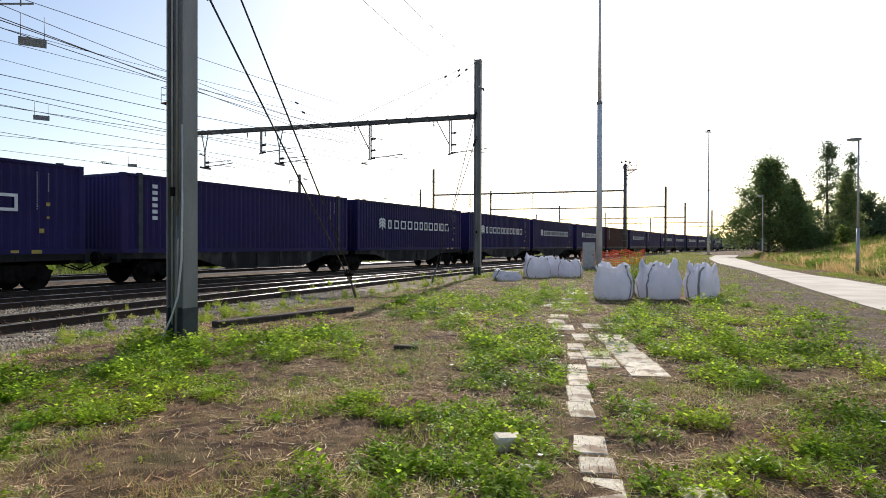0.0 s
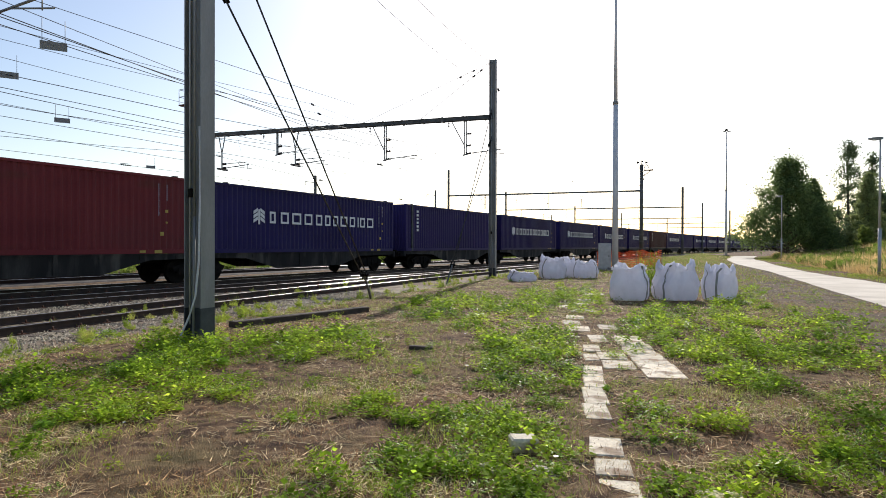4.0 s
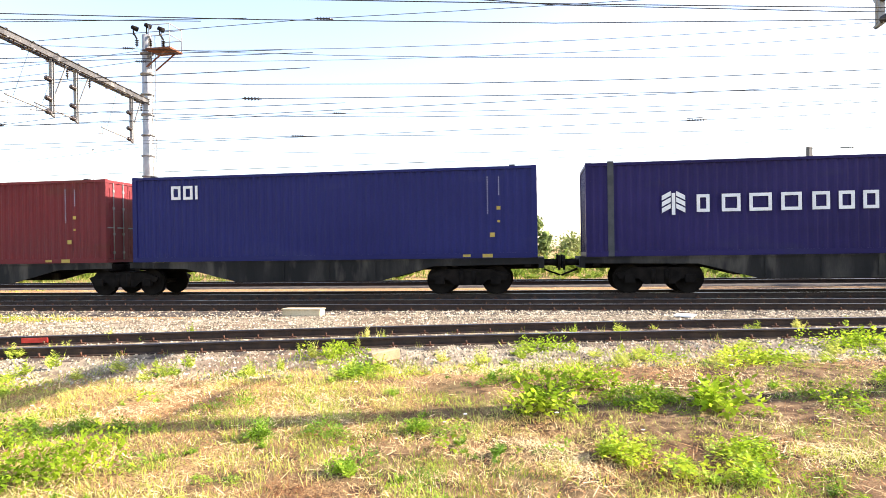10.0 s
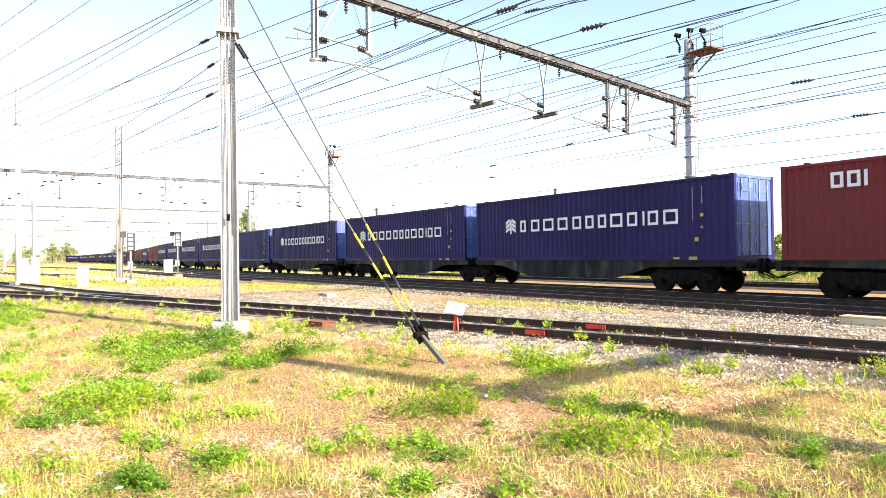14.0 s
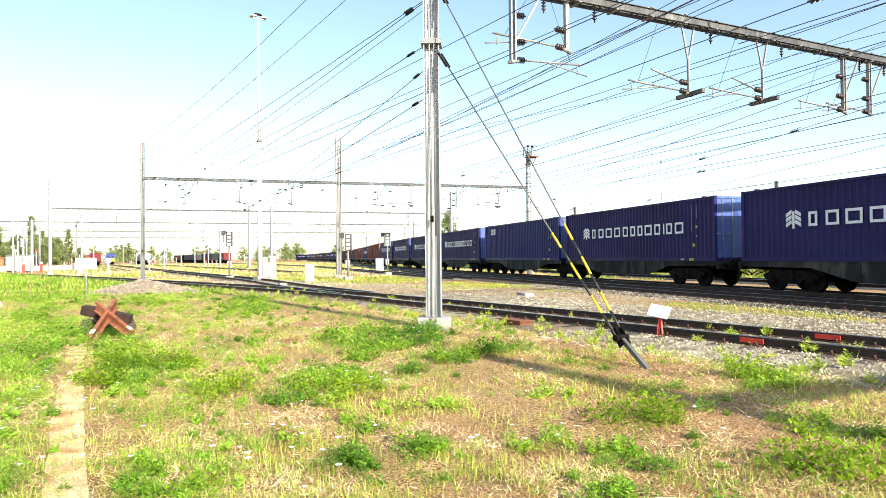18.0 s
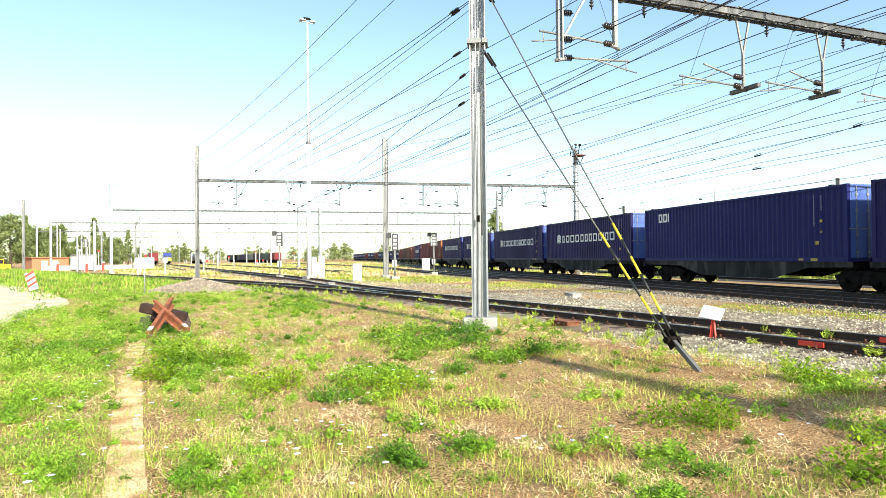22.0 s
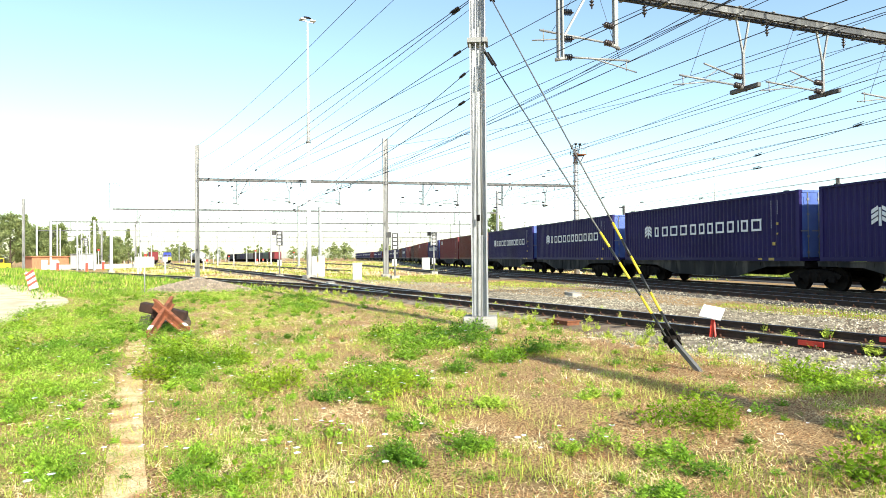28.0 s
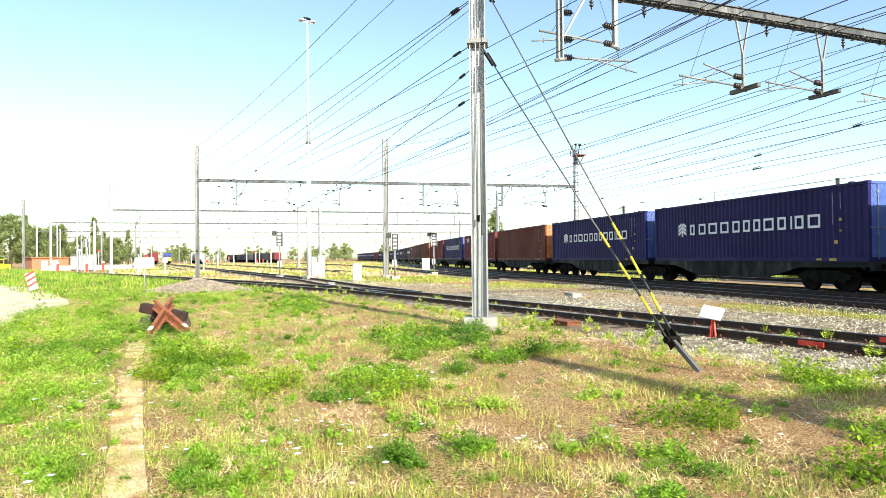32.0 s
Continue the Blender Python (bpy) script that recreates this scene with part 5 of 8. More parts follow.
def street_lamp(label, x, y, top, way):
    c = thing("street_lamp", label, "street lamp", "lamps along the path", at=pose(x, y, 0, 0, 0, way))
    bm = bmesh.new()
    rod(bm, (0, 0, 0), (0, 0, top * 0.35), 0.085, 0.08, 12)
    rod(bm, (0, 0, top * 0.35), (0, 0, top), 0.065, 0.045, 12)
    part("pole", bm, M_GALV, c)
    bm = bmesh.new()
    rod(bm, (0, 0, 0), (0, 0, 0.25), 0.095, n=12)
    part("base_sleeve", bm, M_TAR, c)
    bm = bmesh.new()
    o = [(-0.75, 0.0), (-0.7, 0.06), (-0.15, 0.13), (0.06, 0.12), (0.06, 0.0), (-0.2, -0.05), (-0.7, -0.03)]
    extrude_profile(bm, [(a, top + b) for a, b in o], -0.13, 0.13, "y")
    part("lamp_head", bm, M_GALVDARK, c)
    bm = bmesh.new()
    box(bm, -0.65, -0.25, -0.1, 0.1, top - 0.06, top - 0.045)
    part("lamp_glass", bm, M_WHITE, c)
    return c


# ---- things in the grass ----
def big_bag(label, x, y, w, h, turn, seed, slump=0.0):
    """A filled flexible bulk bag: bulging sides, a gaping top with drawn-up corners, and grey lifting straps."""
    c = thing("bulk_bag", label, "bulk bag", "white bulk bags on the grass", at=pose(x, y, -0.02, 0, 0, turn))
    n = 64
    prof = [(0.0, 0.78), (0.04, 0.88), (0.12, 0.94), (0.22, 0.98), (0.32, 1.0), (0.42, 1.0), (0.52, 0.97), (0.6, 0.92), (0.66, 0.88), (0.72, 0.84), (0.77, 0.8), (0.82, 0.79)]
    verts, faces = [], []

    def ring_point(a, sc, zf, power):
        ca, sa = math.cos(a), math.sin(a)
        k = (abs(ca) ** power + abs(sa) ** power) ** (-1 / power)
        sag = 1 - slump * 0.3 * (ca + 1) / 2
        big = noise.noise((ca * 1.6 + seed * 5.1, sa * 1.6, zf * 2.2))
        ridge = 0.5 - abs(noise.noise((ca * 3.2 + seed, sa * 3.2, zf * 2.6))) * 1.6
        fold = ridge + noise.noise((ca * 9, sa * 9 + seed, zf * 8)) * 0.35
        r = w / 2 * sc * k * (1 + 0.1 * big + (0.1 + 0.24 * max(0.0, zf - 0.3)) * fold)
        return Vector((r * ca, r * sa, zf * h * sag)), abs(math.sin(2 * a)) ** 1.6

    for zf, sc in prof:
        for i in range(n):
            verts.append(ring_point(2 * math.pi * i / n, sc, zf, 3.6)[0])
    # gaping rim: the corners stand up as limp peaks, the edges between them sag in
    for lift, sc, zf in ((0.5, 0.87, 0.86), (1.0, 0.82, 0.88), (0.62, 0.7, 0.84), (0.12, 0.52, 0.76), (0.0, 0.28, 0.73)):
        for i in range(n):
            a = 2 * math.pi * i / n
            p, corner = ring_point(a, sc, zf, 3.0)
            own = 0.75 + 0.9 * noise.noise((round(a / math.pi * 2 - 0.5) * 3.7 + seed * 2.3, seed, 1))
            rag = noise.noise((math.cos(a) * 4.2 + seed, math.sin(a) * 4.2, lift * 2))
            p.z += h * lift * (0.24 * corner * own + 0.1 * rag - 0.02 - slump * 0.15)
            p += Vector((math.cos(a), math.sin(a), 0)) * (w * lift * (0.07 * noise.noise((math.cos(a) * 6, math.sin(a) * 6 + seed, 4)) - 0.05 * corner))
            verts.append(p)
    m = len(prof) + 5
    for k in range(m - 1):
        for i in range(n):
            a, b = k * n + i, k * n + (i + 1) % n
            faces.append((a, b, b + n, a + n))
    faces.append(tuple(range(n))[::-1])
    faces.append(tuple((m - 1) * n + i for i in range(n)))
    sack = big_mesh("sack", verts, faces, M_BAG, True)
    sack.parent = c
    # straps: up from the base beside each corner, then drawn in over the rim
    for i in range(4):
        for d in ((0.36,) if i % 2 else (-0.36,)):
            a = math.pi / 4 + i * math.pi / 2 + d
            way = [ring_point(a + d * 0.35 * (0.4 - zf), sc * 1.012, zf, 3.6)[0] for zf, sc in prof[1:]]
            top, _ = ring_point(a - d * 0.9, 0.9, 0.9, 3.0)
            way.append(top + Vector((0, 0, 0.06 * h)))
            band = bmesh.new()
            last = None
            for p in way:
                out = Vector((p.x, p.y, 0)).normalized()
                side = Vector((-out.y, out.x, 0)) * 0.03
                ring = [band.verts.new(p + side * u + out * v) for u, v in ((-1, -0.004), (1, -0.004), (1, 0.008), (-1, 0.008))]
                if last:
                    for j in range(4):
                        band.faces.new((last[j], last[(j + 1) % 4], ring[(j + 1) % 4], ring[j]))
                else:
                    band.faces.new(ring[::-1])
                last = ring
            band.faces.new(last)
            part("strap", band, M_STRAP, c)
    return c


def slab(parent, x, y, w, d, turn, tilt, z=0.012):
    bm = bmesh.new()
    box(bm, -w / 2, w / 2, -d / 2, d / 2, -0.07, 0.009)
    ob = part("slab", bm, M_SLAB, parent, bevel=0.012)
    ob.matrix_basis = pose(x, y, z, tilt, tilt * 0.5, turn)
    return ob


def build_grass_things():
    flood_mast("tall grey two-stage lighting mast behind the white bags", 9.9, 40.3)
    flood_mast("tall distant lighting mast beside the path", 43.2, 103.5)
    flood_mast("tall pale lighting mast in the rail yard", -23.5, -44.7)
    for x, y in ((-121, -62), (-128, -25), (-150, -140), (-60, -260), (-200, -240), (120, 235)):
        flood_mast("distant floodlight mast beyond the tracks", x, y)
    street_lamp("grey street lamp with a flat head beside the path", 22.2, 34.0, 7.2, 20)
    street_lamp("grey street lamp before the dark trees", 36.4, 72.4, 7.2, 20)
    # bulk bags
    big_bag("full white bulk bag with grey straps on the grass", 4.98, 18.6, 1.04, 1.06, -24, 1)
    big_bag("full white bulk bag with crumpled open top", 6.36, 18.75, 1.1, 1.08, 17, 2)
    big_bag("white bulk bag leaning beside the others", 7.6, 18.65, 0.84, 1.0, 33, 3)
    big_bag("small slumped white bulk bag in the grass", 2.83, 28.2, 1.15, 0.52, 12, 5, 0.5)
    big_bag("tall white bulk bag beside the lighting mast", 4.55, 30.8, 1.15, 1.0, 14, 6)
    big_bag("white bulk bag in the farther row", 5.35, 31.8, 0.95, 1.0, 30, 9)
    big_bag("white bulk bag with a folded corner", 6.25, 31.2, 1.1, 0.85, -19, 7)
    # cabinet beside the lighting mast
    c = thing("switch_cabinet", "grey metal switch cabinet beside the mast", "cabinet", at=pose(9.55, 41.6, 0, 0, 0, -12))
    bm = bmesh.new()
    box(bm, -0.4, 0.4, -0.2, 0.2, 0.1, 1.75)
    part("body", bm, M_GALV, c, bevel=0.015)
    bm = bmesh.new()
    box(bm, -0.36, 0.36, -0.215, -0.202, 0.2, 1.65)
    d = part("door", bm, M_GALV, c)
    bm = bmesh.new()
    box(bm, 0.24, 0.28, -0.24, -0.216, 0.85, 1.0)
    part("handle", bm, M_BOGIE, d)
    bm = bmesh.new()
    box(bm, -0.42, 0.42, -0.22, 0.22, -0.05, 0.1)
    part("plinth", bm, M_CONCRETE, c)
    # orange mesh fence
    f = thing("safety_fence", "orange plastic mesh fence behind the bags", "fence", at=pose(9.6, 44.2, 0, 0, 0, 22))
    for k in range(6):
        bm = bmesh.new()
        rod(bm, (k * 1.1, 0.08 * math.sin(k * 2), 0), (k * 1.1, 0.08 * math.sin(k * 2), 1.15), 0.02, n=5)
        part("post", bm, M_GALVDARK, f)
        if k < 5:
            bm = bmesh.new()
            for q in range(9):
                for w in range(7):
                    z = 0.1 + q * 0.125 * (1 - 0.25 * noise.noise((k * 1.3 + w * 0.2, 3, 1)))
                    x = k * 1.1 + 0.02 + w * 0.155
                    sag = 0.14 * noise.noise((x * 1.4, q * 0.3, 5))
                    lift = 0.1 * noise.noise((x * 0.9, q * 0.2, 8))
                    box(bm, x, x + 0.15, sag - 0.006, sag + 0.006, z + lift, z + 0.06 + lift)
                    if w % 2:
                        box(bm, x, x + 0.03, sag - 0.006, sag + 0.006, z + lift, z + 0.13 + lift)
            part("mesh_panel", bm, M_ORANGENET, f)
    # rows of old concrete slabs
    p = thing("slab_row", "row of old pale concrete slabs sunk in the grass", "slab path", kind="structure")
    rng = random.Random(4)
    # plan: x, y, width, length; the narrow row, the wide row beside it, and odd pieces beyond
    pieces = [(1.02, 3.98, 0.28, 0.42), (1.09, 4.46, 0.26, 0.3), (1.145, 4.93, 0.27, 0.4), (1.30, 5.98, 0.25, 0.5), (1.42, 6.62, 0.25, 0.7), (1.57, 7.35, 0.25, 0.68), (1.69, 7.98, 0.25, 0.5), (1.62, 3.9, 0.3, 0.26)]
    pieces += [(2.53 + k * 0.094, 7.95 + k * 0.86, 0.49 - 0.01 * k, 0.82) for k in range(4)]
    pieces += [(1.86, 8.9, 0.2, 0.5), (2.1, 8.35, 0.42, 0.5), (2.17, 9.0, 0.4, 0.55), (2.03, 9.7, 0.26, 0.6), (2.34, 10.7, 0.3, 0.7), (2.27, 12.0, 0.42, 0.7), (2.3, 12.9, 0.36, 0.6), (2.86, 12.2, 0.36, 0.6), (2.55, 13.9, 0.4, 0.6), (3.0, 15.3, 0.6, 0.6), (2.8, 16.4, 0.4, 0.6), (3.7, 18.4, 0.5, 0.6), (4.4, 20.6, 0.6, 0.6), (3.3, 17.1, 0.4, 0.5)]
    for x, y, w, long in pieces:
        slab(p, x, y, w * 0.98, long + 0.06, -9 + rng.uniform(-2.5, 2.5), rng.uniform(-0.8, 0.8), 0.0)
    # loose blocks
    for label, x, y, w, d, h, turn, mat in (("broken concrete block among the weeds", 0.5, 4.85, 0.21, 0.17, 0.1, 8, M_SLAB), ("broken piece of concrete in the grass", 0.24, 4.4, 0.14, 0.2, 0.025, 30, M_SLAB), ("flat broken concrete piece in the grass", 0.6, 4.36, 0.17, 0.13, 0.025, -20, M_SLAB),
                                          ("pale wooden block beside the siding", -8.8, 1.9, 0.5, 0.14, 0.13, -66, M_PLANK), ("short dark plank lying in the grass", -0.55, 9.5, 0.36, 0.12, 0.05, -4, M_SLEEPER)):
        bm = bmesh.new()
        box(bm, -w / 2, w / 2, -d / 2, d / 2, -0.03, h)
        ob = part("loose_block", bm, mat, bevel=0.015)
        ob.matrix_basis = pose(x, y, 0, 0, 2, turn)
        tagged(ob, label, "block")
    bm = bmesh.new()
    box(bm, -1.85, 1.85, -0.11, 0.11, -0.04, 0.12)
    ob = part("timber_beam", bm, M_SLEEPER, bevel=0.015)
    ob.matrix_basis = pose(-3.2, 13.35, 0, 0, 0, 55.7)
    tagged(ob, "long dark wooden beam lying in the grass", "timber")
    # cable boxes beside the siding
    for label, x, y, w, d, h, turn, mat in (("pale concrete cable box beside the middle line", -16.4, 1.5, 1.0, 0.34, 0.2, 62, M_DIRT), ("brown wooden cable box beside the siding", -11.9, -9.9, 0.8, 0.36, 0.13, 78, M_RUST), ("pale concrete lid between the tracks", -20.5, -16.5, 0.9, 0.4, 0.16, 60, M_CONCRETE), ("pale cable box between the tracks", -19.3, -34, 0.9, 0.4, 0.2, 70, M_CONCRETE)):
        c = thing("cable_box", label, "cable box", at=pose(x, y, -0.14, 0, 0, turn))
        bm = bmesh.new()
        box(bm, -w / 2, w / 2, -d / 2, d / 2, 0, h)
        part("body", bm, mat, c, bevel=0.012)
        bm = bmesh.new()
        box(bm, -w / 2 - 0.02, w / 2 + 0.02, -d / 2 - 0.02, d / 2 + 0.02, h, h + 0.035)
        part("lid", bm, mat, c, bevel=0.008)
    bm = bmesh.new()
    box(bm, -0.22, 0.22, -0.12, 0.12, 0, 0.03)
    ob = part("white_plate", bm, M_WHITE)
    ob.matrix_basis = pose(-12.1, 9.6, -0.06, 8, 0, 30)
    tagged(ob, "white plate lying on the ballast", "plate")
    # tilted board on a red foot
    c = thing("track_sign", "tilted blank white board on a red foot", "sign", at=pose(-12.05, -6.27, -0.1, 0, 0, 75))
    bm = bmesh.new()
    box(bm, -0.2, 0.2, -0.012, 0.012, -0.17, 0.17, pose(0, 0, 0.5, -52, 10, 30))
    part("board", bm, M_WHITE, c)
    bm = bmesh.new()
    bar(bm, (-0.04, 0, 0), (0, 0.03, 0.5), 0.05, 0.05)
    bar(bm, (0.08, 0, 0), (0, 0.03, 0.45), 0.03, 0.04)
    part("foot", bm, M_RED, c)
    # red painted rail pieces
    for s, side in ((-4.3, 0.79), (-3.75, -0.72)):
        x, y, h = NEAR_LINE.at(s, side)
        bm = bmesh.new()
        box(bm, -0.012, 0.012, -0.22, 0.22, -0.115, -0.03)
        ob = part("red_rail_mark", bm, M_RED)
        ob.matrix_basis = pose(x + 0.02, y, RAIL_TOP, 0, 0, -math.degrees(h))
        tagged(ob, "red painted mark on the side of a rail", "rail mark")
    # rusty buffer stop of crossed rails
    c = thing("buffer_stop", "rusty buffer stop of crossed old rails in the grass", "buffer stop", at=pose(-4.15, -14.5, 0, 0, 0, -16))
    for s in (-1, 1):
        bm = bmesh.new()
        a, b = (Vector((0.3, 1.5, -0.03)), Vector((-0.14, -0.02, 0.56))) if s > 0 else (Vector((-0.44, 1.1, -0.03)), Vector((0.2, 0.25, 0.53)))
        bar(bm, a, b, 0.125, 0.022)
        bar(bm, a + Vector((0, 0, 0.075)), b + Vector((0, 0, 0.075)), 0.022, 0.15)
        bar(bm, a + Vector((0, 0, 0.16)), b + Vector((0, 0, 0.16)), 0.07, 0.045)
        rail_ob = part("crossed_rail", bm, M_RUSTBRIGHT, c)
        bm = bmesh.new()
        p = a.lerp(b, 0.05) + Vector((0, 0, 0.188))
        bar(bm, p, p + (b - a) * 0.09, 0.08, 0.008)
        part("white_mark", bm, M_WHITE, rail_ob, "small white paint mark")
        bm = bmesh.new()
        bar(bm, (s * 0.3, -2.6, 0.0), (s * 0.2, 0.1, 0.36), 0.09, 0.14)
        part("rear_strut", bm, M_RUSTDARK, c)
        bm = bmesh.new()
        bar(bm, (s * 0.4, -3.4, 0.03), (s * 0.4, 0.6, 0.03), 0.08, 0.15)
        part("base_rail", bm, M_RUSTDARK, c)
    bm = bmesh.new()
    bar(bm, (0.46, -0.3, 0.52), (-0.42, 0.1, 0.3), 0.24, 0.2)
    part("cross_beam", bm, M_RUSTDARK, c, bevel=0.02)
    for q in (-0.6, -1.5, -2.4):
        bm = bmesh.new()
        box(bm, -0.55, 0.55, q - 0.12, q + 0.12, -0.05, 0.14)
        part("sleeper", bm, M_SLEEPER, c, bevel=0.015)
    # blank sign post, striped barrier board
    c = thing("sign_post", "blank white sign board on a thin steel post", "sign", at=pose(-8.0, -31.0, 0, 0, 0, 165))
    bm = bmesh.new()
    rod(bm, (0, 0, 0), (0, 0, 1.65), 0.025, n=8)
    part("post", bm, M_GALV, c)
    bm = bmesh.new()
    box(bm, -0.4, 0.4, 0.026, 0.045, 1.2, 1.66)
    part("board", bm, M_WHITE, c, bevel=0.004)
    c = thing("barrier_board", "leaning red and white striped barrier board", "barrier", at=pose(-4.55, -37.5, 0, 0, -14, 172))
    bm = bmesh.new()
    box(bm, -0.2, 0.2, -0.015, 0.015, 0.15, 1.0)
    part("board", bm, M_WHITE, c)
    for k in range(3):
        bm = bmesh.new()
        z = 0.28 + k * 0.26
        v = [bm.verts.new(q) for q in ((-0.2, -0.019, z), (0.2, -0.019, z + 0.16), (0.2, -0.019, z + 0.29), (-0.2, -0.019, z + 0.13))]
        bm.faces.new(v)
        part("stripe", bm, M_RED, c, "red slanting stripe")
    bm = bmesh.new()
    bar(bm, (-0.25, 0.3, 0), (-0.12, 0.04, 1.1), 0.05, 0.05)
    part("prop", bm, M_PLANK, c)
    # gravel heap
    rng = np.random.default_rng(5)
    n, m = 40, 14
    verts, faces = [], []
    for k in range(m + 1):
        r = k / m
        for i in range(n):
            a = 2 * math.pi * i / n
            rr = r * (1 + 0.15 * noise.noise((math.cos(a) * 2, math.sin(a) * 2, 3)))
            x, y = 2.5 * rr * math.cos(a), 1.7 * rr * math.sin(a)
            z = 0.62 * max(0.0, 1 - r) ** 0.85 + 0.05 * noise.noise((x * 2, y * 2, 1)) - 0.03
            verts.append((x, y, z))
    for k in range(m):
        for i in range(n):
            a, b = k * n + i, k * n + (i + 1) % n
            faces.append((a, b, b + n, a + n))
    ob = big_mesh("earth_mound", verts, faces, M_HEAP, True)
    ob.matrix_basis = pose(-10.6, -31.5, 0, 0, 0, -30)
    tagged(ob, "low mound of pale sandy earth beside the siding", "mound")
    k = rng.uniform(0, 1, 1500) ** 0.5 * 1.08
    a = rng.uniform(0, 2 * math.pi, 1500)
    turn = radians(-30)
    x, y = 2.5 * k * np.cos(a), 1.7 * k * np.sin(a)
    size = rng.uniform(0.025, 0.07, 1500)
    stone = (np.array([(1, 0, -0.4), (-1, 0.1, -0.3), (0, 0.9, -0.4), (0.1, -1, -0.3), (0.1, 0, 0.9)]), np.array([(0, 2, 4), (2, 1, 4), (1, 3, 4), (3, 0, 4)]))
    where = np.stack([-10.6 + x * math.cos(turn) - y * math.sin(turn), -31.5 + x * math.sin(turn) + y * math.cos(turn), 0.62 * np.maximum(0, 1 - k) ** 0.85, a * 3, size, size], 1)
    v, f = scatter(stone, where)
    tagged(fast_mesh("mound_gravel", v, f, M_HEAPSTONE), "loose brown gravel on the earth mound", "gravel", kind="stuff")


M_ORANGENET = leafy("orange_plastic", [(0.72, 0.16, 0.06), (0.82, 0.24, 0.1)], 0.25, 0.4)
M_PLANK = material("bare_wood", [(0.30, 0.20, 0.11), (0.42, 0.30, 0.18)], 3, 0.85, 0, 0.3, 40, 0.12, (1, 8, 1))
M_HEAPSTONE = material("pale_brown_stone", [(0.25, 0.19, 0.13), (0.36, 0.285, 0.2), (0.45, 0.37, 0.275)], 6, 0.95, 0, 0.4, 40, 0.15, vary=0.4, island=True)
M_RUSTBRIGHT = material("orange_rust", [(0.16, 0.055, 0.025), (0.29, 0.095, 0.042), (0.21, 0.07, 0.03)], 6, 0.85, 0, 0.5, 60, 0.15)
M_RUSTDARK = material("dark_rust", [(0.025, 0.012, 0.009), (0.055, 0.024, 0.015)], 5, 0.95, 0, 0.5, 50, 0.15)
M_HEAP = material("pale_gravel_heap", [(0.19, 0.145, 0.1), (0.31, 0.25, 0.18)], 2, 0.95, 0, 1.0, 25, 0.25)
build_grass_things()


# ---- plants ----
def leaf_clump(rng, count, spread, tall, leaf, upright=0.5, broad=(0.17, 0.29)):
    """A low weed of many leaves: each leaf a bent quad pointing out from the stem."""
    v, f = [], []
    for k in range(count):
        a = rng.uniform(0, 2 * math.pi)
        r = spread * math.sqrt(rng.uniform(0, 1))
        h = tall * (0.2 + 0.8 * rng.uniform(0, 1)) * (1 - 0.55 * (r / spread) ** 2)
        p = np.array((r * math.cos(a), r * math.sin(a), h))
        b = a + rng.normal(0, 0.9)
        up = rng.uniform(-0.3, 1.5) * (0.5 + upright)
        d = np.array((math.cos(b), math.sin(b), up))
        d /= np.linalg.norm(d)
        s = np.cross(d, (0, 0, 1))
        s /= np.linalg.norm(s)
        s = s + np.array((0, 0, rng.uniform(-0.4, 0.4)))
        L = leaf * rng.uniform(0.55, 1.3)
        w = L * rng.uniform(*broad)
        n = len(v)
        v += [p, p + d * L * 0.42 + s * w - (0, 0, 0.03 * L), p + d * L - (0, 0, 0.25 * L), p + d * L * 0.42 - s * w - (0, 0, 0.03 * L)]
        f.append((n, n + 1, n + 2, n + 3))
    return np.array(v), np.array(f)


def blade_tuft(rng, count, spread, tall, width, droop=0.5):
    v, f = [], []
    for k in range(count):
        a = rng.uniform(0, 2 * math.pi)
        r = spread * math.sqrt(rng.uniform(0, 1))
        p = np.array((r * math.cos(a), r * math.sin(a), 0.0))
        b = rng.uniform(0, 2 * math.pi)
        h = tall * rng.uniform(0.4, 1.0)
        lean = rng.uniform(0.05, 1.0) * droop
        tip = p + np.array((math.cos(b) * lean * h, math.sin(b) * lean * h, h * (1 - 0.45 * lean)))
        mid = p + (tip - p) * 0.55 + np.array((0, 0, 0.12 * h))
        s = np.array((-math.sin(b), math.cos(b), 0)) * width * rng.uniform(0.6, 1.2)
        n = len(v)
        v += [p, mid - s, tip, mid + s]
        f.append((n, n + 1, n + 2, n + 3))
    return np.array(v), np.array(f)


def lying_straw(rng, count, spread, long, width, rise):
    """Cut straw lying criss-cross: thin triangles at a low slope."""
    p = rng.normal(0, 0.45, (count, 3)) * (spread, spread, 0)
    b = rng.uniform(0, 2 * math.pi, count)
    L = long * rng.uniform(0.35, 1.0, count)
    p[:, 2] = rng.uniform(0.0, 0.25, count)
    d = np.stack([np.cos(b), np.sin(b), np.zeros(count)], 1)
    tip = p + d * L[:, None]
    tip[:, 2] += rise * rng.uniform(0.05, 1.0, count) ** 2
    s = np.stack([-np.sin(b), np.cos(b), rng.uniform(-1, 1, count)], 1) * (width * rng.uniform(0.6, 1.3, count))[:, None]
    v = np.stack([p - s, p + s, tip], 1).reshape(-1, 3)
    return v, np.arange(count * 3).reshape(-1, 3)


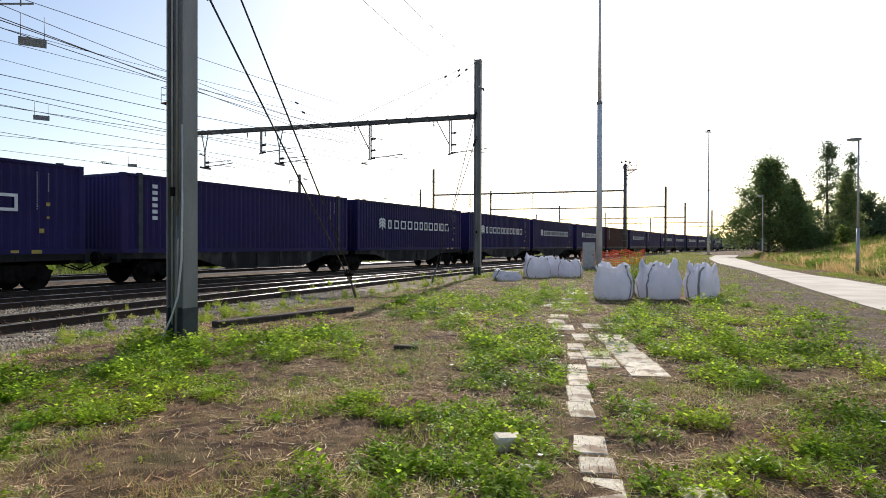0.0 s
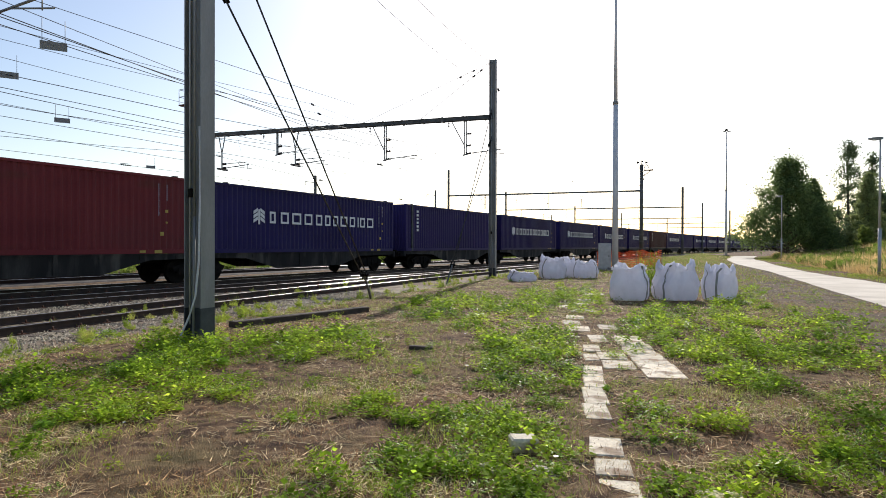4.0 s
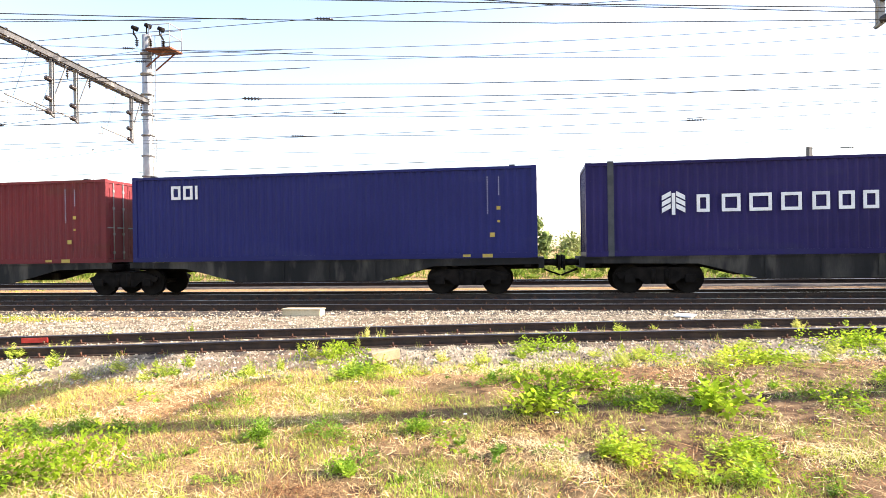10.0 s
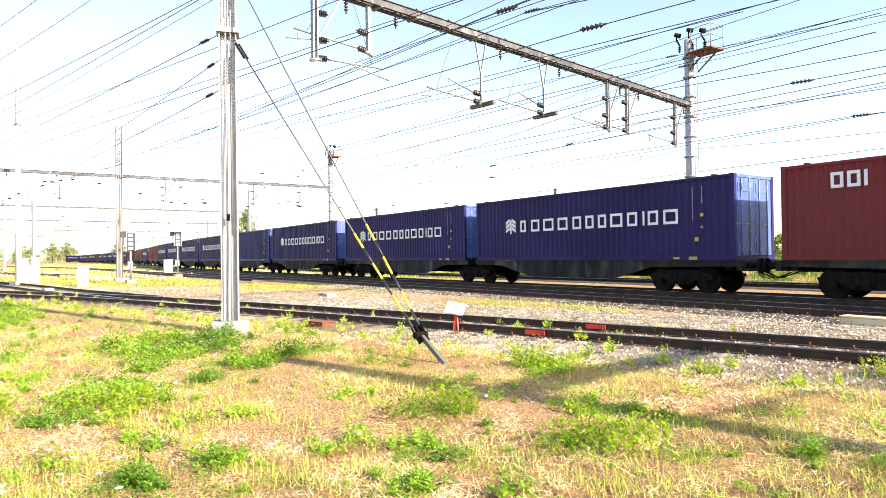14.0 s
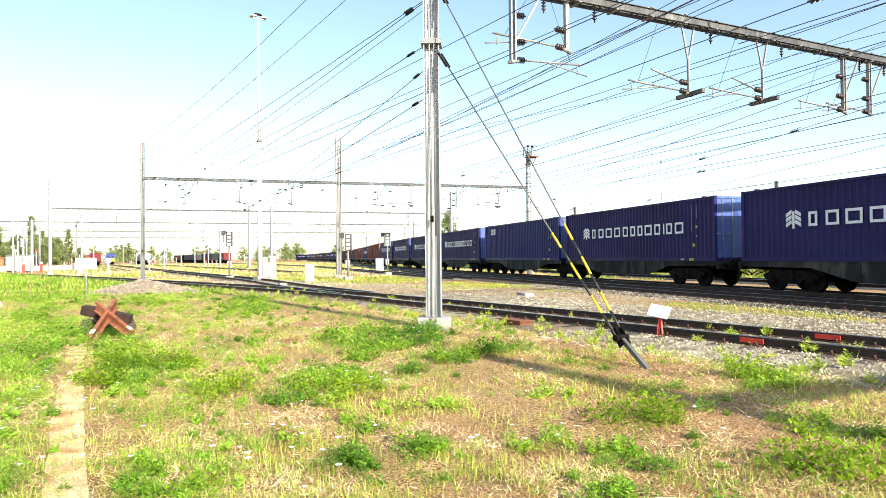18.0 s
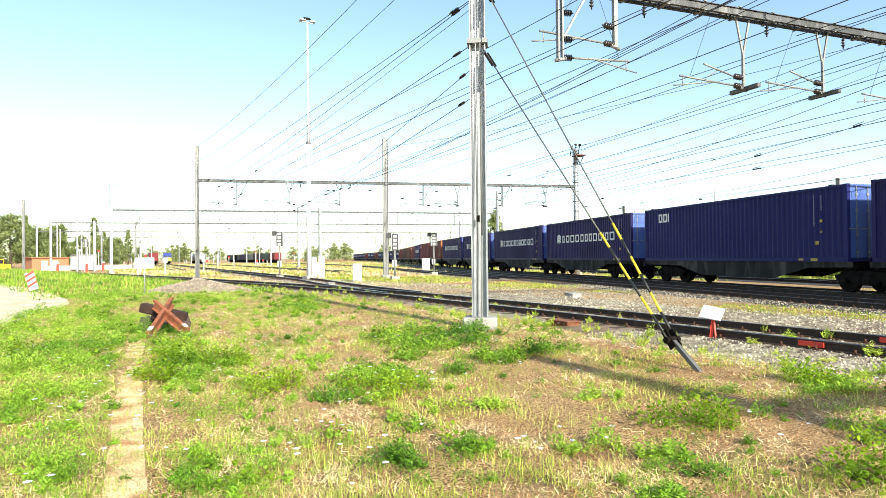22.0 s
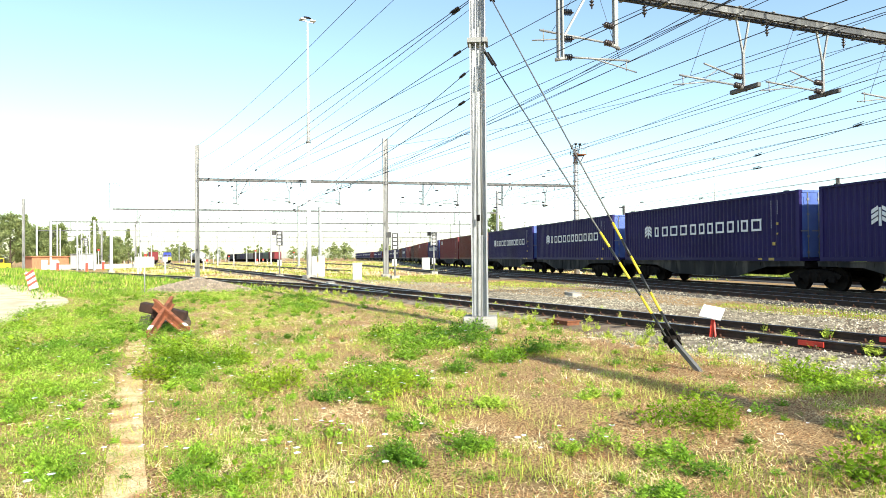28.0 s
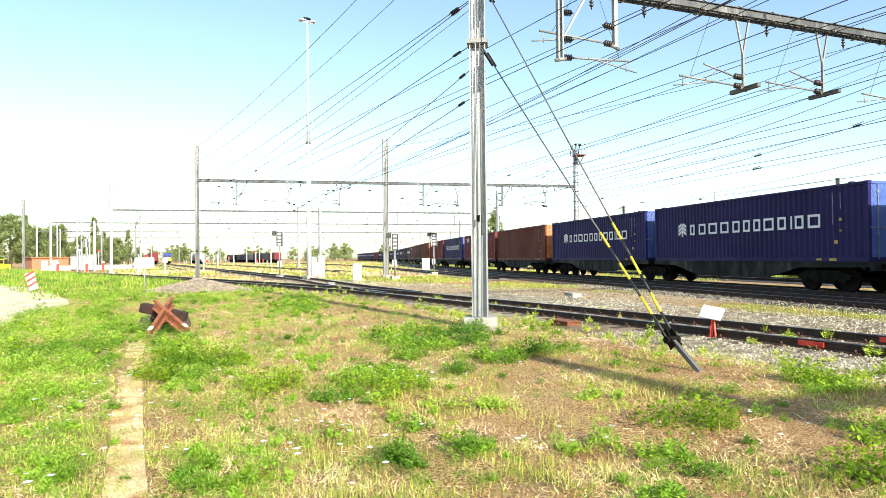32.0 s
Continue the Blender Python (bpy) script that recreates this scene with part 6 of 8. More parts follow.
def feather_weed(rng, stems, leaflets, tall, width):
    """A weed of feathery leaves: rows of small leaflets along bent stems."""
    v = []
    for k in range(stems):
        b = rng.uniform(0, 2 * math.pi)
        lean = rng.uniform(0.15, 1.1)
        h = tall * rng.uniform(0.5, 1.0)
        d = np.array((math.cos(b) * lean, math.sin(b) * lean, 1.0))
        d /= np.linalg.norm(d)
        foot = rng.normal(0, 0.12, 3) * (1, 1, 0)
        side = np.array((-math.sin(b), math.cos(b), 0.0))
        up = np.cross(side, d)
        for j in range(leaflets):
            t = 0.2 + 0.8 * (j + rng.uniform(0, 0.5)) / leaflets
            p = foot + d * h * t - np.array((0, 0, 0.35 * h * lean * t * t))
            q = (1 if j % 2 else -1)
            L = width * (1.15 - 0.7 * t) * rng.uniform(0.7, 1.2)
            out = side * q + d * rng.uniform(0.2, 0.9) + up * rng.uniform(-0.5, 0.5)
            e = d * L * 0.22 + up * L * rng.uniform(-0.2, 0.2)
            v += [p - e, p + e, p + out * L]
    return np.array(v), np.arange(len(v)).reshape(-1, 3)


def on_field(x, y):
    """True on the grass between the siding and the path."""
    px = np.interp(y, [q[1] for q in PATH_NEAR], [q[0] for q in PATH_NEAR])
    return (shoulder(x, y) > np.where(y < -9, 1.5, 2.3)) & (x < px + np.where(y < -6, 0.15, -0.15)) & (np.hypot(x, y) > 1.4)


def field_noise(x, y, sc, seed):
    return np.array([noise.fractal((a * sc, b * sc, seed), 0.9, 2.0, 3) for a, b in zip(x, y)])


def points_round(rng, n, rmin, rmax, power):
    """Plan points that thin out away from the eye, in the half that the walk turns through."""
    u = rng.uniform(0, 1, n)
    r = rmin + (rmax - rmin) * u ** power
    yaw = np.radians(rng.uniform(-50, 190, n))
    return -np.sin(yaw) * r, np.cos(yaw) * r


def rows_for(rng, x, y, size, tall, z=None):
    n = len(x)
    zz = ground_z(x, y) - 0.01 if z is None else z
    return np.stack([x, y, zz, rng.uniform(0, 6.28, n), size, tall], 1)


def on_slabs(x, y, more=0.0):
    d = x - (0.95 + (y - 3.9) * 0.183)
    row = (np.abs(d) < 0.16 + more) & (y > 3) & (y < 13)
    row2 = (np.abs(x - (2.62 + (y - 8.5) * 0.1)) < 0.3 + more * 0.6) & (y > 7.4) & (y < 11.2)
    trail = (np.abs(x - (0.06 + y * 0.25)) < 0.08 + more * 2.4 + 0.06 * np.sin(x * 83 + y * 47) + 0.03 * np.sin(y * 3.7)) & (y < -3) & (y > -13.5)
    block = (np.abs(x - 0.5) < 0.16) & (np.abs(y - 4.7) < 0.36) & (more > 0)
    return (row | row2 | trail | block) & (np.sin(x * 91.7 + y * 57.3) > -0.9)


def blades(shape):
    """Quad blades cut to thin triangles on the two lower edges and the tip."""
    v, f = shape
    q = v[f]
    out = np.stack([q[:, 0] - (q[:, 3] - q[:, 1]) * 0.5, q[:, 0] + (q[:, 3] - q[:, 1]) * 0.5, q[:, 2]], 1)
    return out.reshape(-1, 3), np.arange(len(out) * 3).reshape(-1, 3)


# patches of weed on the field: x, y, half their depth and half their width as seen from the middle of the field
WEEDS_NORTH = ((-3.6, 9.5, 1.1, 0.94), (-2.1, 9.9, 1.5, 0.72), (-3.0, 6.8, 0.8, 0.89), (-4.5, 7.0, 0.6, 0.48), (-3.2, 5.8, 0.5, 0.58), (0.1, 15.5, 4.3, 1.51), (-0.9, 6.2, 0.4, 0.34), (-1.3, 5.5, 0.1, 0.14), (1.0, 9.0, 2.4, 0.7), (-0.2, 5.7, 0.3, 0.55), (-0.4, 4.3, 0.4, 0.46), (0.4, 4.9, 1.1, 0.46), (4.3, 12.2, 4.0, 1.3), (1.75, 5.6, 0.7, 0.28), (2.2, 5.6, 0.2, 0.27), (3.4, 7.3, 0.5, 0.43), (2.2, 4.5, 0.1, 0.13), (3.2, 5.1, 1.1, 0.45), (5.9, 10.3, 0.9, 0.68), (5.5, 8.1, 0.7, 0.43), (3.5, 19.2, 5.4, 0.87), (1.5, 4.1, 0.3, 0.35), (2.2, 18.3, 4.4, 0.65), (4.7, 8.9, 0.9, 0.76))
WEEDS_WEST = ((-5.4, 3.8, 0.4, 0.38), (-7.7, 5.6, 0.3, 0.34), (-5.1, 1.5, 0.2, 0.28), (-3.6, 3.3, 0.2, 0.19), (-4.1, 2.7, 0.1, 0.13), (-4.6, 5.4, 0.3, 0.22), (-5.1, 7.0, 0.5, 0.27), (-6.6, 11.4, 0.8, 0.35), (-3.7, 7.9, 0.8, 0.55), (-2.9, 5.6, 0.2, 0.34), (-3.0, 6.5, 0.35, 0.4), (-5.4, 0.7, 0.1, 0.12), (-8.1, 1.3, 0.6, 0.26), (-6.6, 0.1, 0.1, 0.15), (-6.9, 3.0, 0.2, 0.2), (-4.5, 0.7, 0.1, 0.1), (-5.1, 2.8, 0.1, 0.15), (-6.5, 2.5, 0.1, 0.19), (-3.3, 4.8, 0.1, 0.12), (-3.5, 2.8, 0.1, 0.12), (-5.7, 0.0, 0.1, 0.18), (-6.5, 3.5, 0.2, 0.13), (-3.6, 3.4, 0.4, 0.2), (-4.7, 5.5, 0.3, 0.29))
WEEDS_SOUTHWEST = ((-8.1, -2.9, 0.4, 0.42), (-6.3, -1.7, 0.4, 0.38), (-5.7, -4.3, 0.1, 0.28), (-4.7, -7.0, 0.4, 0.45), (-3.6, -6.0, 0.3, 0.4), (-4.1, -5.0, 0.1, 0.23), (-3.2, -7.3, 0.3, 0.32), (-3.4, -3.8, 0.1, 0.11), (-4.3, -2.6, 0.1, 0.09), (-3.6, -2.2, 0.1, 0.19), (-2.8, -3.9, 0.1, 0.23), (-3.9, -1.6, 0.1, 0.15), (-6.4, -3.6, 0.1, 0.16), (-3.4, -4.5, 0.1, 0.1), (-4.3, -2.3, 0.1, 0.11), (-4.3, -3.1, 0.1, 0.14), (-5.2, -0.8, 0.1, 0.12), (-11.3, -1.5, 0.2, 0.36), (-7.5, -9.4, 1.5, 1.07), (-6.7, -6.7, 0.4, 0.3), (-5.6, -6.4, 0.1, 0.19), (-6.0, -1.0, 0.1, 0.16), (-4.0, -3.4, 0.1, 0.19), (-3.7, -9.4, 0.8, 0.27))
WEEDS_SOUTH = ((-1.6, -15.0, 8.2, 2.54), (-0.7, -5.7, 0.9, 0.79), (-2.9, -9.3, 1.6, 0.74), (-1.6, -4.7, 0.7, 0.5), (-4.4, -6.5, 0.9, 0.49), (-3.2, -7.3, 0.5, 0.28), (-3.7, -7.3, 0.1, 0.18), (-6.6, -8.7, 1.4, 0.44), (-2.7, -4.7, 0.1, 0.22), (-3.3, -3.7, 0.1, 0.13), (-4.5, -4.7, 0.1, 0.23), (-7.7, -6.9, 0.3, 0.46), (-9.8, -19.7, 4.4, 0.78), (-7.3, -35.0, 10.7, 1.91), (-9.2, -24.1, 4.4, 1.72), (-6.4, -38.4, 9.4, 2.42), (-4.2, 5.9, 0.35, 0.3), (7.2, 13.0, 2.0, 0.8), (7.6, 17.0, 2.4, 0.7), (9.4, 22.0, 3.0, 1.0))


BARE_SPOTS = ((-4.5, -32.7, 8.2, 1.5), (-5.3, -10.0, 2.2, 1.3), (-4.9, -3.9, 0.85, 0.68), (-9.1, -22.7, 3.2, 1.2), (-2.3, 4.8, 1.0, 1.1), (-0.6, 11.0, 2.3, 0.8), (2.4, 7.6, 0.8, 0.55), (4.2, 7.2, 0.4, 0.7))


def weed_cover(x, y):
    """How deep inside the weed patches a point lies: 1 in the middle of one, 0 at its rim, -1 outside."""
    best = np.full(len(x), -1.0)
    for px, py, deep, wide in WEEDS_NORTH + WEEDS_WEST + WEEDS_SOUTHWEST + WEEDS_SOUTH:
        r = math.hypot(px, py)
        along = ((x - px) * px + (y - py) * py) / r
        across = ((x - px) * py - (y - py) * px) / r
        best = np.maximum(best, 1 - (along / max(deep, 0.2)) ** 2 - (across / max(wide, 0.16)) ** 2)
    for px, py, deep, wide in BARE_SPOTS:
        r = math.hypot(px, py)
        along = ((x - px) * px + (y - py) * py) / r
        across = ((x - px) * py - (y - py) * px) / r
        best = best - 1.1 * np.clip(1.2 - (along / deep) ** 2 - (across / wide) ** 2, 0, 1)
    return best


def build_plants():
    rng = np.random.default_rng(11)
    weeds = [leaf_clump(rng, 44, 0.5, 0.95, 0.24, 0.6, (0.24, 0.38)), leaf_clump(rng, 40, 0.4, 1.15, 0.23, 0.7, (0.24, 0.38)), leaf_clump(rng, 46, 0.58, 0.8, 0.21, 0.6, (0.22, 0.36)), leaf_clump(rng, 36, 0.42, 0.95, 0.27, 0.6, (0.2, 0.34)), leaf_clump(rng, 44, 0.45, 1.1, 0.2, 0.8, (0.24, 0.38))]
    herbs = [leaf_clump(rng, 84, 0.46, 0.8, 0.17, 0.9, (0.17, 0.28)), leaf_clump(rng, 88, 0.48, 0.7, 0.16, 0.8, (0.18, 0.28)), leaf_clump(rng, 76, 0.38, 1.0, 0.18, 1.0, (0.15, 0.25))]
    ferns = [feather_weed(rng, 11, 9, 1.0, 0.26), feather_weed(rng, 9, 10, 0.85, 0.3), feather_weed(rng, 13, 8, 0.8, 0.22)]
    x, y = points_round(rng, 96000, 3.2, 34, 1.05)
    far = np.hypot(x, y)
    yaw = np.degrees(np.arctan2(-x, y))
    ragged = 0.9 * field_noise(x, y, 1.5, 3.0) + 0.95 * field_noise(x, y, 3.6, 8.0)
    inside = np.minimum(weed_cover(x, y), 0.3) + ragged + rng.uniform(-0.3, 0.3, len(x)) > np.where((far > 11) & (yaw < 130), 0.4, np.where(yaw > 150, 0.14, np.where(yaw < 60, 0.0, 0.04)))
    loose = (ragged > np.where(yaw > 150, 0.1, 0.32)) & (rng.uniform(0, 1, len(x)) < np.where(yaw > 150, 0.4, 0.26))
    clumpy = field_noise(x, y, 5.2, 27.0)
    inside = inside & (clumpy + rng.uniform(-0.3, 0.3, len(x)) > np.where(yaw > 150, -0.02, np.where(yaw < 60, -0.14, -0.12)))
    keep = (inside | loose) & on_field(x, y) & ~on_slabs(x, y, 0.09)
    edge = (~inside)[keep]
    x, y, yaw = x[keep], y[keep], yaw[keep]
    size = rng.uniform(0.14, 0.29, len(x)) * np.clip(np.hypot(x, y) / 7.5, 0.9, np.where(yaw < 60, 1.35, np.where(yaw < 130, 1.1, 1.5))) * np.where(edge, 0.6, 1.0)
    tall = size * rng.uniform(0.6, 1.3, len(x)) * np.where(yaw < 60, 0.75, np.where(yaw < 130, 0.8, 1.0))
    r = rows_for(rng, x, y, size, np.minimum(tall, 0.4))
    # broad-leaved weeds northward, fine-leaved herbs southward
    pick = rng.uniform(0, 1, len(x))
    leafy_share = np.interp(yaw, [20, 60, 100, 150], [0.86, 0.45, 0.06, 0.04])
    kind = np.where(pick < leafy_share, rng.integers(0, 5, len(x)), np.where(pick < leafy_share + (1 - leafy_share) * 0.75, 5 + rng.integers(0, 3, len(x)), 8 + rng.integers(0, 3, len(x))))
    v, f = joined([scatter(weeds[k], r[kind == k]) for k in range(5)])
    tagged(fast_mesh("weeds", v, f, M_WEED), "bright green leafy weeds in patches over the dry field", "weeds", kind="stuff")
    lush = yaw + rng.uniform(-8, 8, len(yaw)) > 150
    fine = [leaf_clump(rng, 130, 0.55, 0.75, 0.13, 1.3, (0.1, 0.17)), leaf_clump(rng, 120, 0.5, 0.85, 0.15, 1.4, (0.09, 0.15)), leaf_clump(rng, 130, 0.6, 0.65, 0.12, 1.1, (0.11, 0.18))]
    v, f = joined([scatter(fine[k], r[(kind == k + 5) & lush]) for k in range(3)])
    tagged(fast_mesh("lush_weeds", v, f, M_LUSH), "lush light green weeds beside the bare trail", "weeds", kind="stuff")
    v, f = joined([scatter(herbs[k], r[(kind == k + 5) & ~lush]) for k in range(3)])
    tagged(fast_mesh("fine_weeds", v, f, M_HERB), "fine-leaved green herbs in bushy clumps on the field", "weeds", kind="stuff")
    r[:, 4] *= 0.9
    r[:, 5] = np.minimum(r[:, 5], 0.2)
    v, f = joined([scatter(ferns[k], r[kind == k + 8]) for k in range(3)])
    tagged(fast_mesh("feathery_weeds", v, f, M_HERB), "feathery bright green weeds among the dry grass", "weeds", kind="stuff")
    # taller single bushes of weed
    spots = np.array([(-7.6, 9.7), (-6.3, 3.7), (-5.3, 2.6), (-4.9, 4.2), (-8.2, -2.9), (-3.1, -10.0), (-4.3, -6.2), (-3.2, -7.1), (-7.5, 8.9), (-6.8, 6.5), (-3.3, -9.2), (-9.3, 4.6), (-9.9, 1.4), (-2.4, -8.6), (-5.6, -3.2), (-5.0, -1.2), (13.5, 47), (12, 46)])
    pcs = []
    for px, py in spots:
        n = 12
        xs, ys = px + rng.normal(0, 0.22, n), py + rng.normal(0, 0.22, n)
        pcs.append(scatter(weeds[rng.integers(0, 5)] if py > 2 else herbs[rng.integers(0, 3)], rows_for(rng, xs, ys, rng.uniform(0.28, 0.45, n), rng.uniform(0.22, 0.45, n))))
    xs, ys = rng.uniform(5.4, 7.2, 16), rng.uniform(19.8, 20.8, 16)
    pcs.append(scatter(herbs[2], rows_for(rng, xs, ys, rng.uniform(0.25, 0.4, 16), rng.uniform(1.0, 1.6, 16))))
    v, f = joined(pcs)
    tagged(fast_mesh("tall_weeds", v, f, M_WEED), "taller clumps of green weed on the field", "weeds", kind="stuff")
    # dry and green grass
    straw = [blade_tuft(rng, 14, 0.6, 0.7, 0.021, 1.3), blade_tuft(rng, 12, 0.65, 0.6, 0.02, 1.7), blade_tuft(rng, 11, 0.5, 0.9, 0.02, 1.0)]
    straw = [blades(q) for q in straw]
    wide = blades(blade_tuft(rng, 9, 0.8, 0.65, 0.04, 1.3))
    litter = [lying_straw(rng, 16, 1.0, 0.5, 0.0165, 0.6), lying_straw(rng, 16, 1.0, 0.42, 0.016, 0.9), lying_straw(rng, 16, 1.0, 0.38, 0.018, 1.1)]
    x, y = points_round(rng, 74000, 3.2, 34, 1.35)
    yaw = np.degrees(np.arctan2(-x, y))
    mottle = field_noise(x, y, 2.4, 17.0) + 0.6 * field_noise(x, y, 0.8, 19.0)
    share = np.interp(yaw, [20, 45, 75, 190], [0.7, 0.7, 0.98, 1.0]) + 0.9 * mottle
    keep = on_field(x, y) & (~on_slabs(x, y) | (rng.uniform(0, 1, len(x)) < 0.4)) & (rng.uniform(0, 1, len(x)) < share)
    x, y, yaw, mottle = x[keep], y[keep], yaw[keep], mottle[keep]
    size = rng.uniform(0.13, 0.26, len(x)) * np.clip(np.hypot(x, y) / 6, 0.85, 2.2)
    r = rows_for(rng, x, y, size, rng.uniform(0.03, 0.09, len(x)))
    brown = rng.uniform(0, 1, len(x)) < np.interp(yaw, [15, 45, 70, 95, 130, 150, 190], [0.72, 0.66, 0.46, 0.56, 0.56, 0.3, 0.2]) - 1.3 * mottle
    kind = rng.integers(0, 2, len(x))
    v, f = joined([scatter(litter[k], r[~brown & (kind == k)]) for k in range(2)])
    tagged(fast_mesh("dry_grass", v, f, M_STRAW), "dry straw-coloured mown grass over the field", "grass", kind="stuff")
    v, f = joined([scatter(litter[2 - k], r[brown & (kind == k)]) for k in range(2)])
    tagged(fast_mesh("dead_grass", v, f, M_DEAD), "dead brown mown grass over the soil", "grass", kind="stuff")
    # long single stalks lying on top, more of them on the dark soil northward
    x, y = points_round(rng, 15000, 3.2, 18, 1.1)
    keep = on_field(x, y) & (rng.uniform(0, 1, len(x)) < np.interp(np.degrees(np.arctan2(-x, y)), [30, 75], [1.0, 0.3]))
    x, y = x[keep], y[keep]
    v, f = scatter(lying_straw(rng, 3, 1.0, 1.0, 0.02, 0.6), rows_for(rng, x, y, rng.uniform(0.1, 0.3, len(x)), rng.uniform(0.04, 0.12, len(x))))
    tagged(fast_mesh("long_straw", v, f, M_STRAW), "long pale stalks lying loose on the mown grass", "grass", kind="stuff")
    # dead stalks still standing, mostly ahead
    x, y = points_round(rng, 22000, 3.2, 30, 1.2)
    yaw = np.degrees(np.arctan2(-x, y))
    keep = on_field(x, y) & ~on_slabs(x, y) & (rng.uniform(0, 1, len(x)) < np.interp(yaw, [-50, 20, 60], [0.8, 0.8, 0.12]))
    x, y = x[keep], y[keep]
    r = rows_for(rng, x, y, rng.uniform(0.12, 0.26, len(x)) * np.clip(np.hypot(x, y) / 6, 0.8, 1.9), rng.uniform(0.03, 0.11, len(x)))
    v, f = scatter(blades(blade_tuft(rng, 9, 0.6, 0.6, 0.013, 1.4)), r)
    tagged(fast_mesh("dead_stalks", v, f, M_DEAD), "short dead brown grass standing on the soil", "grass", kind="stuff")
    x, y = points_round(rng, 60000, 3.2, 34, 1.2)
    patch = field_noise(x, y, 0.7, 21.0) + rng.uniform(-0.2, 0.2, len(x))
    yaw = np.degrees(np.arctan2(-x, y))
    want = np.interp(yaw, [-50, 20, 60, 100, 130, 150, 165, 190], [-0.1, -0.1, -0.12, -0.1, -0.02, -0.08, -0.45, -0.55])
    keep = (patch > want) & on_field(x, y) & ~on_slabs(x, y)
    x, y = x[keep], y[keep]
    size = rng.uniform(0.14, 0.28, len(x)) * np.clip(np.hypot(x, y) / 7, 0.7, 1.6)
    r = rows_for(rng, x, y, size, rng.uniform(0.06, 0.2, len(x)) * np.interp(np.degrees(np.arctan2(-x, y)), [30, 70], [0.8, 1.1]))
    kind = rng.integers(0, 3, len(x))
    v, f = joined([scatter(straw[k], r[kind == k]) for k in range(3)])
    tagged(fast_mesh("green_grass", v, f, M_GRASS), "thin green grass between the weeds", "grass", kind="stuff")
    # the ground under the eye and behind it
    u, a = 0.25 + 13 * rng.uniform(0, 1, 17000) ** 0.95, rng.uniform(0, 2 * math.pi, 17000)
    x, y = u * np.cos(a), u * np.sin(a)
    yaw = np.degrees(np.arctan2(-x, y))
    hole = on_field(x * 1.0, y) | (np.hypot(x, y) <= 1.4)
    keep = hole & ((u < 3.3) | ((yaw < -50) & (yaw > -170)))
    x, y = x[keep], y[keep]
    m = len(x)
    cut = m * 9 // 10
    v, f = scatter(litter[0], rows_for(rng, x[:cut], y[:cut], rng.uniform(0.18, 0.34, cut), rng.uniform(0.03, 0.09, cut)))
    tagged(fast_mesh("near_dry_grass", v, f, M_STRAW), "dry mown grass underfoot", "grass", kind="stuff")
    v, f = scatter(ferns[2], rows_for(rng, x[cut:], y[cut:], rng.uniform(0.12, 0.26, m - cut), rng.uniform(0.06, 0.16, m - cut)))
    tagged(fast_mesh("near_weeds", v, f, M_WEED), "small feathery weeds underfoot", "weeds", kind="stuff")
    # weeds at the edge of the siding and between the tracks
    n = 900
    s = rng.uniform(-40, 45, n)
    off = np.where(rng.uniform(0, 1, n) < 0.75, rng.uniform(1.7, 3.4, n), rng.uniform(-1.2, 1.2, n))
    q = np.array([NEAR_LINE.at(a, b)[:2] for a, b in zip(s, off)])
    r = rows_for(rng, q[:, 0], q[:, 1], rng.uniform(0.12, 0.34, n), rng.uniform(0.1, 0.34, n), np.full(n, -0.09))
    v, f = joined([scatter(ferns[0], r[: n // 2]), scatter(straw[2], r[n // 2:])])
    tagged(fast_mesh("trackside_weeds", v, f, M_GRASS), "thin weeds growing in the ballast", "weeds", kind="stuff")
    # tall grass beyond the train
    n = 3200
    s, off = rng.uniform(-210, 120, n), rng.uniform(-22, -9.6, n)
    q = np.array([TRAIN_LINE.at(a, b)[:2] for a, b in zip(s, off)])
    r = rows_for(rng, q[:, 0], q[:, 1], rng.uniform(0.7, 1.5, n), np.where(off < -13, rng.uniform(1.0, 2.6, n), rng.uniform(0.4, 1.25, n)), np.full(n, -0.15))
    v, f = joined([scatter(ferns[1], r[: n // 4]), scatter(straw[0], r[n // 4:])])
    tagged(fast_mesh("verge_grass", v, f, M_WEEDFAR), "tall green weeds beyond the tracks", "weeds", kind="stuff")
    # dry grass between the tracks, southward
    lines = (NEAR_LINE, MID_LINE, TRAIN_LINE, FAR_LINE, BRANCH_LINE, YARD_LINE)
    yaw, u = np.radians(rng.uniform(92, 168, 34000)), 14 + 266 * rng.uniform(0, 1, 34000) ** 1.7
    x, y = -np.sin(yaw) * u, np.cos(yaw) * u
    gap = np.min([np.abs(x - np.interp(y, L.y, L.x)) for L in lines], axis=0)
    lane = x - np.interp(y, NEAR_LINE.y, NEAR_LINE.x)
    thick = field_noise(x, y, 0.09, 31.0)
    keep = (gap > 2.0) & (lane < -2.2) & (y < -4) & (thick > np.interp(y, [-40, -20], [-0.25, 0.15]))
    x, y, thick = x[keep], y[keep], thick[keep]
    dist = np.hypot(x, y)
    r = rows_for(rng, x, y, rng.uniform(0.3, 0.6, len(x)) * np.clip(dist / 25, 0.9, 6.0), rng.uniform(0.15, 0.42, len(x)) * np.clip(dist / 40, 0.7, 1.8), np.full(len(x), -0.15))
    for name, mat, lab, pick in (("strip_grass", M_STRAW, "dry yellow grass between the tracks", thick < 0.02), ("strip_weeds", M_GRASS, "low green grass between the tracks", thick >= 0.02)):
        v, f = scatter(wide, r[pick])
        tagged(fast_mesh(name, v, f, mat), lab, "grass", kind="stuff")
    # grass along the siding and the path, northward
    yy = rng.uniform(26, 150, 8500)
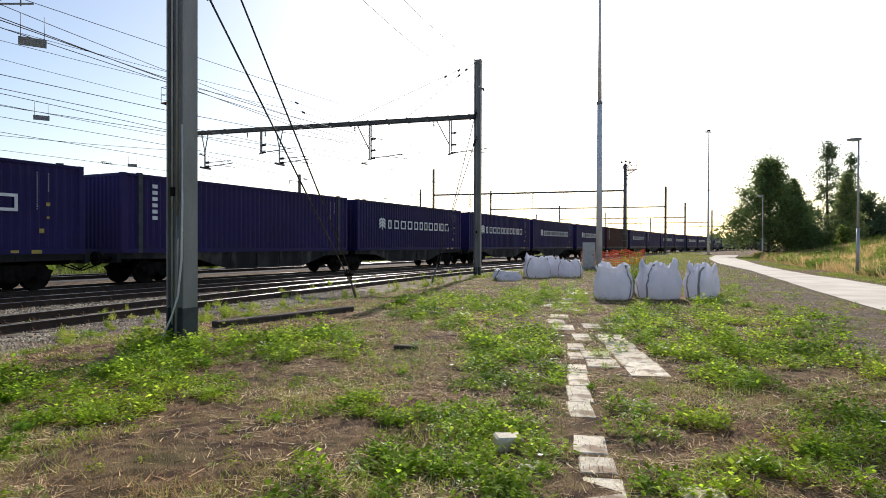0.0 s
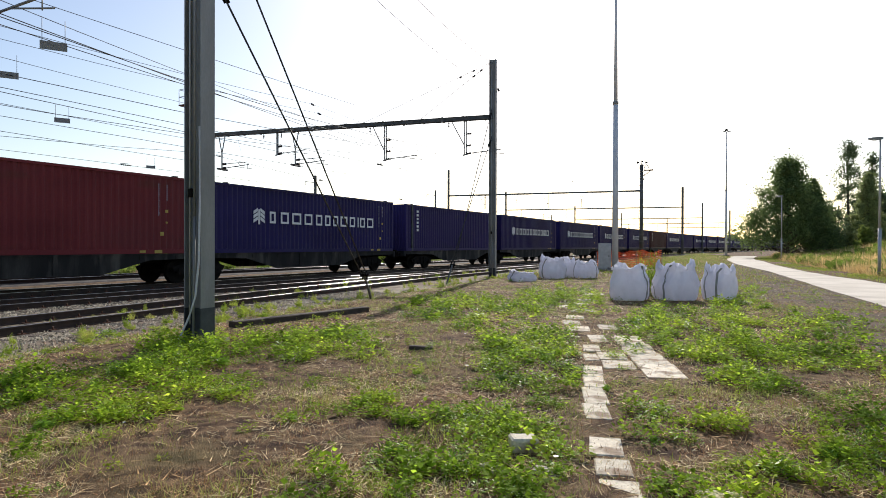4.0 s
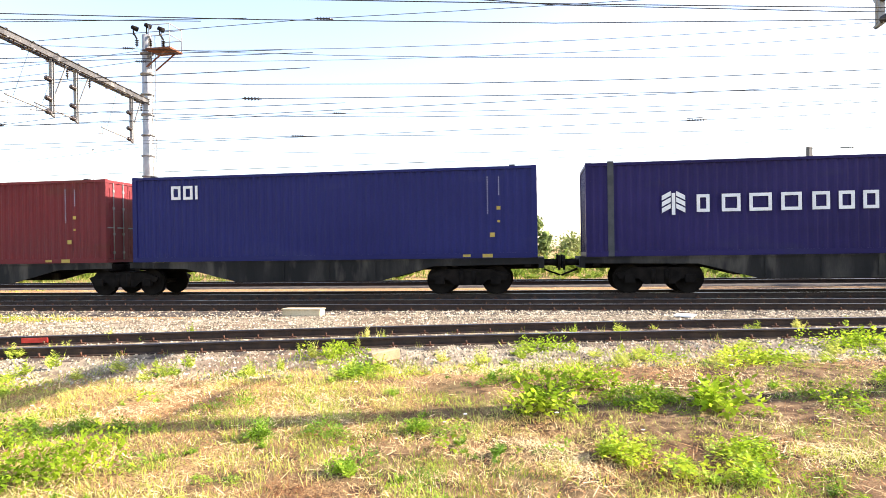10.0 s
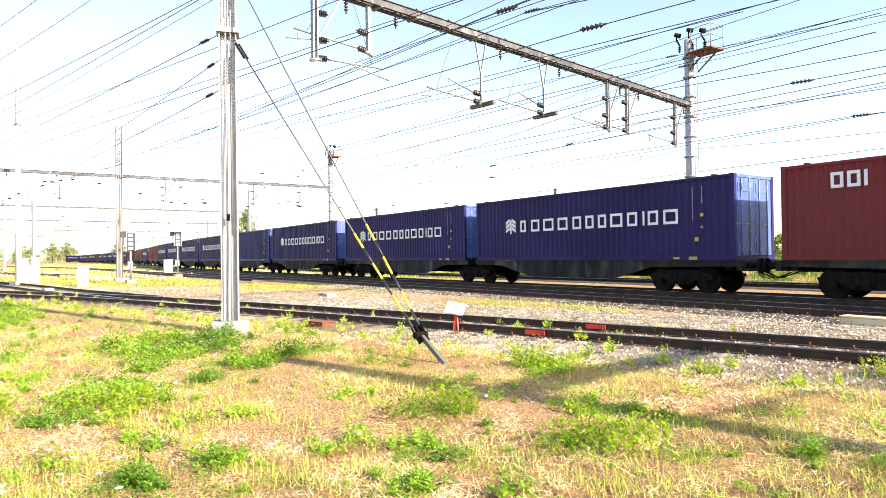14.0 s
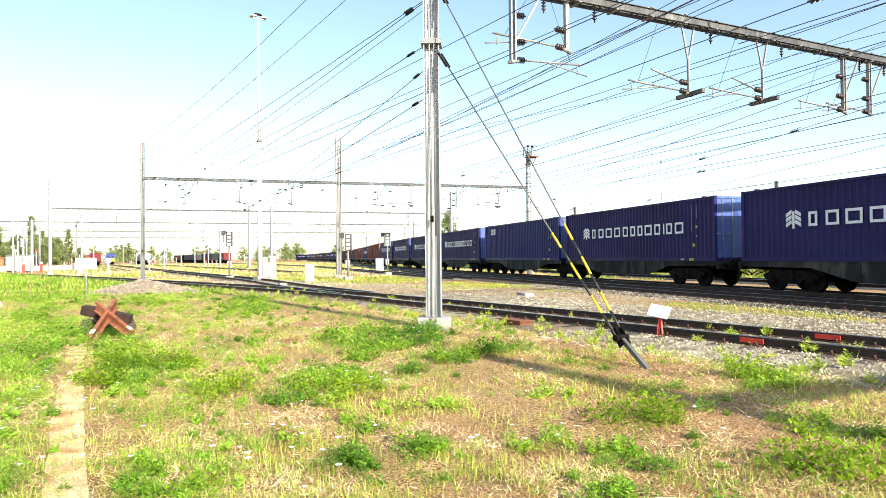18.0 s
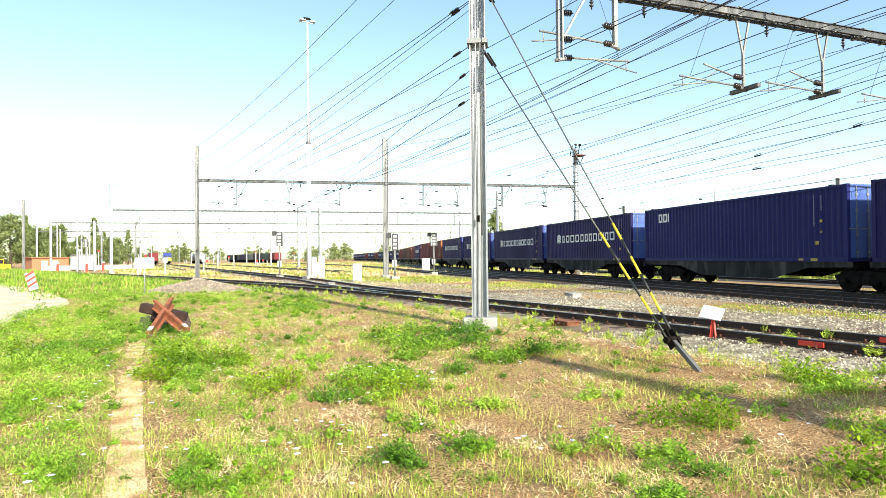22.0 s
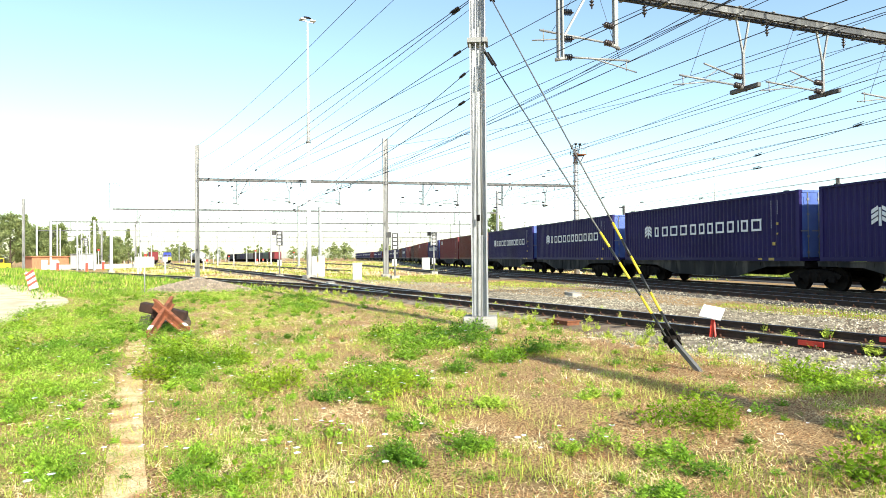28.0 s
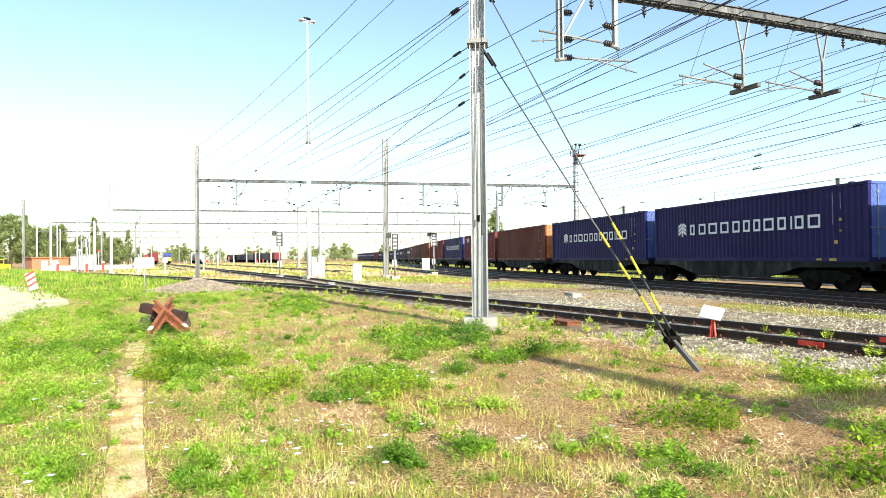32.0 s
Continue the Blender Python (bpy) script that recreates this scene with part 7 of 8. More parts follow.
    xn, xp = np.where(yy < 60, np.interp(yy, NEAR_LINE.y, NEAR_LINE.x), np.interp(yy, MID_LINE.y, MID_LINE.x)) + 2.7, np.interp(yy, [q[1] for q in PATH_NEAR], [q[0] for q in PATH_NEAR]) - 0.6
    xx = xn + (xp - xn) * rng.uniform(0, 1, len(yy))
    far = np.hypot(xx, yy) > 30
    xx, yy = xx[far], yy[far]
    m = len(yy)
    r = rows_for(rng, xx, yy, rng.uniform(0.4, 0.8, m) * np.clip(yy / 40, 1, 2.5), rng.uniform(0.14, 0.4, m), np.full(m, -0.03))
    for name, mat, lab, pick in (("north_field_grass", M_GRASS, "low green grass between the siding and the path", slice(0, m * 2 // 3)), ("north_field_straw", M_STRAW, "low dry grass between the siding and the path", slice(m * 2 // 3, m))):
        v, f = scatter(wide, r[pick])
        tagged(fast_mesh(name, v, f, mat), lab, "grass", kind="stuff")
    # tall grass between the siding and the dirt road, far off
    yy = rng.uniform(-125, -30, 8000)
    xn, xp = np.interp(yy, NEAR_LINE.y, NEAR_LINE.x) + 2.2, np.interp(yy, [q[1] for q in PATH_NEAR], [q[0] for q in PATH_NEAR]) + np.where(yy < -62, 6.0, 0.6)
    xx = xn + (xp - xn) * rng.uniform(0, 1, len(yy))
    m = len(yy)
    r = rows_for(rng, xx, yy, rng.uniform(0.5, 1.0, m), rng.uniform(0.3, 1.0, m) * np.clip(-yy / 60, 0.5, 1.7), np.full(m, -0.05))
    cut = m * 7 // 8
    v, f = scatter(wide, r[:cut])
    tagged(fast_mesh("far_field_weeds", v, f, M_HERB), "tall green grass between the siding and the road", "grass", kind="stuff")
    v, f = scatter(wide, r[cut:])
    tagged(fast_mesh("far_field_straw", v, f, M_TALLSTRAW), "tall dry grass between the siding and the road", "grass", kind="stuff")
    # bank beside the path
    foot = Line([(a + 3.0, b - 1.0) for a, b in PATH_FAR[6:]])
    for name, mat, n, lab, lo, hi, pw in (("bank_dry_grass", M_TALLSTRAW, 10000, "tall dry grass on the bank", -0.5, 26.0, 1.7), ("bank_green_grass", M_WEEDFAR, 2000, "green weeds on the bank", -0.6, 34.0, 1.3), ("path_edge_grass", M_GRASS, 8000, "low green grass between the path and the bank", -2.6, -0.3, 1.0)):
        s, d = rng.uniform(2, foot.s[-1] - foot.s[0] - 2, n), lo + (hi - lo) * rng.uniform(0, 1, n) ** pw
        g = field_noise(s * 0.3, d * 0.3, 0.5, 5.0)
        keep = (g > -0.25) if mat is M_TALLSTRAW else (g < 0.1)
        s, d = s[keep], d[keep]
        q = np.array([foot.at(foot.s[0] + a, b)[:2] for a, b in zip(s, d)])
        fade = np.minimum(1.0, s / (foot.s[-1] - foot.s[0]) * 60 / 14)
        rr = np.clip(d / 20, 0, 1)
        z = fade * 2.9 * rr * rr * (3 - 2 * rr) - 0.1
        m = len(s)
        low = 0.3 if lo < -1 else 1.0
        r = rows_for(rng, q[:, 0], q[:, 1], rng.uniform(0.8, 1.5, m) * (0.5 + 0.5 * low), rng.uniform(0.7, 1.5, m) * low, z)
        v, f = scatter(wide if lo < -1 else (straw[2] if mat is M_TALLSTRAW else ferns[1]), r)
        tagged(fast_mesh(name, v, f, mat), lab, "grass", kind="stuff")
    # ballast stones
    octa = np.array([(1, 0, -0.4), (-1, 0, -0.3), (0, 1, -0.4), (0, -1, -0.3), (0.1, 0, 1.0)])
    of = np.array([(0, 2, 4), (2, 1, 4), (1, 3, 4), (3, 0, 4)])
    pcs = []
    for line, lo, hi, n, s0, s1 in ((NEAR_LINE, 0.85, 3.4, 14000, -8, 24), (NEAR_LINE, -5.2, -0.85, 22000, -16, 22), (NEAR_LINE, -8.5, -0.85, 16000, -46, -12), (NEAR_LINE, -0.6, 0.6, 5000, -34, 20), (MID_LINE, 0.9, 3.2, 6000, -25, 20)):
        s = rng.uniform(s0, s1, n)
        off = rng.uniform(lo, hi, n)
        q = np.array([line.at(a, b)[:2] for a, b in zip(s, off)])
        size = rng.uniform(0.013, 0.032, n) * np.where(s < -14, 1.25, 1.0)
        shape = octa * rng.uniform(0.7, 1.25, octa.shape)
        z = np.where(off > 2.9, ground_z(q[:, 0], q[:, 1]), -0.085)
        r = rows_for(rng, q[:, 0], q[:, 1], size, size * rng.uniform(0.6, 0.95, n), z + size * 0.35)
        pcs.append(scatter((shape, of), r))
    v, f = joined(pcs)
    tagged(fast_mesh("ballast_stones", v, f, M_STONE), "loose grey-brown ballast stones beside the rails", "gravel", kind="stuff")
    # small white and yellow flowers
    x, y = points_round(rng, 2600, 3.4, 15, 0.8)
    yaw = np.degrees(np.arctan2(-x, y))
    keep = on_field(x, y) & (rng.uniform(0, 1, len(x)) < np.interp(yaw, [30, 60, 125, 140, 190], [0.03, 0.12, 0.25, 0.9, 1.0])) & (field_noise(x, y, 0.9, 41.0) > 0.0)
    x, y = x[keep], y[keep]
    n = len(x)
    disc = np.array([(1, 0, 0), (0.3, 0.95, 0.2), (-0.8, 0.6, 0), (-0.8, -0.6, 0.2), (0.3, -0.95, 0)])
    r = rows_for(rng, x, y, rng.uniform(0.012, 0.03, n), np.full(n, 0.012), ground_z(x, y) + rng.uniform(0.08, 0.24, n))
    v, f = scatter((disc, np.array([(0, 1, 2, 3, 4)])), r)
    tagged(fast_mesh("wild_flowers", v, f, M_WHITE), "tiny white wild flowers in the grass", "flowers", kind="stuff")


def tree(label, x, y, height, width, seed, mat, leaf=0.4, clusters=110, per=42, slender=False, z=0.0, category="tree", pointed=False):
    """A tapered trunk with limbs and a crown of many small leaves in clumps."""
    rng = np.random.default_rng(seed)
    c = thing("tree", label, category, at=pose(x, y, z, 0, 0, float(rng.uniform(0, 360))))
    bm = bmesh.new()
    base = height * (0.1 if slender else 0.06)
    r0 = height * 0.018
    rod(bm, (0, 0, -0.3), (0.05 * height * 0.1, 0, height * 0.5), r0, r0 * 0.55, 8)
    rod(bm, (0.005 * height, 0, height * 0.5), (0, 0.01 * height, height * 0.95), r0 * 0.55, r0 * 0.1, 7)
    part("trunk", bm, M_BARK, c)
    v, f = [], []
    bm = bmesh.new()
    leafv, n = [], 0
    # a broad crown is a heap of lobes of many sizes
    lobes = []
    for k in range(44 if pointed else 13):
        t = 0.1 + (0.86 if pointed else 0.78) * (k + rng.uniform(0, 1)) / (44 if pointed else 13)
        a = k * 2.4 + rng.uniform(-0.5, 0.5)
        lr = width * (rng.uniform(0.09, 0.17) if pointed else rng.uniform(0.15, 0.25)) * (1.15 - (0.7 if pointed else 0.55) * t)
        off = max(0.0, width / 2 * (rng.uniform(0.7, 1.2) * (1.02 - t) ** 0.85 if pointed else (1 - t ** 1.5) ** 0.7) - lr * 0.75)
        lobes.append((np.array((off * math.cos(a), off * math.sin(a), base + (height - base) * t - lr * 0.3 * t)), lr))
    for k in range(clusters):
        t = rng.uniform(0, 1) ** (1.15 if slender else 1.0)
        zc = base + (height - base) * t
        prof = (1 - t ** 1.35) ** 0.8 * (0.85 + 0.15 * min(1, t * 6)) if not slender else (1 - t) ** 0.75 * (0.45 + 0.55 * min(1, t * 4)) * (0.8 + 0.35 * math.sin(t * 22))
        a = rng.uniform(0, 2 * math.pi)
        bulge = 1 + 0.55 * noise.noise((math.cos(a) * 1.7, math.sin(a) * 1.7, t * 4 + seed))
        rad = width / 2 * prof * bulge * math.sqrt(rng.uniform(0.15, 1))
        pc = np.array((rad * math.cos(a), rad * math.sin(a), zc))
        if not slender:
            mid, lr = lobes[k % len(lobes)]
            d = rng.normal(0, 1, 3)
            d /= np.linalg.norm(d)
            pc = mid + d * lr * rng.uniform(0.35, 1.0) * (1, 1, 0.9)
            pc[2] = max(pc[2], 0.3)
            rad, zc = float(np.hypot(pc[0], pc[1])), float(pc[2])
        if k % 5 == 0:
            rod(bm, (0, 0, max(base * 0.8, zc - rad * 0.6)), tuple(pc), r0 * 0.28, r0 * 0.06, 5, False)
        cs = width * (0.075 if not slender else 0.09) * rng.uniform(0.7, 1.4)
        p = pc + rng.normal(0, 1, (per, 3)) * (cs * 0.6, cs * 0.6, cs * 0.45)
        d = rng.normal(0, 1, (per, 3))
        d[:, 2] -= 0.3
        d /= np.linalg.norm(d, axis=1)[:, None]
        s = np.cross(d, rng.normal(0, 1, (per, 3)))
        s /= np.linalg.norm(s, axis=1)[:, None]
        L = leaf * rng.uniform(0.5, 1.2, (per, 1))
        leafv.append(np.stack([p - d * L * 0.5, p + s * L * 0.3, p + d * L * 0.5, p - s * L * 0.3], 1).reshape(-1, 3))
    tagged(part("limb_work", bm, M_BARK, c, "thin brown branches inside the crown"), kind="stuff")
    lv = np.concatenate(leafv)
    fast_mesh("crown", lv, np.arange(len(lv)).reshape(-1, 4), mat).parent = c
    return c


M_WEEDFAR = leafy("tall_weed_leaves", [(0.14, 0.22, 0.03), (0.2, 0.28, 0.05), (0.26, 0.31, 0.07)], 0.3, 0.5)
M_LEAFYARD = leafy("sunlit_tree_leaves", [(0.2, 0.25, 0.09), (0.28, 0.33, 0.13), (0.36, 0.40, 0.18)], 0.3, 0.5)
M_LEAFDARK = leafy("dark_tree_leaves", [(0.12, 0.165, 0.09), (0.165, 0.215, 0.105), (0.2, 0.245, 0.12)], 0.35, 0.5)
M_LEAFLIGHT = leafy("light_tree_leaves", [(0.15, 0.2, 0.04), (0.2, 0.26, 0.06), (0.24, 0.29, 0.08)], 0.3, 0.5)
build_plants()


def build_verge():
    """Loose stones, dead grass and a few weeds over the verge of the path."""
    rng = np.random.default_rng(23)
    n = 10000
    y = 5 + 50 * rng.uniform(0, 1, n) ** 1.3
    px = np.interp(y, [q[1] for q in PATH_NEAR], [q[0] for q in PATH_NEAR])
    off = rng.uniform(0.05, 3.3, n)
    x = px - off
    z = np.full(n, 0.012)
    v = np.array([(1, 0, 0), (-0.1, 0.9, 0), (-0.9, 0.1, 0), (0.1, -1, 0), (0.2, 0.1, 0.8)])
    f = np.array([(0, 1, 4), (1, 2, 4), (2, 3, 4), (3, 0, 4)])
    size = rng.uniform(0.008, 0.032, n) * np.clip(y / 12, 0.9, 1.8)
    v2, f2 = scatter((v, f), np.stack([x, y, z, rng.uniform(0, 6.28, n), size, size * rng.uniform(0.4, 0.9, n)], 1))
    tagged(fast_mesh("verge_gravel", v2, f2, M_VERGESTONE), "loose brownish gravel along the concrete path", "gravel", kind="stuff")
    patch = field_noise(x, y, 0.8, 33.0) + 0.3 * rng.uniform(-1, 1, n)
    keep = patch > 0.25 - 0.12 * off
    r = rows_for(rng, x[keep], y[keep], rng.uniform(0.14, 0.3, keep.sum()) * np.clip(y[keep] / 9, 0.9, 2), rng.uniform(0.03, 0.12, keep.sum()), z[keep])
    tuft = blades(blade_tuft(rng, 11, 0.6, 0.6, 0.014, 1.4))
    half = rng.uniform(0, 1, len(r)) < 0.55
    for name, label, mat, pick in (("verge_dead_grass", "dead brown grass on the gravel verge", M_DEAD, half), ("verge_grass", "thin dry green grass on the gravel verge", M_GRASS, ~half)):
        v2, f2 = scatter(tuft, r[pick])
        tagged(fast_mesh(name, v2, f2, mat), label, "grass", kind="stuff")


build_verge()


def build_trees():
    tree("broad dark green tree with a ragged pointed crown beside the path", 43.8, 85.5, 13.4, 13.0, 1, M_LEAF, 0.3, 620, 58, pointed=True)
    tree("young green tree leaning on its neighbour beside the path", 47.5, 86.5, 10.8, 7.0, 15, M_LEAF, 0.3, 300, 56, pointed=True)
    tree("tall slender dark tree behind the bank", 60.5, 100, 17.0, 8, 2, M_LEAFDARK, 0.32, 150, 50, True, 0.8)
    tree("tall slender dark tree beside its like", 68, 106, 16, 7, 12, M_LEAFDARK, 0.32, 130, 50, True, 0.8)
    tree("tall dark tree on the bank", 80, 108, 18, 9, 3, M_LEAFDARK, 0.46, 150, 44, True, 0.3)
    tree("light green tree on the bank", 54, 85, 11.0, 5.4, 4, M_LEAFYARD, 0.28, 300, 60, False, 0.4, pointed=True)
    tree("dense dark tree behind the bank", 51, 92, 8.6, 10, 5, M_LEAFDARK, 0.5, 260, 48)
    tree("dense dark tree behind the bank", 62, 95, 9.5, 11, 6, M_LEAFDARK, 0.5, 260, 48, False, 0.8)
    tree("green tree at the crest of the bank", 69, 90, 11.5, 10, 7, M_LEAFDARK, 0.5, 220, 46, False, 1.5)
    tree("green tree at the crest of the bank", 80, 96, 13, 12, 8, M_LEAF, 0.5, 180, 46, False, 2)
    tree("small green bush at the foot of the bank", 51, 81, 4.2, 3.4, 9, M_LEAFLIGHT, 0.32, 60, 40, False, 0.2, "bush")
    # beyond the train
    tree("green tree standing beyond the freight train", -84, -86, 10.5, 6, 21, M_LEAFYARD, 0.36, 150, 46, pointed=True)
    tree("bushy tree beyond the tracks", -52.6, 25.4, 5.0, 3.8, 22, M_LEAF, 0.4, 70, 36)
    tree("low bush beyond the tracks", -48.5, 27.6, 2.7, 5.5, 23, M_LEAFYARD, 0.3, 70, 36, False, 0, "bush")
    tree("low bush beyond the tracks", -48, 8, 2.4, 4.0, 24, M_LEAFLIGHT, 0.3, 40, 36, False, 0, "bush")
    tree("low bush beyond the tracks", -58, -14, 2.8, 4.5, 25, M_LEAF, 0.3, 40, 36, False, 0, "bush")
    b1 = tree("leafy bush in the hedge beyond the tracks", -47, 0, 3.0, 5.0, 26, M_LEAFLIGHT, 0.3, 52, 30, False, -0.2, "bush")
    rng = random.Random(3)
    for i in range(26):
        x, y, _ = TRAIN_LINE.at(-150 + i * 9.5 + rng.uniform(-2, 2), rng.uniform(-27, -20))
        copy_thing(b1, pose(x, y, -0.2, 0, 0, rng.uniform(0, 360)) @ Matrix.Scale(rng.uniform(0.5, 1.15), 4))
    # trees behind the yard, southward
    t1 = tree("leafy tree at the edge of the rail yard", -6, -176, 14, 10, 31, M_LEAFYARD, 0.5, 190, 44)
    t2 = tree("light green tree at the edge of the rail yard", -22, -196, 12, 9, 32, M_LEAFYARD, 0.5, 170, 44)
    t3 = tree("slender poplar at the edge of the rail yard", -14, -205, 17, 6, 33, M_LEAFYARD, 0.5, 150, 44, pointed=True)
    rng = random.Random(6)
    for i, (x, y, s) in enumerate(((-15, -159, 0.9), (-20.4, -169, 0.85), (-21, -190, 0.8), (-24, -163, 0.75), (-30, -172, 0.7), (-34, -177, 0.75), (-38.5, -181, 0.6), (-42, -190, 0.7), (-46, -195, 0.62), (-26, -185, 0.8), (4, -168, 0.9), (12, -160, 1.1), (-2, -150, 0.75), (-30, -215, 0.9), (-40, -262, 0.9), (-47, -238, 0.8), (-58, -300, 1.0), (-66, -322, 0.9), (-80, -350, 0.7), (-95, -380, 0.8), (8, -190, 1.2), (20, -150, 1.2), (-36, -180, 0.55))):
        copy_thing((t1, t2, t3)[i % 3], pose(x, y, 0, 0, 0, rng.uniform(0, 360)) @ Matrix.Scale(s, 4))
    f1 = tree("distant tree on the horizon", 175, 345, 13, 14, 41, M_LEAFYARD, 1.4, 44, 18)
    for i in range(110):
        a = math.radians(rng.uniform(18, 34)) if i < 22 else math.radians(rng.uniform(-172, -100))
        d = rng.uniform(420, 640)
        copy_thing(f1, pose(d * math.sin(a), d * math.cos(a), 0, 0, 0, rng.uniform(0, 360)) @ Matrix.Scale(rng.uniform(0.6, 1.1), 4))


# ---- yard: signals, cabinets, standing stock, buildings ----
def signal(label, x, y, top, turn):
    c = thing("railway_signal", label, "railway signal", "signals in the yard", at=pose(x, y, -0.12, 0, 0, turn))
    bm = bmesh.new()
    rod(bm, (0, 0, 0), (0, 0, top - 0.9), 0.07, n=8)
    part("post", bm, M_GALVDARK, c)
    bm = bmesh.new()
    box(bm, -0.28, 0.28, -0.12, 0.1, top - 1.25, top)
    part("lamp_case", bm, M_BLACK, c, bevel=0.03)
    for k in range(4):
        bm = bmesh.new()
        z = top - 0.2 - k * 0.3
        box(bm, -0.17, 0.13, -0.15, -0.121, z - 0.1, z + 0.1)
        part("lamp_back", bm, M_PALE, c, "pale square lamp back", bevel=0.01)
    bm = bmesh.new()
    for a0, a1, z0, z1 in ((-0.3, -0.26, top - 1.27, top + 0.02), (0.26, 0.3, top - 1.27, top + 0.02), (-0.26, 0.26, top - 0.02, top + 0.02)):
        box(bm, a0, a1, -0.135, 0.11, z0, z1)
    part("rim", bm, M_GALV, c, "pale metal rim")
    for k in range(3):
        bm = bmesh.new()
        z = top - 0.22 - k * 0.38
        rod(bm, (0, 0.1, z), (0, 0.34, z + 0.02), 0.13, 0.14, 10)
        part("hood", bm, M_BLACK, c)
    bm = bmesh.new()
    box(bm, -0.62, -0.3, -0.05, 0.1, top - 0.35, top + 0.05)
    bar(bm, (-0.45, 0, top - 0.9), (-0.45, 0, top - 0.3), 0.05, 0.05)
    part("side_lamp", bm, M_BLACK, c)
    bm = bmesh.new()
    box(bm, -0.3, 0.3, -0.3, 0.3, -0.1, 0.25)
    part("foundation", bm, M_CONCRETE, c)
    bm = bmesh.new()
    box(bm, -0.16, 0.16, 0.07, 0.1, 1.0, 1.5)
    part("number_plate", bm, M_WHITE, c)
    return c


def yard_cabinet(label, x, y, w, d, h, turn):
    c = thing("relay_cabinet", label, "cabinet", "pale cabinets in the yard", at=pose(x, y, -0.12, 0, 0, turn))
    bm = bmesh.new()
    box(bm, -w / 2, w / 2, -d / 2, d / 2, 0.12, h)
    part("body", bm, M_PALE, c, bevel=0.02)
    bm = bmesh.new()
    box(bm, -w / 2 - 0.04, w / 2 + 0.04, -d / 2 - 0.04, d / 2 + 0.04, h, h + 0.06)
    part("roof", bm, M_GALV, c)
    bm = bmesh.new()
    box(bm, -w / 2 + 0.05, w / 2 - 0.05, d / 2 + 0.001, d / 2 + 0.02, 0.2, h - 0.08)
    part("door", bm, M_PALE, c)
    bm = bmesh.new()
    box(bm, -w / 2 - 0.05, w / 2 + 0.05, -d / 2 - 0.05, d / 2 + 0.05, -0.1, 0.12)
    part("plinth", bm, M_CONCRETE, c)
    return c


def locomotive(label, line, s):
    x, y, h = line.at(s)
    c = thing("locomotive", label, "locomotive", at=pose(x, y, RAIL_TOP, 0, 0, -math.degrees(h)))
    bm = bmesh.new()
    box(bm, -1.35, 1.35, -10, 9.2, 1.2, 3.6)
    part("body", bm, M_LOCOBLUE, c, bevel=0.2)
    bm = bmesh.new()
    extrude_profile(bm, [(9.15, 1.1), (10.1, 1.1), (10.1, 2.3), (9.15, 2.3)], -1.32, 1.32, "x")
    part("front", bm, M_YELLOW, c)
    bm = bmesh.new()
    extrude_profile(bm, [(9.15, 2.3), (10.1, 2.3), (9.6, 3.2), (9.15, 3.55)], -1.32, 1.32, "x")
    part("upper_front", bm, M_LOCOBLUE, c)
    for q in (-0.62, 0.62):
        bm = bmesh.new()
        v = [bm.verts.new(p) for p in ((q - 0.5, 10.06, 2.45), (q + 0.5, 10.06, 2.45), (q + 0.5, 9.66, 3.15), (q - 0.5, 9.66, 3.15))]
        bm.faces.new(v)
        part("windscreen", bm, M_BLACK, c)
        bm = bmesh.new()
        rod(bm, (q * 1.4, 10.1, 1.5), (q * 1.4, 10.16, 1.5), 0.12, n=10)
        part("headlamp", bm, M_WHITE, c)
        bm = bmesh.new()
        rod(bm, (q * 1.4, 10.1, 1.0), (q * 1.4, 10.6, 1.0), 0.22, n=10)
        part("buffer", bm, M_BLACK, c)
    bm = bmesh.new()
    box(bm, -1.3, 1.3, -10, 10.1, 0.75, 1.2)
    part("underframe", bm, M_BOGIE, c)
    for yy in (-6.5, 6.5):
        bm = bmesh.new()
        box(bm, -1.15, 1.15, yy - 1.8, yy + 1.8, 0.3, 0.8)
        for q in (-1.2, 0, 1.2):
            rod(bm, (-0.85, yy + q, 0.5), (0.85, yy + q, 0.5), 0.5, n=14)
        part("bogie", bm, M_BOGIE, c)
    bm = bmesh.new()
    box(bm, -1.25, 1.25, -9.6, 8.9, 3.6, 3.95)
    part("roof", bm, M_LOCOBLUE, c, bevel=0.12)
    return c


def tank_wagon(label, line, s, mat):
    x, y, h = line.at(s)
    c = thing("tank_wagon", label, "tank wagon", "standing tank wagons", at=pose(x, y, RAIL_TOP, 0, 0, -math.degrees(h)))
    bm = bmesh.new()
    rod(bm, (0, -6.6, 2.5), (0, 6.6, 2.5), 1.42, n=20)
    rod(bm, (0, 6.6, 2.5), (0, 6.95, 2.5), 1.42, 0.8, 20)
    rod(bm, (0, -6.95, 2.5), (0, -6.6, 2.5), 0.8, 1.42, 20)
    part("tank", bm, mat, c)
    bm = bmesh.new()
    box(bm, -1.2, 1.2, -7.4, 7.4, 0.85, 1.1)
    part("underframe", bm, M_BOGIE, c)
    for yy in (-5, 5):
        bm = bmesh.new()
        for q in (-0.9, 0.9):
            rod(bm, (-0.8, yy + q, 0.46), (0.8, yy + q, 0.46), 0.46, n=14)
        box(bm, -1.1, 1.1, yy - 1.2, yy + 1.2, 0.5, 0.85)
        part("bogie", bm, M_BOGIE, c)
    bm = bmesh.new()
    rod(bm, (0, 0, 3.85), (0, 0, 4.1), 0.4, n=12)
    part("dome", bm, mat, c)
    return c


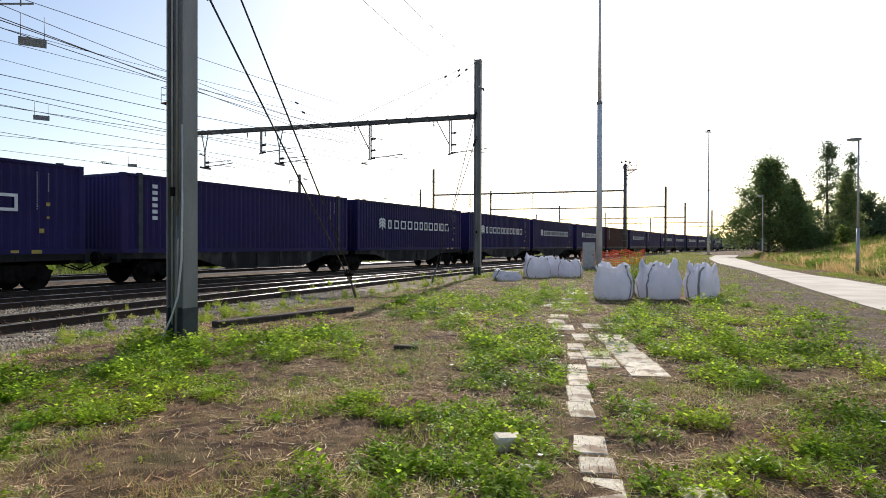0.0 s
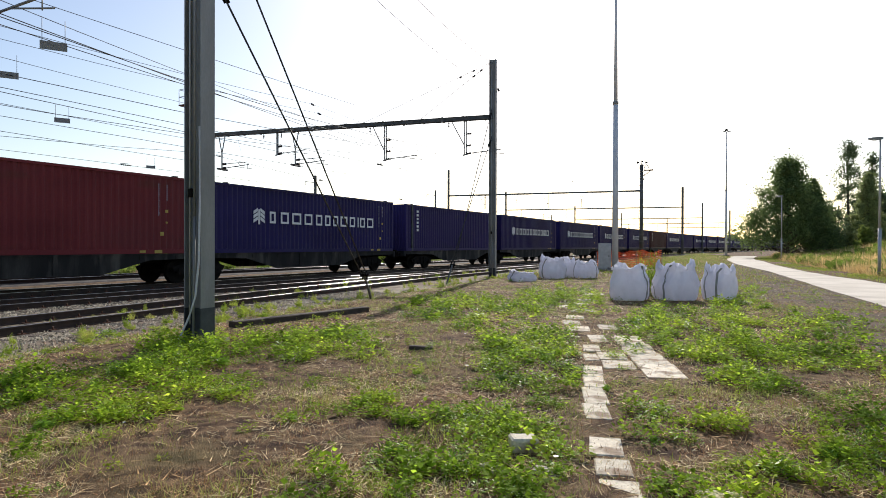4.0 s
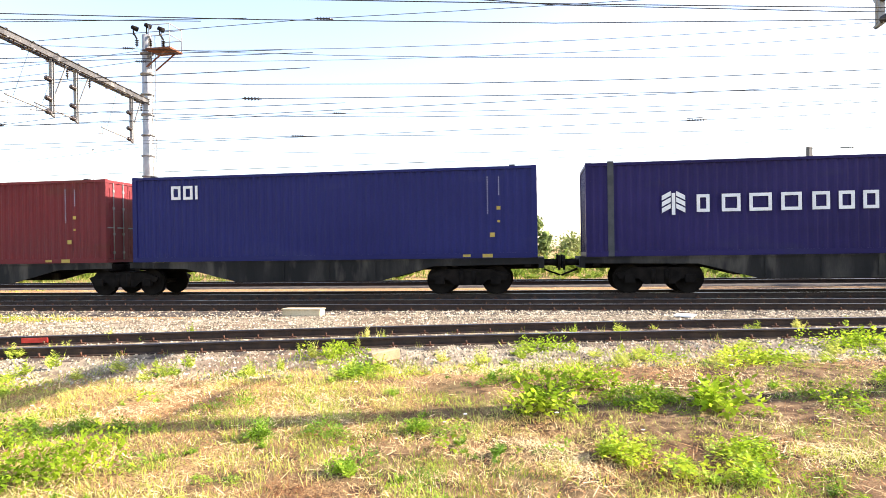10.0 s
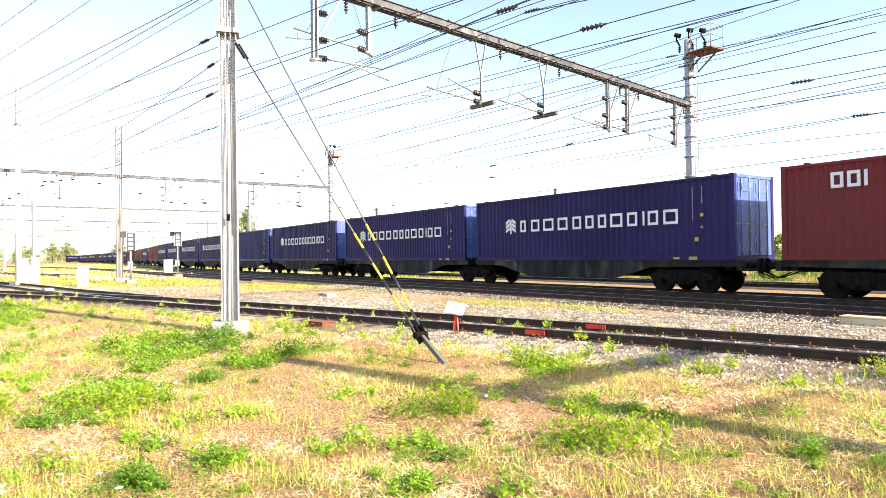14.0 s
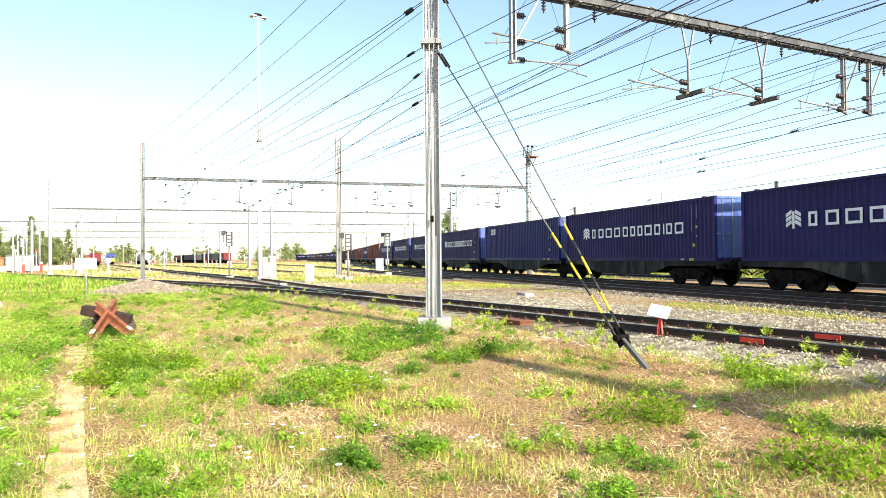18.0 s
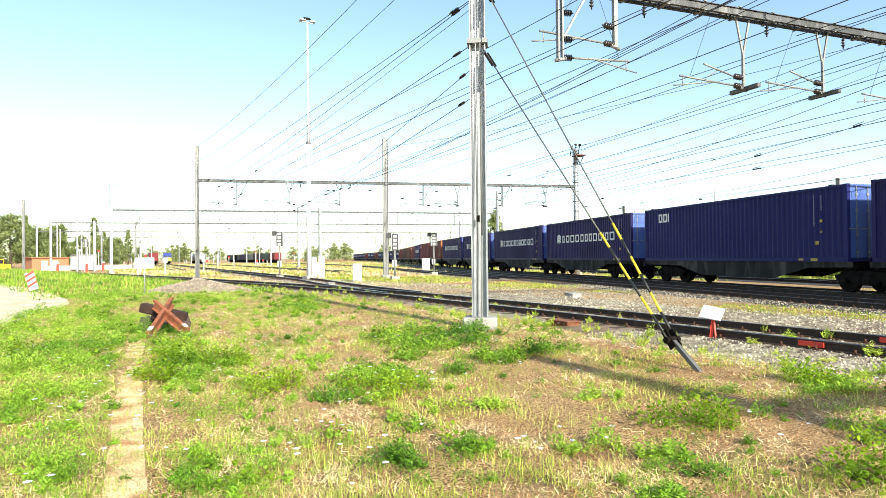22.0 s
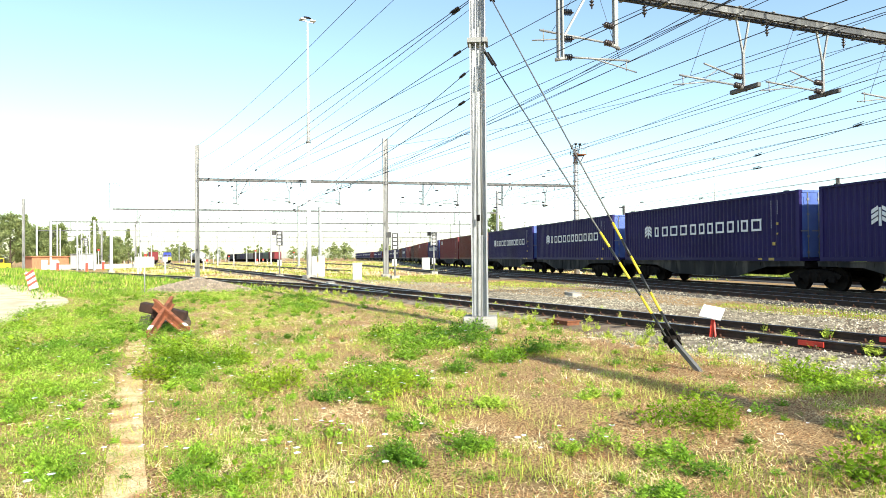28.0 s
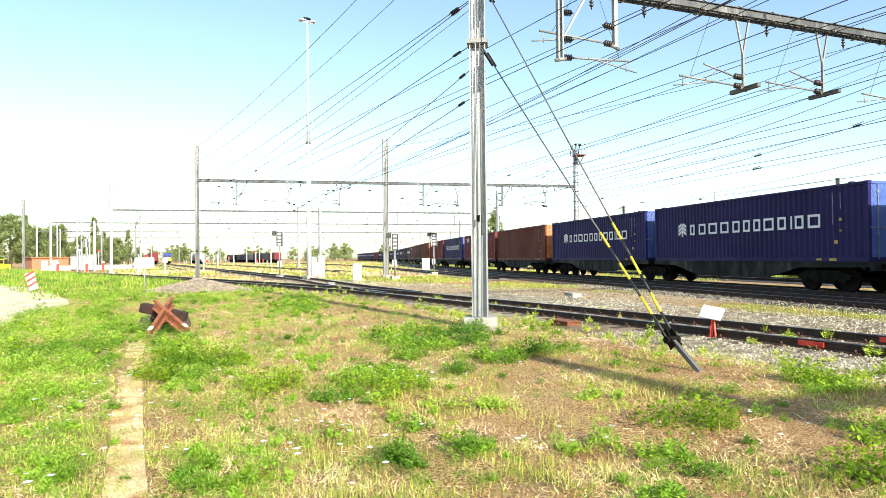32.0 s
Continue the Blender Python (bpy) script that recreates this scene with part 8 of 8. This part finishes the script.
def box_wagon(label, line, s, mat):
    x, y, h = line.at(s)
    c = thing("box_wagon", label, "freight wagon", "standing freight wagons", at=pose(x, y, RAIL_TOP, 0, 0, -math.degrees(h)))
    bm = bmesh.new()
    box(bm, -1.3, 1.3, -6.6, 6.6, 1.2, 3.9)
    part("body", bm, mat, c, bevel=0.06)
    for yy in np.arange(-6, 6.1, 1.5):
        bm = bmesh.new()
        box(bm, 1.3, 1.36, yy - 0.06, yy + 0.06, 1.2, 3.85)
        part("stanchion", bm, mat, c)
    bm = bmesh.new()
    box(bm, -1.2, 1.2, -7.2, 7.2, 0.85, 1.2)
    part("underframe", bm, M_BOGIE, c)
    for yy in (-4.6, 4.6):
        bm = bmesh.new()
        for q in (-0.9, 0.9):
            rod(bm, (-0.8, yy + q, 0.46), (0.8, yy + q, 0.46), 0.46, n=14)
        box(bm, -1.1, 1.1, yy - 1.2, yy + 1.2, 0.5, 0.85)
        part("bogie", bm, M_BOGIE, c)
    return c


def build_yard():
    signal("black three-lamp signal on a grey post", -24.0, -51.0, 4.0, 160)
    signal("black three-lamp signal beside the branch", -28.1, -39.7, 3.5, 160)
    signal("black three-lamp signal beside the main line", -38.2, -47.5, 4.0, 160)
    signal("distant black signal in the yard", -20, -110, 5.0, 170)
    yard_cabinet("pale grey relay cabinet beside the tracks", -23.8, -38.2, 0.62, 0.5, 1.22, 150)
    yard_cabinet("tall pale relay cabinet beside the lighting mast", -25.3, -47.3, 0.45, 0.4, 1.75, 150)
    yard_cabinet("tall pale relay cabinet beside its like", -25.85, -47.0, 0.5, 0.4, 1.85, 150)
    yard_cabinet("small pale cabinet in the yard", -30.5, -56, 0.6, 0.4, 1.2, 150)
    yard_cabinet("small pale cabinet beside the main line", -47, -60, 0.9, 0.5, 1.5, 150)
    locomotive("blue locomotive with a yellow front standing in the yard", BRANCH_LINE, BRANCH_LINE.near_y(-255))
    line2 = beside(BRANCH_LINE, -10.5)
    line3 = beside(BRANCH_LINE, 5.0)
    build_track("rusty yard line with standing tank wagons", line2, line2.near_y(-330), line2.near_y(-62), M_OILBALLAST, -0.104)
    build_track("rusty yard line with standing freight wagons", line3, line3.near_y(-330), line3.near_y(-96), M_OILBALLAST, -0.106)
    for i in range(4):
        tank_wagon("grey tank wagon standing in the yard", line2, line2.near_y(-232 - i * 15), M_GALVDARK if i % 2 else M_PALE)
    for i in range(4):
        box_wagon("colourful freight wagon standing in the yard", line3, line3.near_y(-225 - i * 15), (M_CONRED, M_LOCOBLUE, M_PALE, M_CONRED)[i])
    for i in range(11):
        box_wagon("dark freight wagon standing on the yard line", YARD_LINE, YARD_LINE.near_y(-232 - i * 13.2), (M_CONRED, M_GREENPAINT, M_TAR, M_MAROON, M_GALVDARK, M_TAR, M_BLUE, M_TAR, M_BOGIE, M_TAR, M_BOGIE)[i])
    # red trackside posts
    for x, y in ((-15.5, -105), (-19, -104), (-24, -118)):
        c = thing("marker_post", "short red marker post beside the tracks", "marker post", "red marker posts", at=pose(x, y, -0.14))
        bm = bmesh.new()
        box(bm, -0.15, 0.15, -0.15, 0.15, 0, 1.3)
        part("post", bm, M_RED, c)
        bm = bmesh.new()
        box(bm, -0.17, 0.17, -0.17, 0.17, 1.3, 1.5)
        part("cap", bm, M_WHITE, c)
    # low brick hut with a shed beside it
    c = thing("brick_hut", "low brick hut at the edge of the yard", "hut", at=pose(-17, -126, 0, 0, 0, 8) @ Matrix.Scale(0.8, 4))
    bm = bmesh.new()
    box(bm, -3.4, 3.4, -2.5, 2.5, -0.1, 2.6)
    part("wall", bm, M_BRICK, c)
    bm = bmesh.new()
    box(bm, -3.7, 3.7, -2.8, 2.8, 2.6, 2.8)
    part("roof", bm, M_BRICK, c)
    for q in (-1.4, 0.6):
        bm = bmesh.new()
        box(bm, q, q + 1.1, 2.5, 2.54, 0.0, 2.0)
        part("door", bm, M_WHITE, c)
    c = thing("site_container", "white corrugated site container beside the hut", "site container", at=pose(-21.8, -122, 0, 0, 0, 8))
    bm = bmesh.new()
    corrugated(bm, 3.2, 0.1, 2.5, 1.5, 0.05, 1)
    corrugated(bm, 3.2, 0.1, 2.5, -1.5, 0.05, -1)
    box(bm, -1.4, 1.4, -1.55, 1.55, 0.05, 2.45)
    part("body", bm, M_PALE, c)
    bm = bmesh.new()
    box(bm, -1.6, 1.6, -1.7, 1.7, 2.5, 2.6)
    part("roof", bm, M_GALV, c)
    # yellow machine
    c = thing("yellow_machine", "yellow road and rail machine standing on the grass", "machine", at=pose(-9.6, -118, 0, 0, 0, 20) @ Matrix.Scale(0.65, 4))
    bm = bmesh.new()
    box(bm, -2.2, 2.2, -1.2, 1.2, 0.6, 1.7)
    part("chassis", bm, M_YELLOW, c, bevel=0.1)
    bm = bmesh.new()
    box(bm, -0.8, 1.2, -1.0, 1.0, 1.7, 3.0)
    part("cab", bm, M_YELLOW, c, bevel=0.1)
    bm = bmesh.new()
    box(bm, -0.6, 1.0, 1.001, 1.03, 1.9, 2.8)
    part("window", bm, M_BLACK, c)
    for q in (-1.4, 1.4):
        for s in (-1, 1):
            bm = bmesh.new()
            rod(bm, (q, s * 0.8, 0.45), (q, s * 1.25, 0.45), 0.45, n=16)
            part("wheel", bm, M_BLACK, c)
    wall = thing("retaining_wall", "low pale concrete wall at the end of the yard", "wall", at=pose(-25.5, -126.5, 0, 0, 0, 22))
    for k in range(8):
        bm = bmesh.new()
        box(bm, -9.6 + k * 2.4, -7.24 + k * 2.4, -0.12, 0.12, -0.1, 0.75)
        part("wall_panel", bm, M_PALE, wall, bevel=0.02)
    rng = random.Random(19)
    for i in range(44):
        y = rng.uniform(-290, -70)
        x = -16 - (-y - 60) * rng.uniform(0.1, 0.6)
        if min(abs(x - np.interp(y, L.y, L.x)) for L in (NEAR_LINE, BRANCH_LINE, YARD_LINE, TRAIN_LINE, MID_LINE, FAR_LINE, line2, line3)) < 2.0:
            continue
        h = thing("marker_post", "short pale post beside the yard tracks", "marker post", "pale posts in the yard", at=pose(x, y, -0.14))
        bm = bmesh.new()
        top = rng.choice((1.0, 1.4, 2.2, 3.6))
        bar(bm, (0, 0, 0), (0, 0, top), 0.16, 0.16)
        part("post", bm, M_PALE, h)
        bm = bmesh.new()
        box(bm, -0.22, 0.22, -0.14, 0.14, top, top + rng.choice((0.3, 0.5)))
        part("head", bm, rng.choice((M_PALE, M_PALE, M_DARKSTEEL, M_RED)), h)
    # thin posts scattered through the yard
    rng = random.Random(9)
    for i in range(44):
        y = rng.uniform(-330, -90)
        x = -10 - (-y - 60) * rng.uniform(0.12, 0.62)
        bad = min(abs(x - np.interp(y, L.y, L.x)) for L in (NEAR_LINE, BRANCH_LINE, YARD_LINE, TRAIN_LINE, MID_LINE, FAR_LINE, line2, line3))
        if bad < 2.4:
            continue
        h = thing("line_mast", "thin distant mast in the rail yard", "mast", "thin masts in the yard", at=pose(x, y, -0.12))
        top = rng.choice((7.8, 8.5, 10.5))
        bm = bmesh.new()
        bar(bm, (0, 0, 0), (0, 0, top), 0.2, 0.24)
        part("column", bm, M_GALV, h)
        bm = bmesh.new()
        bar(bm, (0, 0, top - 1), (1.4, -0.4, top - 0.8), 0.06, 0.06)
        part("bracket", bm, M_GALVDARK, h)


M_GREENPAINT = material("dark_green_wagon_paint", [(0.03, 0.075, 0.055), (0.045, 0.1, 0.075)], 1, 0.5, 0, 0.05, 30, 0.08)
M_LOCOBLUE = material("blue_loco_paint", [(0.05, 0.07, 0.35), (0.06, 0.09, 0.42)], 1, 0.4, 0, 0.03, 30, 0.05)
M_BRICK = material("orange_brick", [(0.36, 0.14, 0.07), (0.44, 0.19, 0.10)], 5, 0.9, 0, 0.3, 30, 0.15)
build_trees()
build_yard()


def motions():
    for ob, m, rel in MOVING:
        walk(ob, [(t, wagon_pose(m, t) @ rel) for t in np.arange(0, 32.1, 2.0)])
    # wheels of the wagons that pass nearest
    turn = math.degrees(SPEED / 0.457)
    for ob, m, rel in MOVING:
        if ob.name.startswith("flat_wagon") and -2 <= m <= 5:
            for w in ob.children:
                if w.name.startswith("wheelset"):
                    y = w.matrix_basis.translation.y
                    walk(w, [(k * 4 / 30, pose(0, y, 0.457, -turn * k * 4 / 30)) for k in range(241)])


motions()
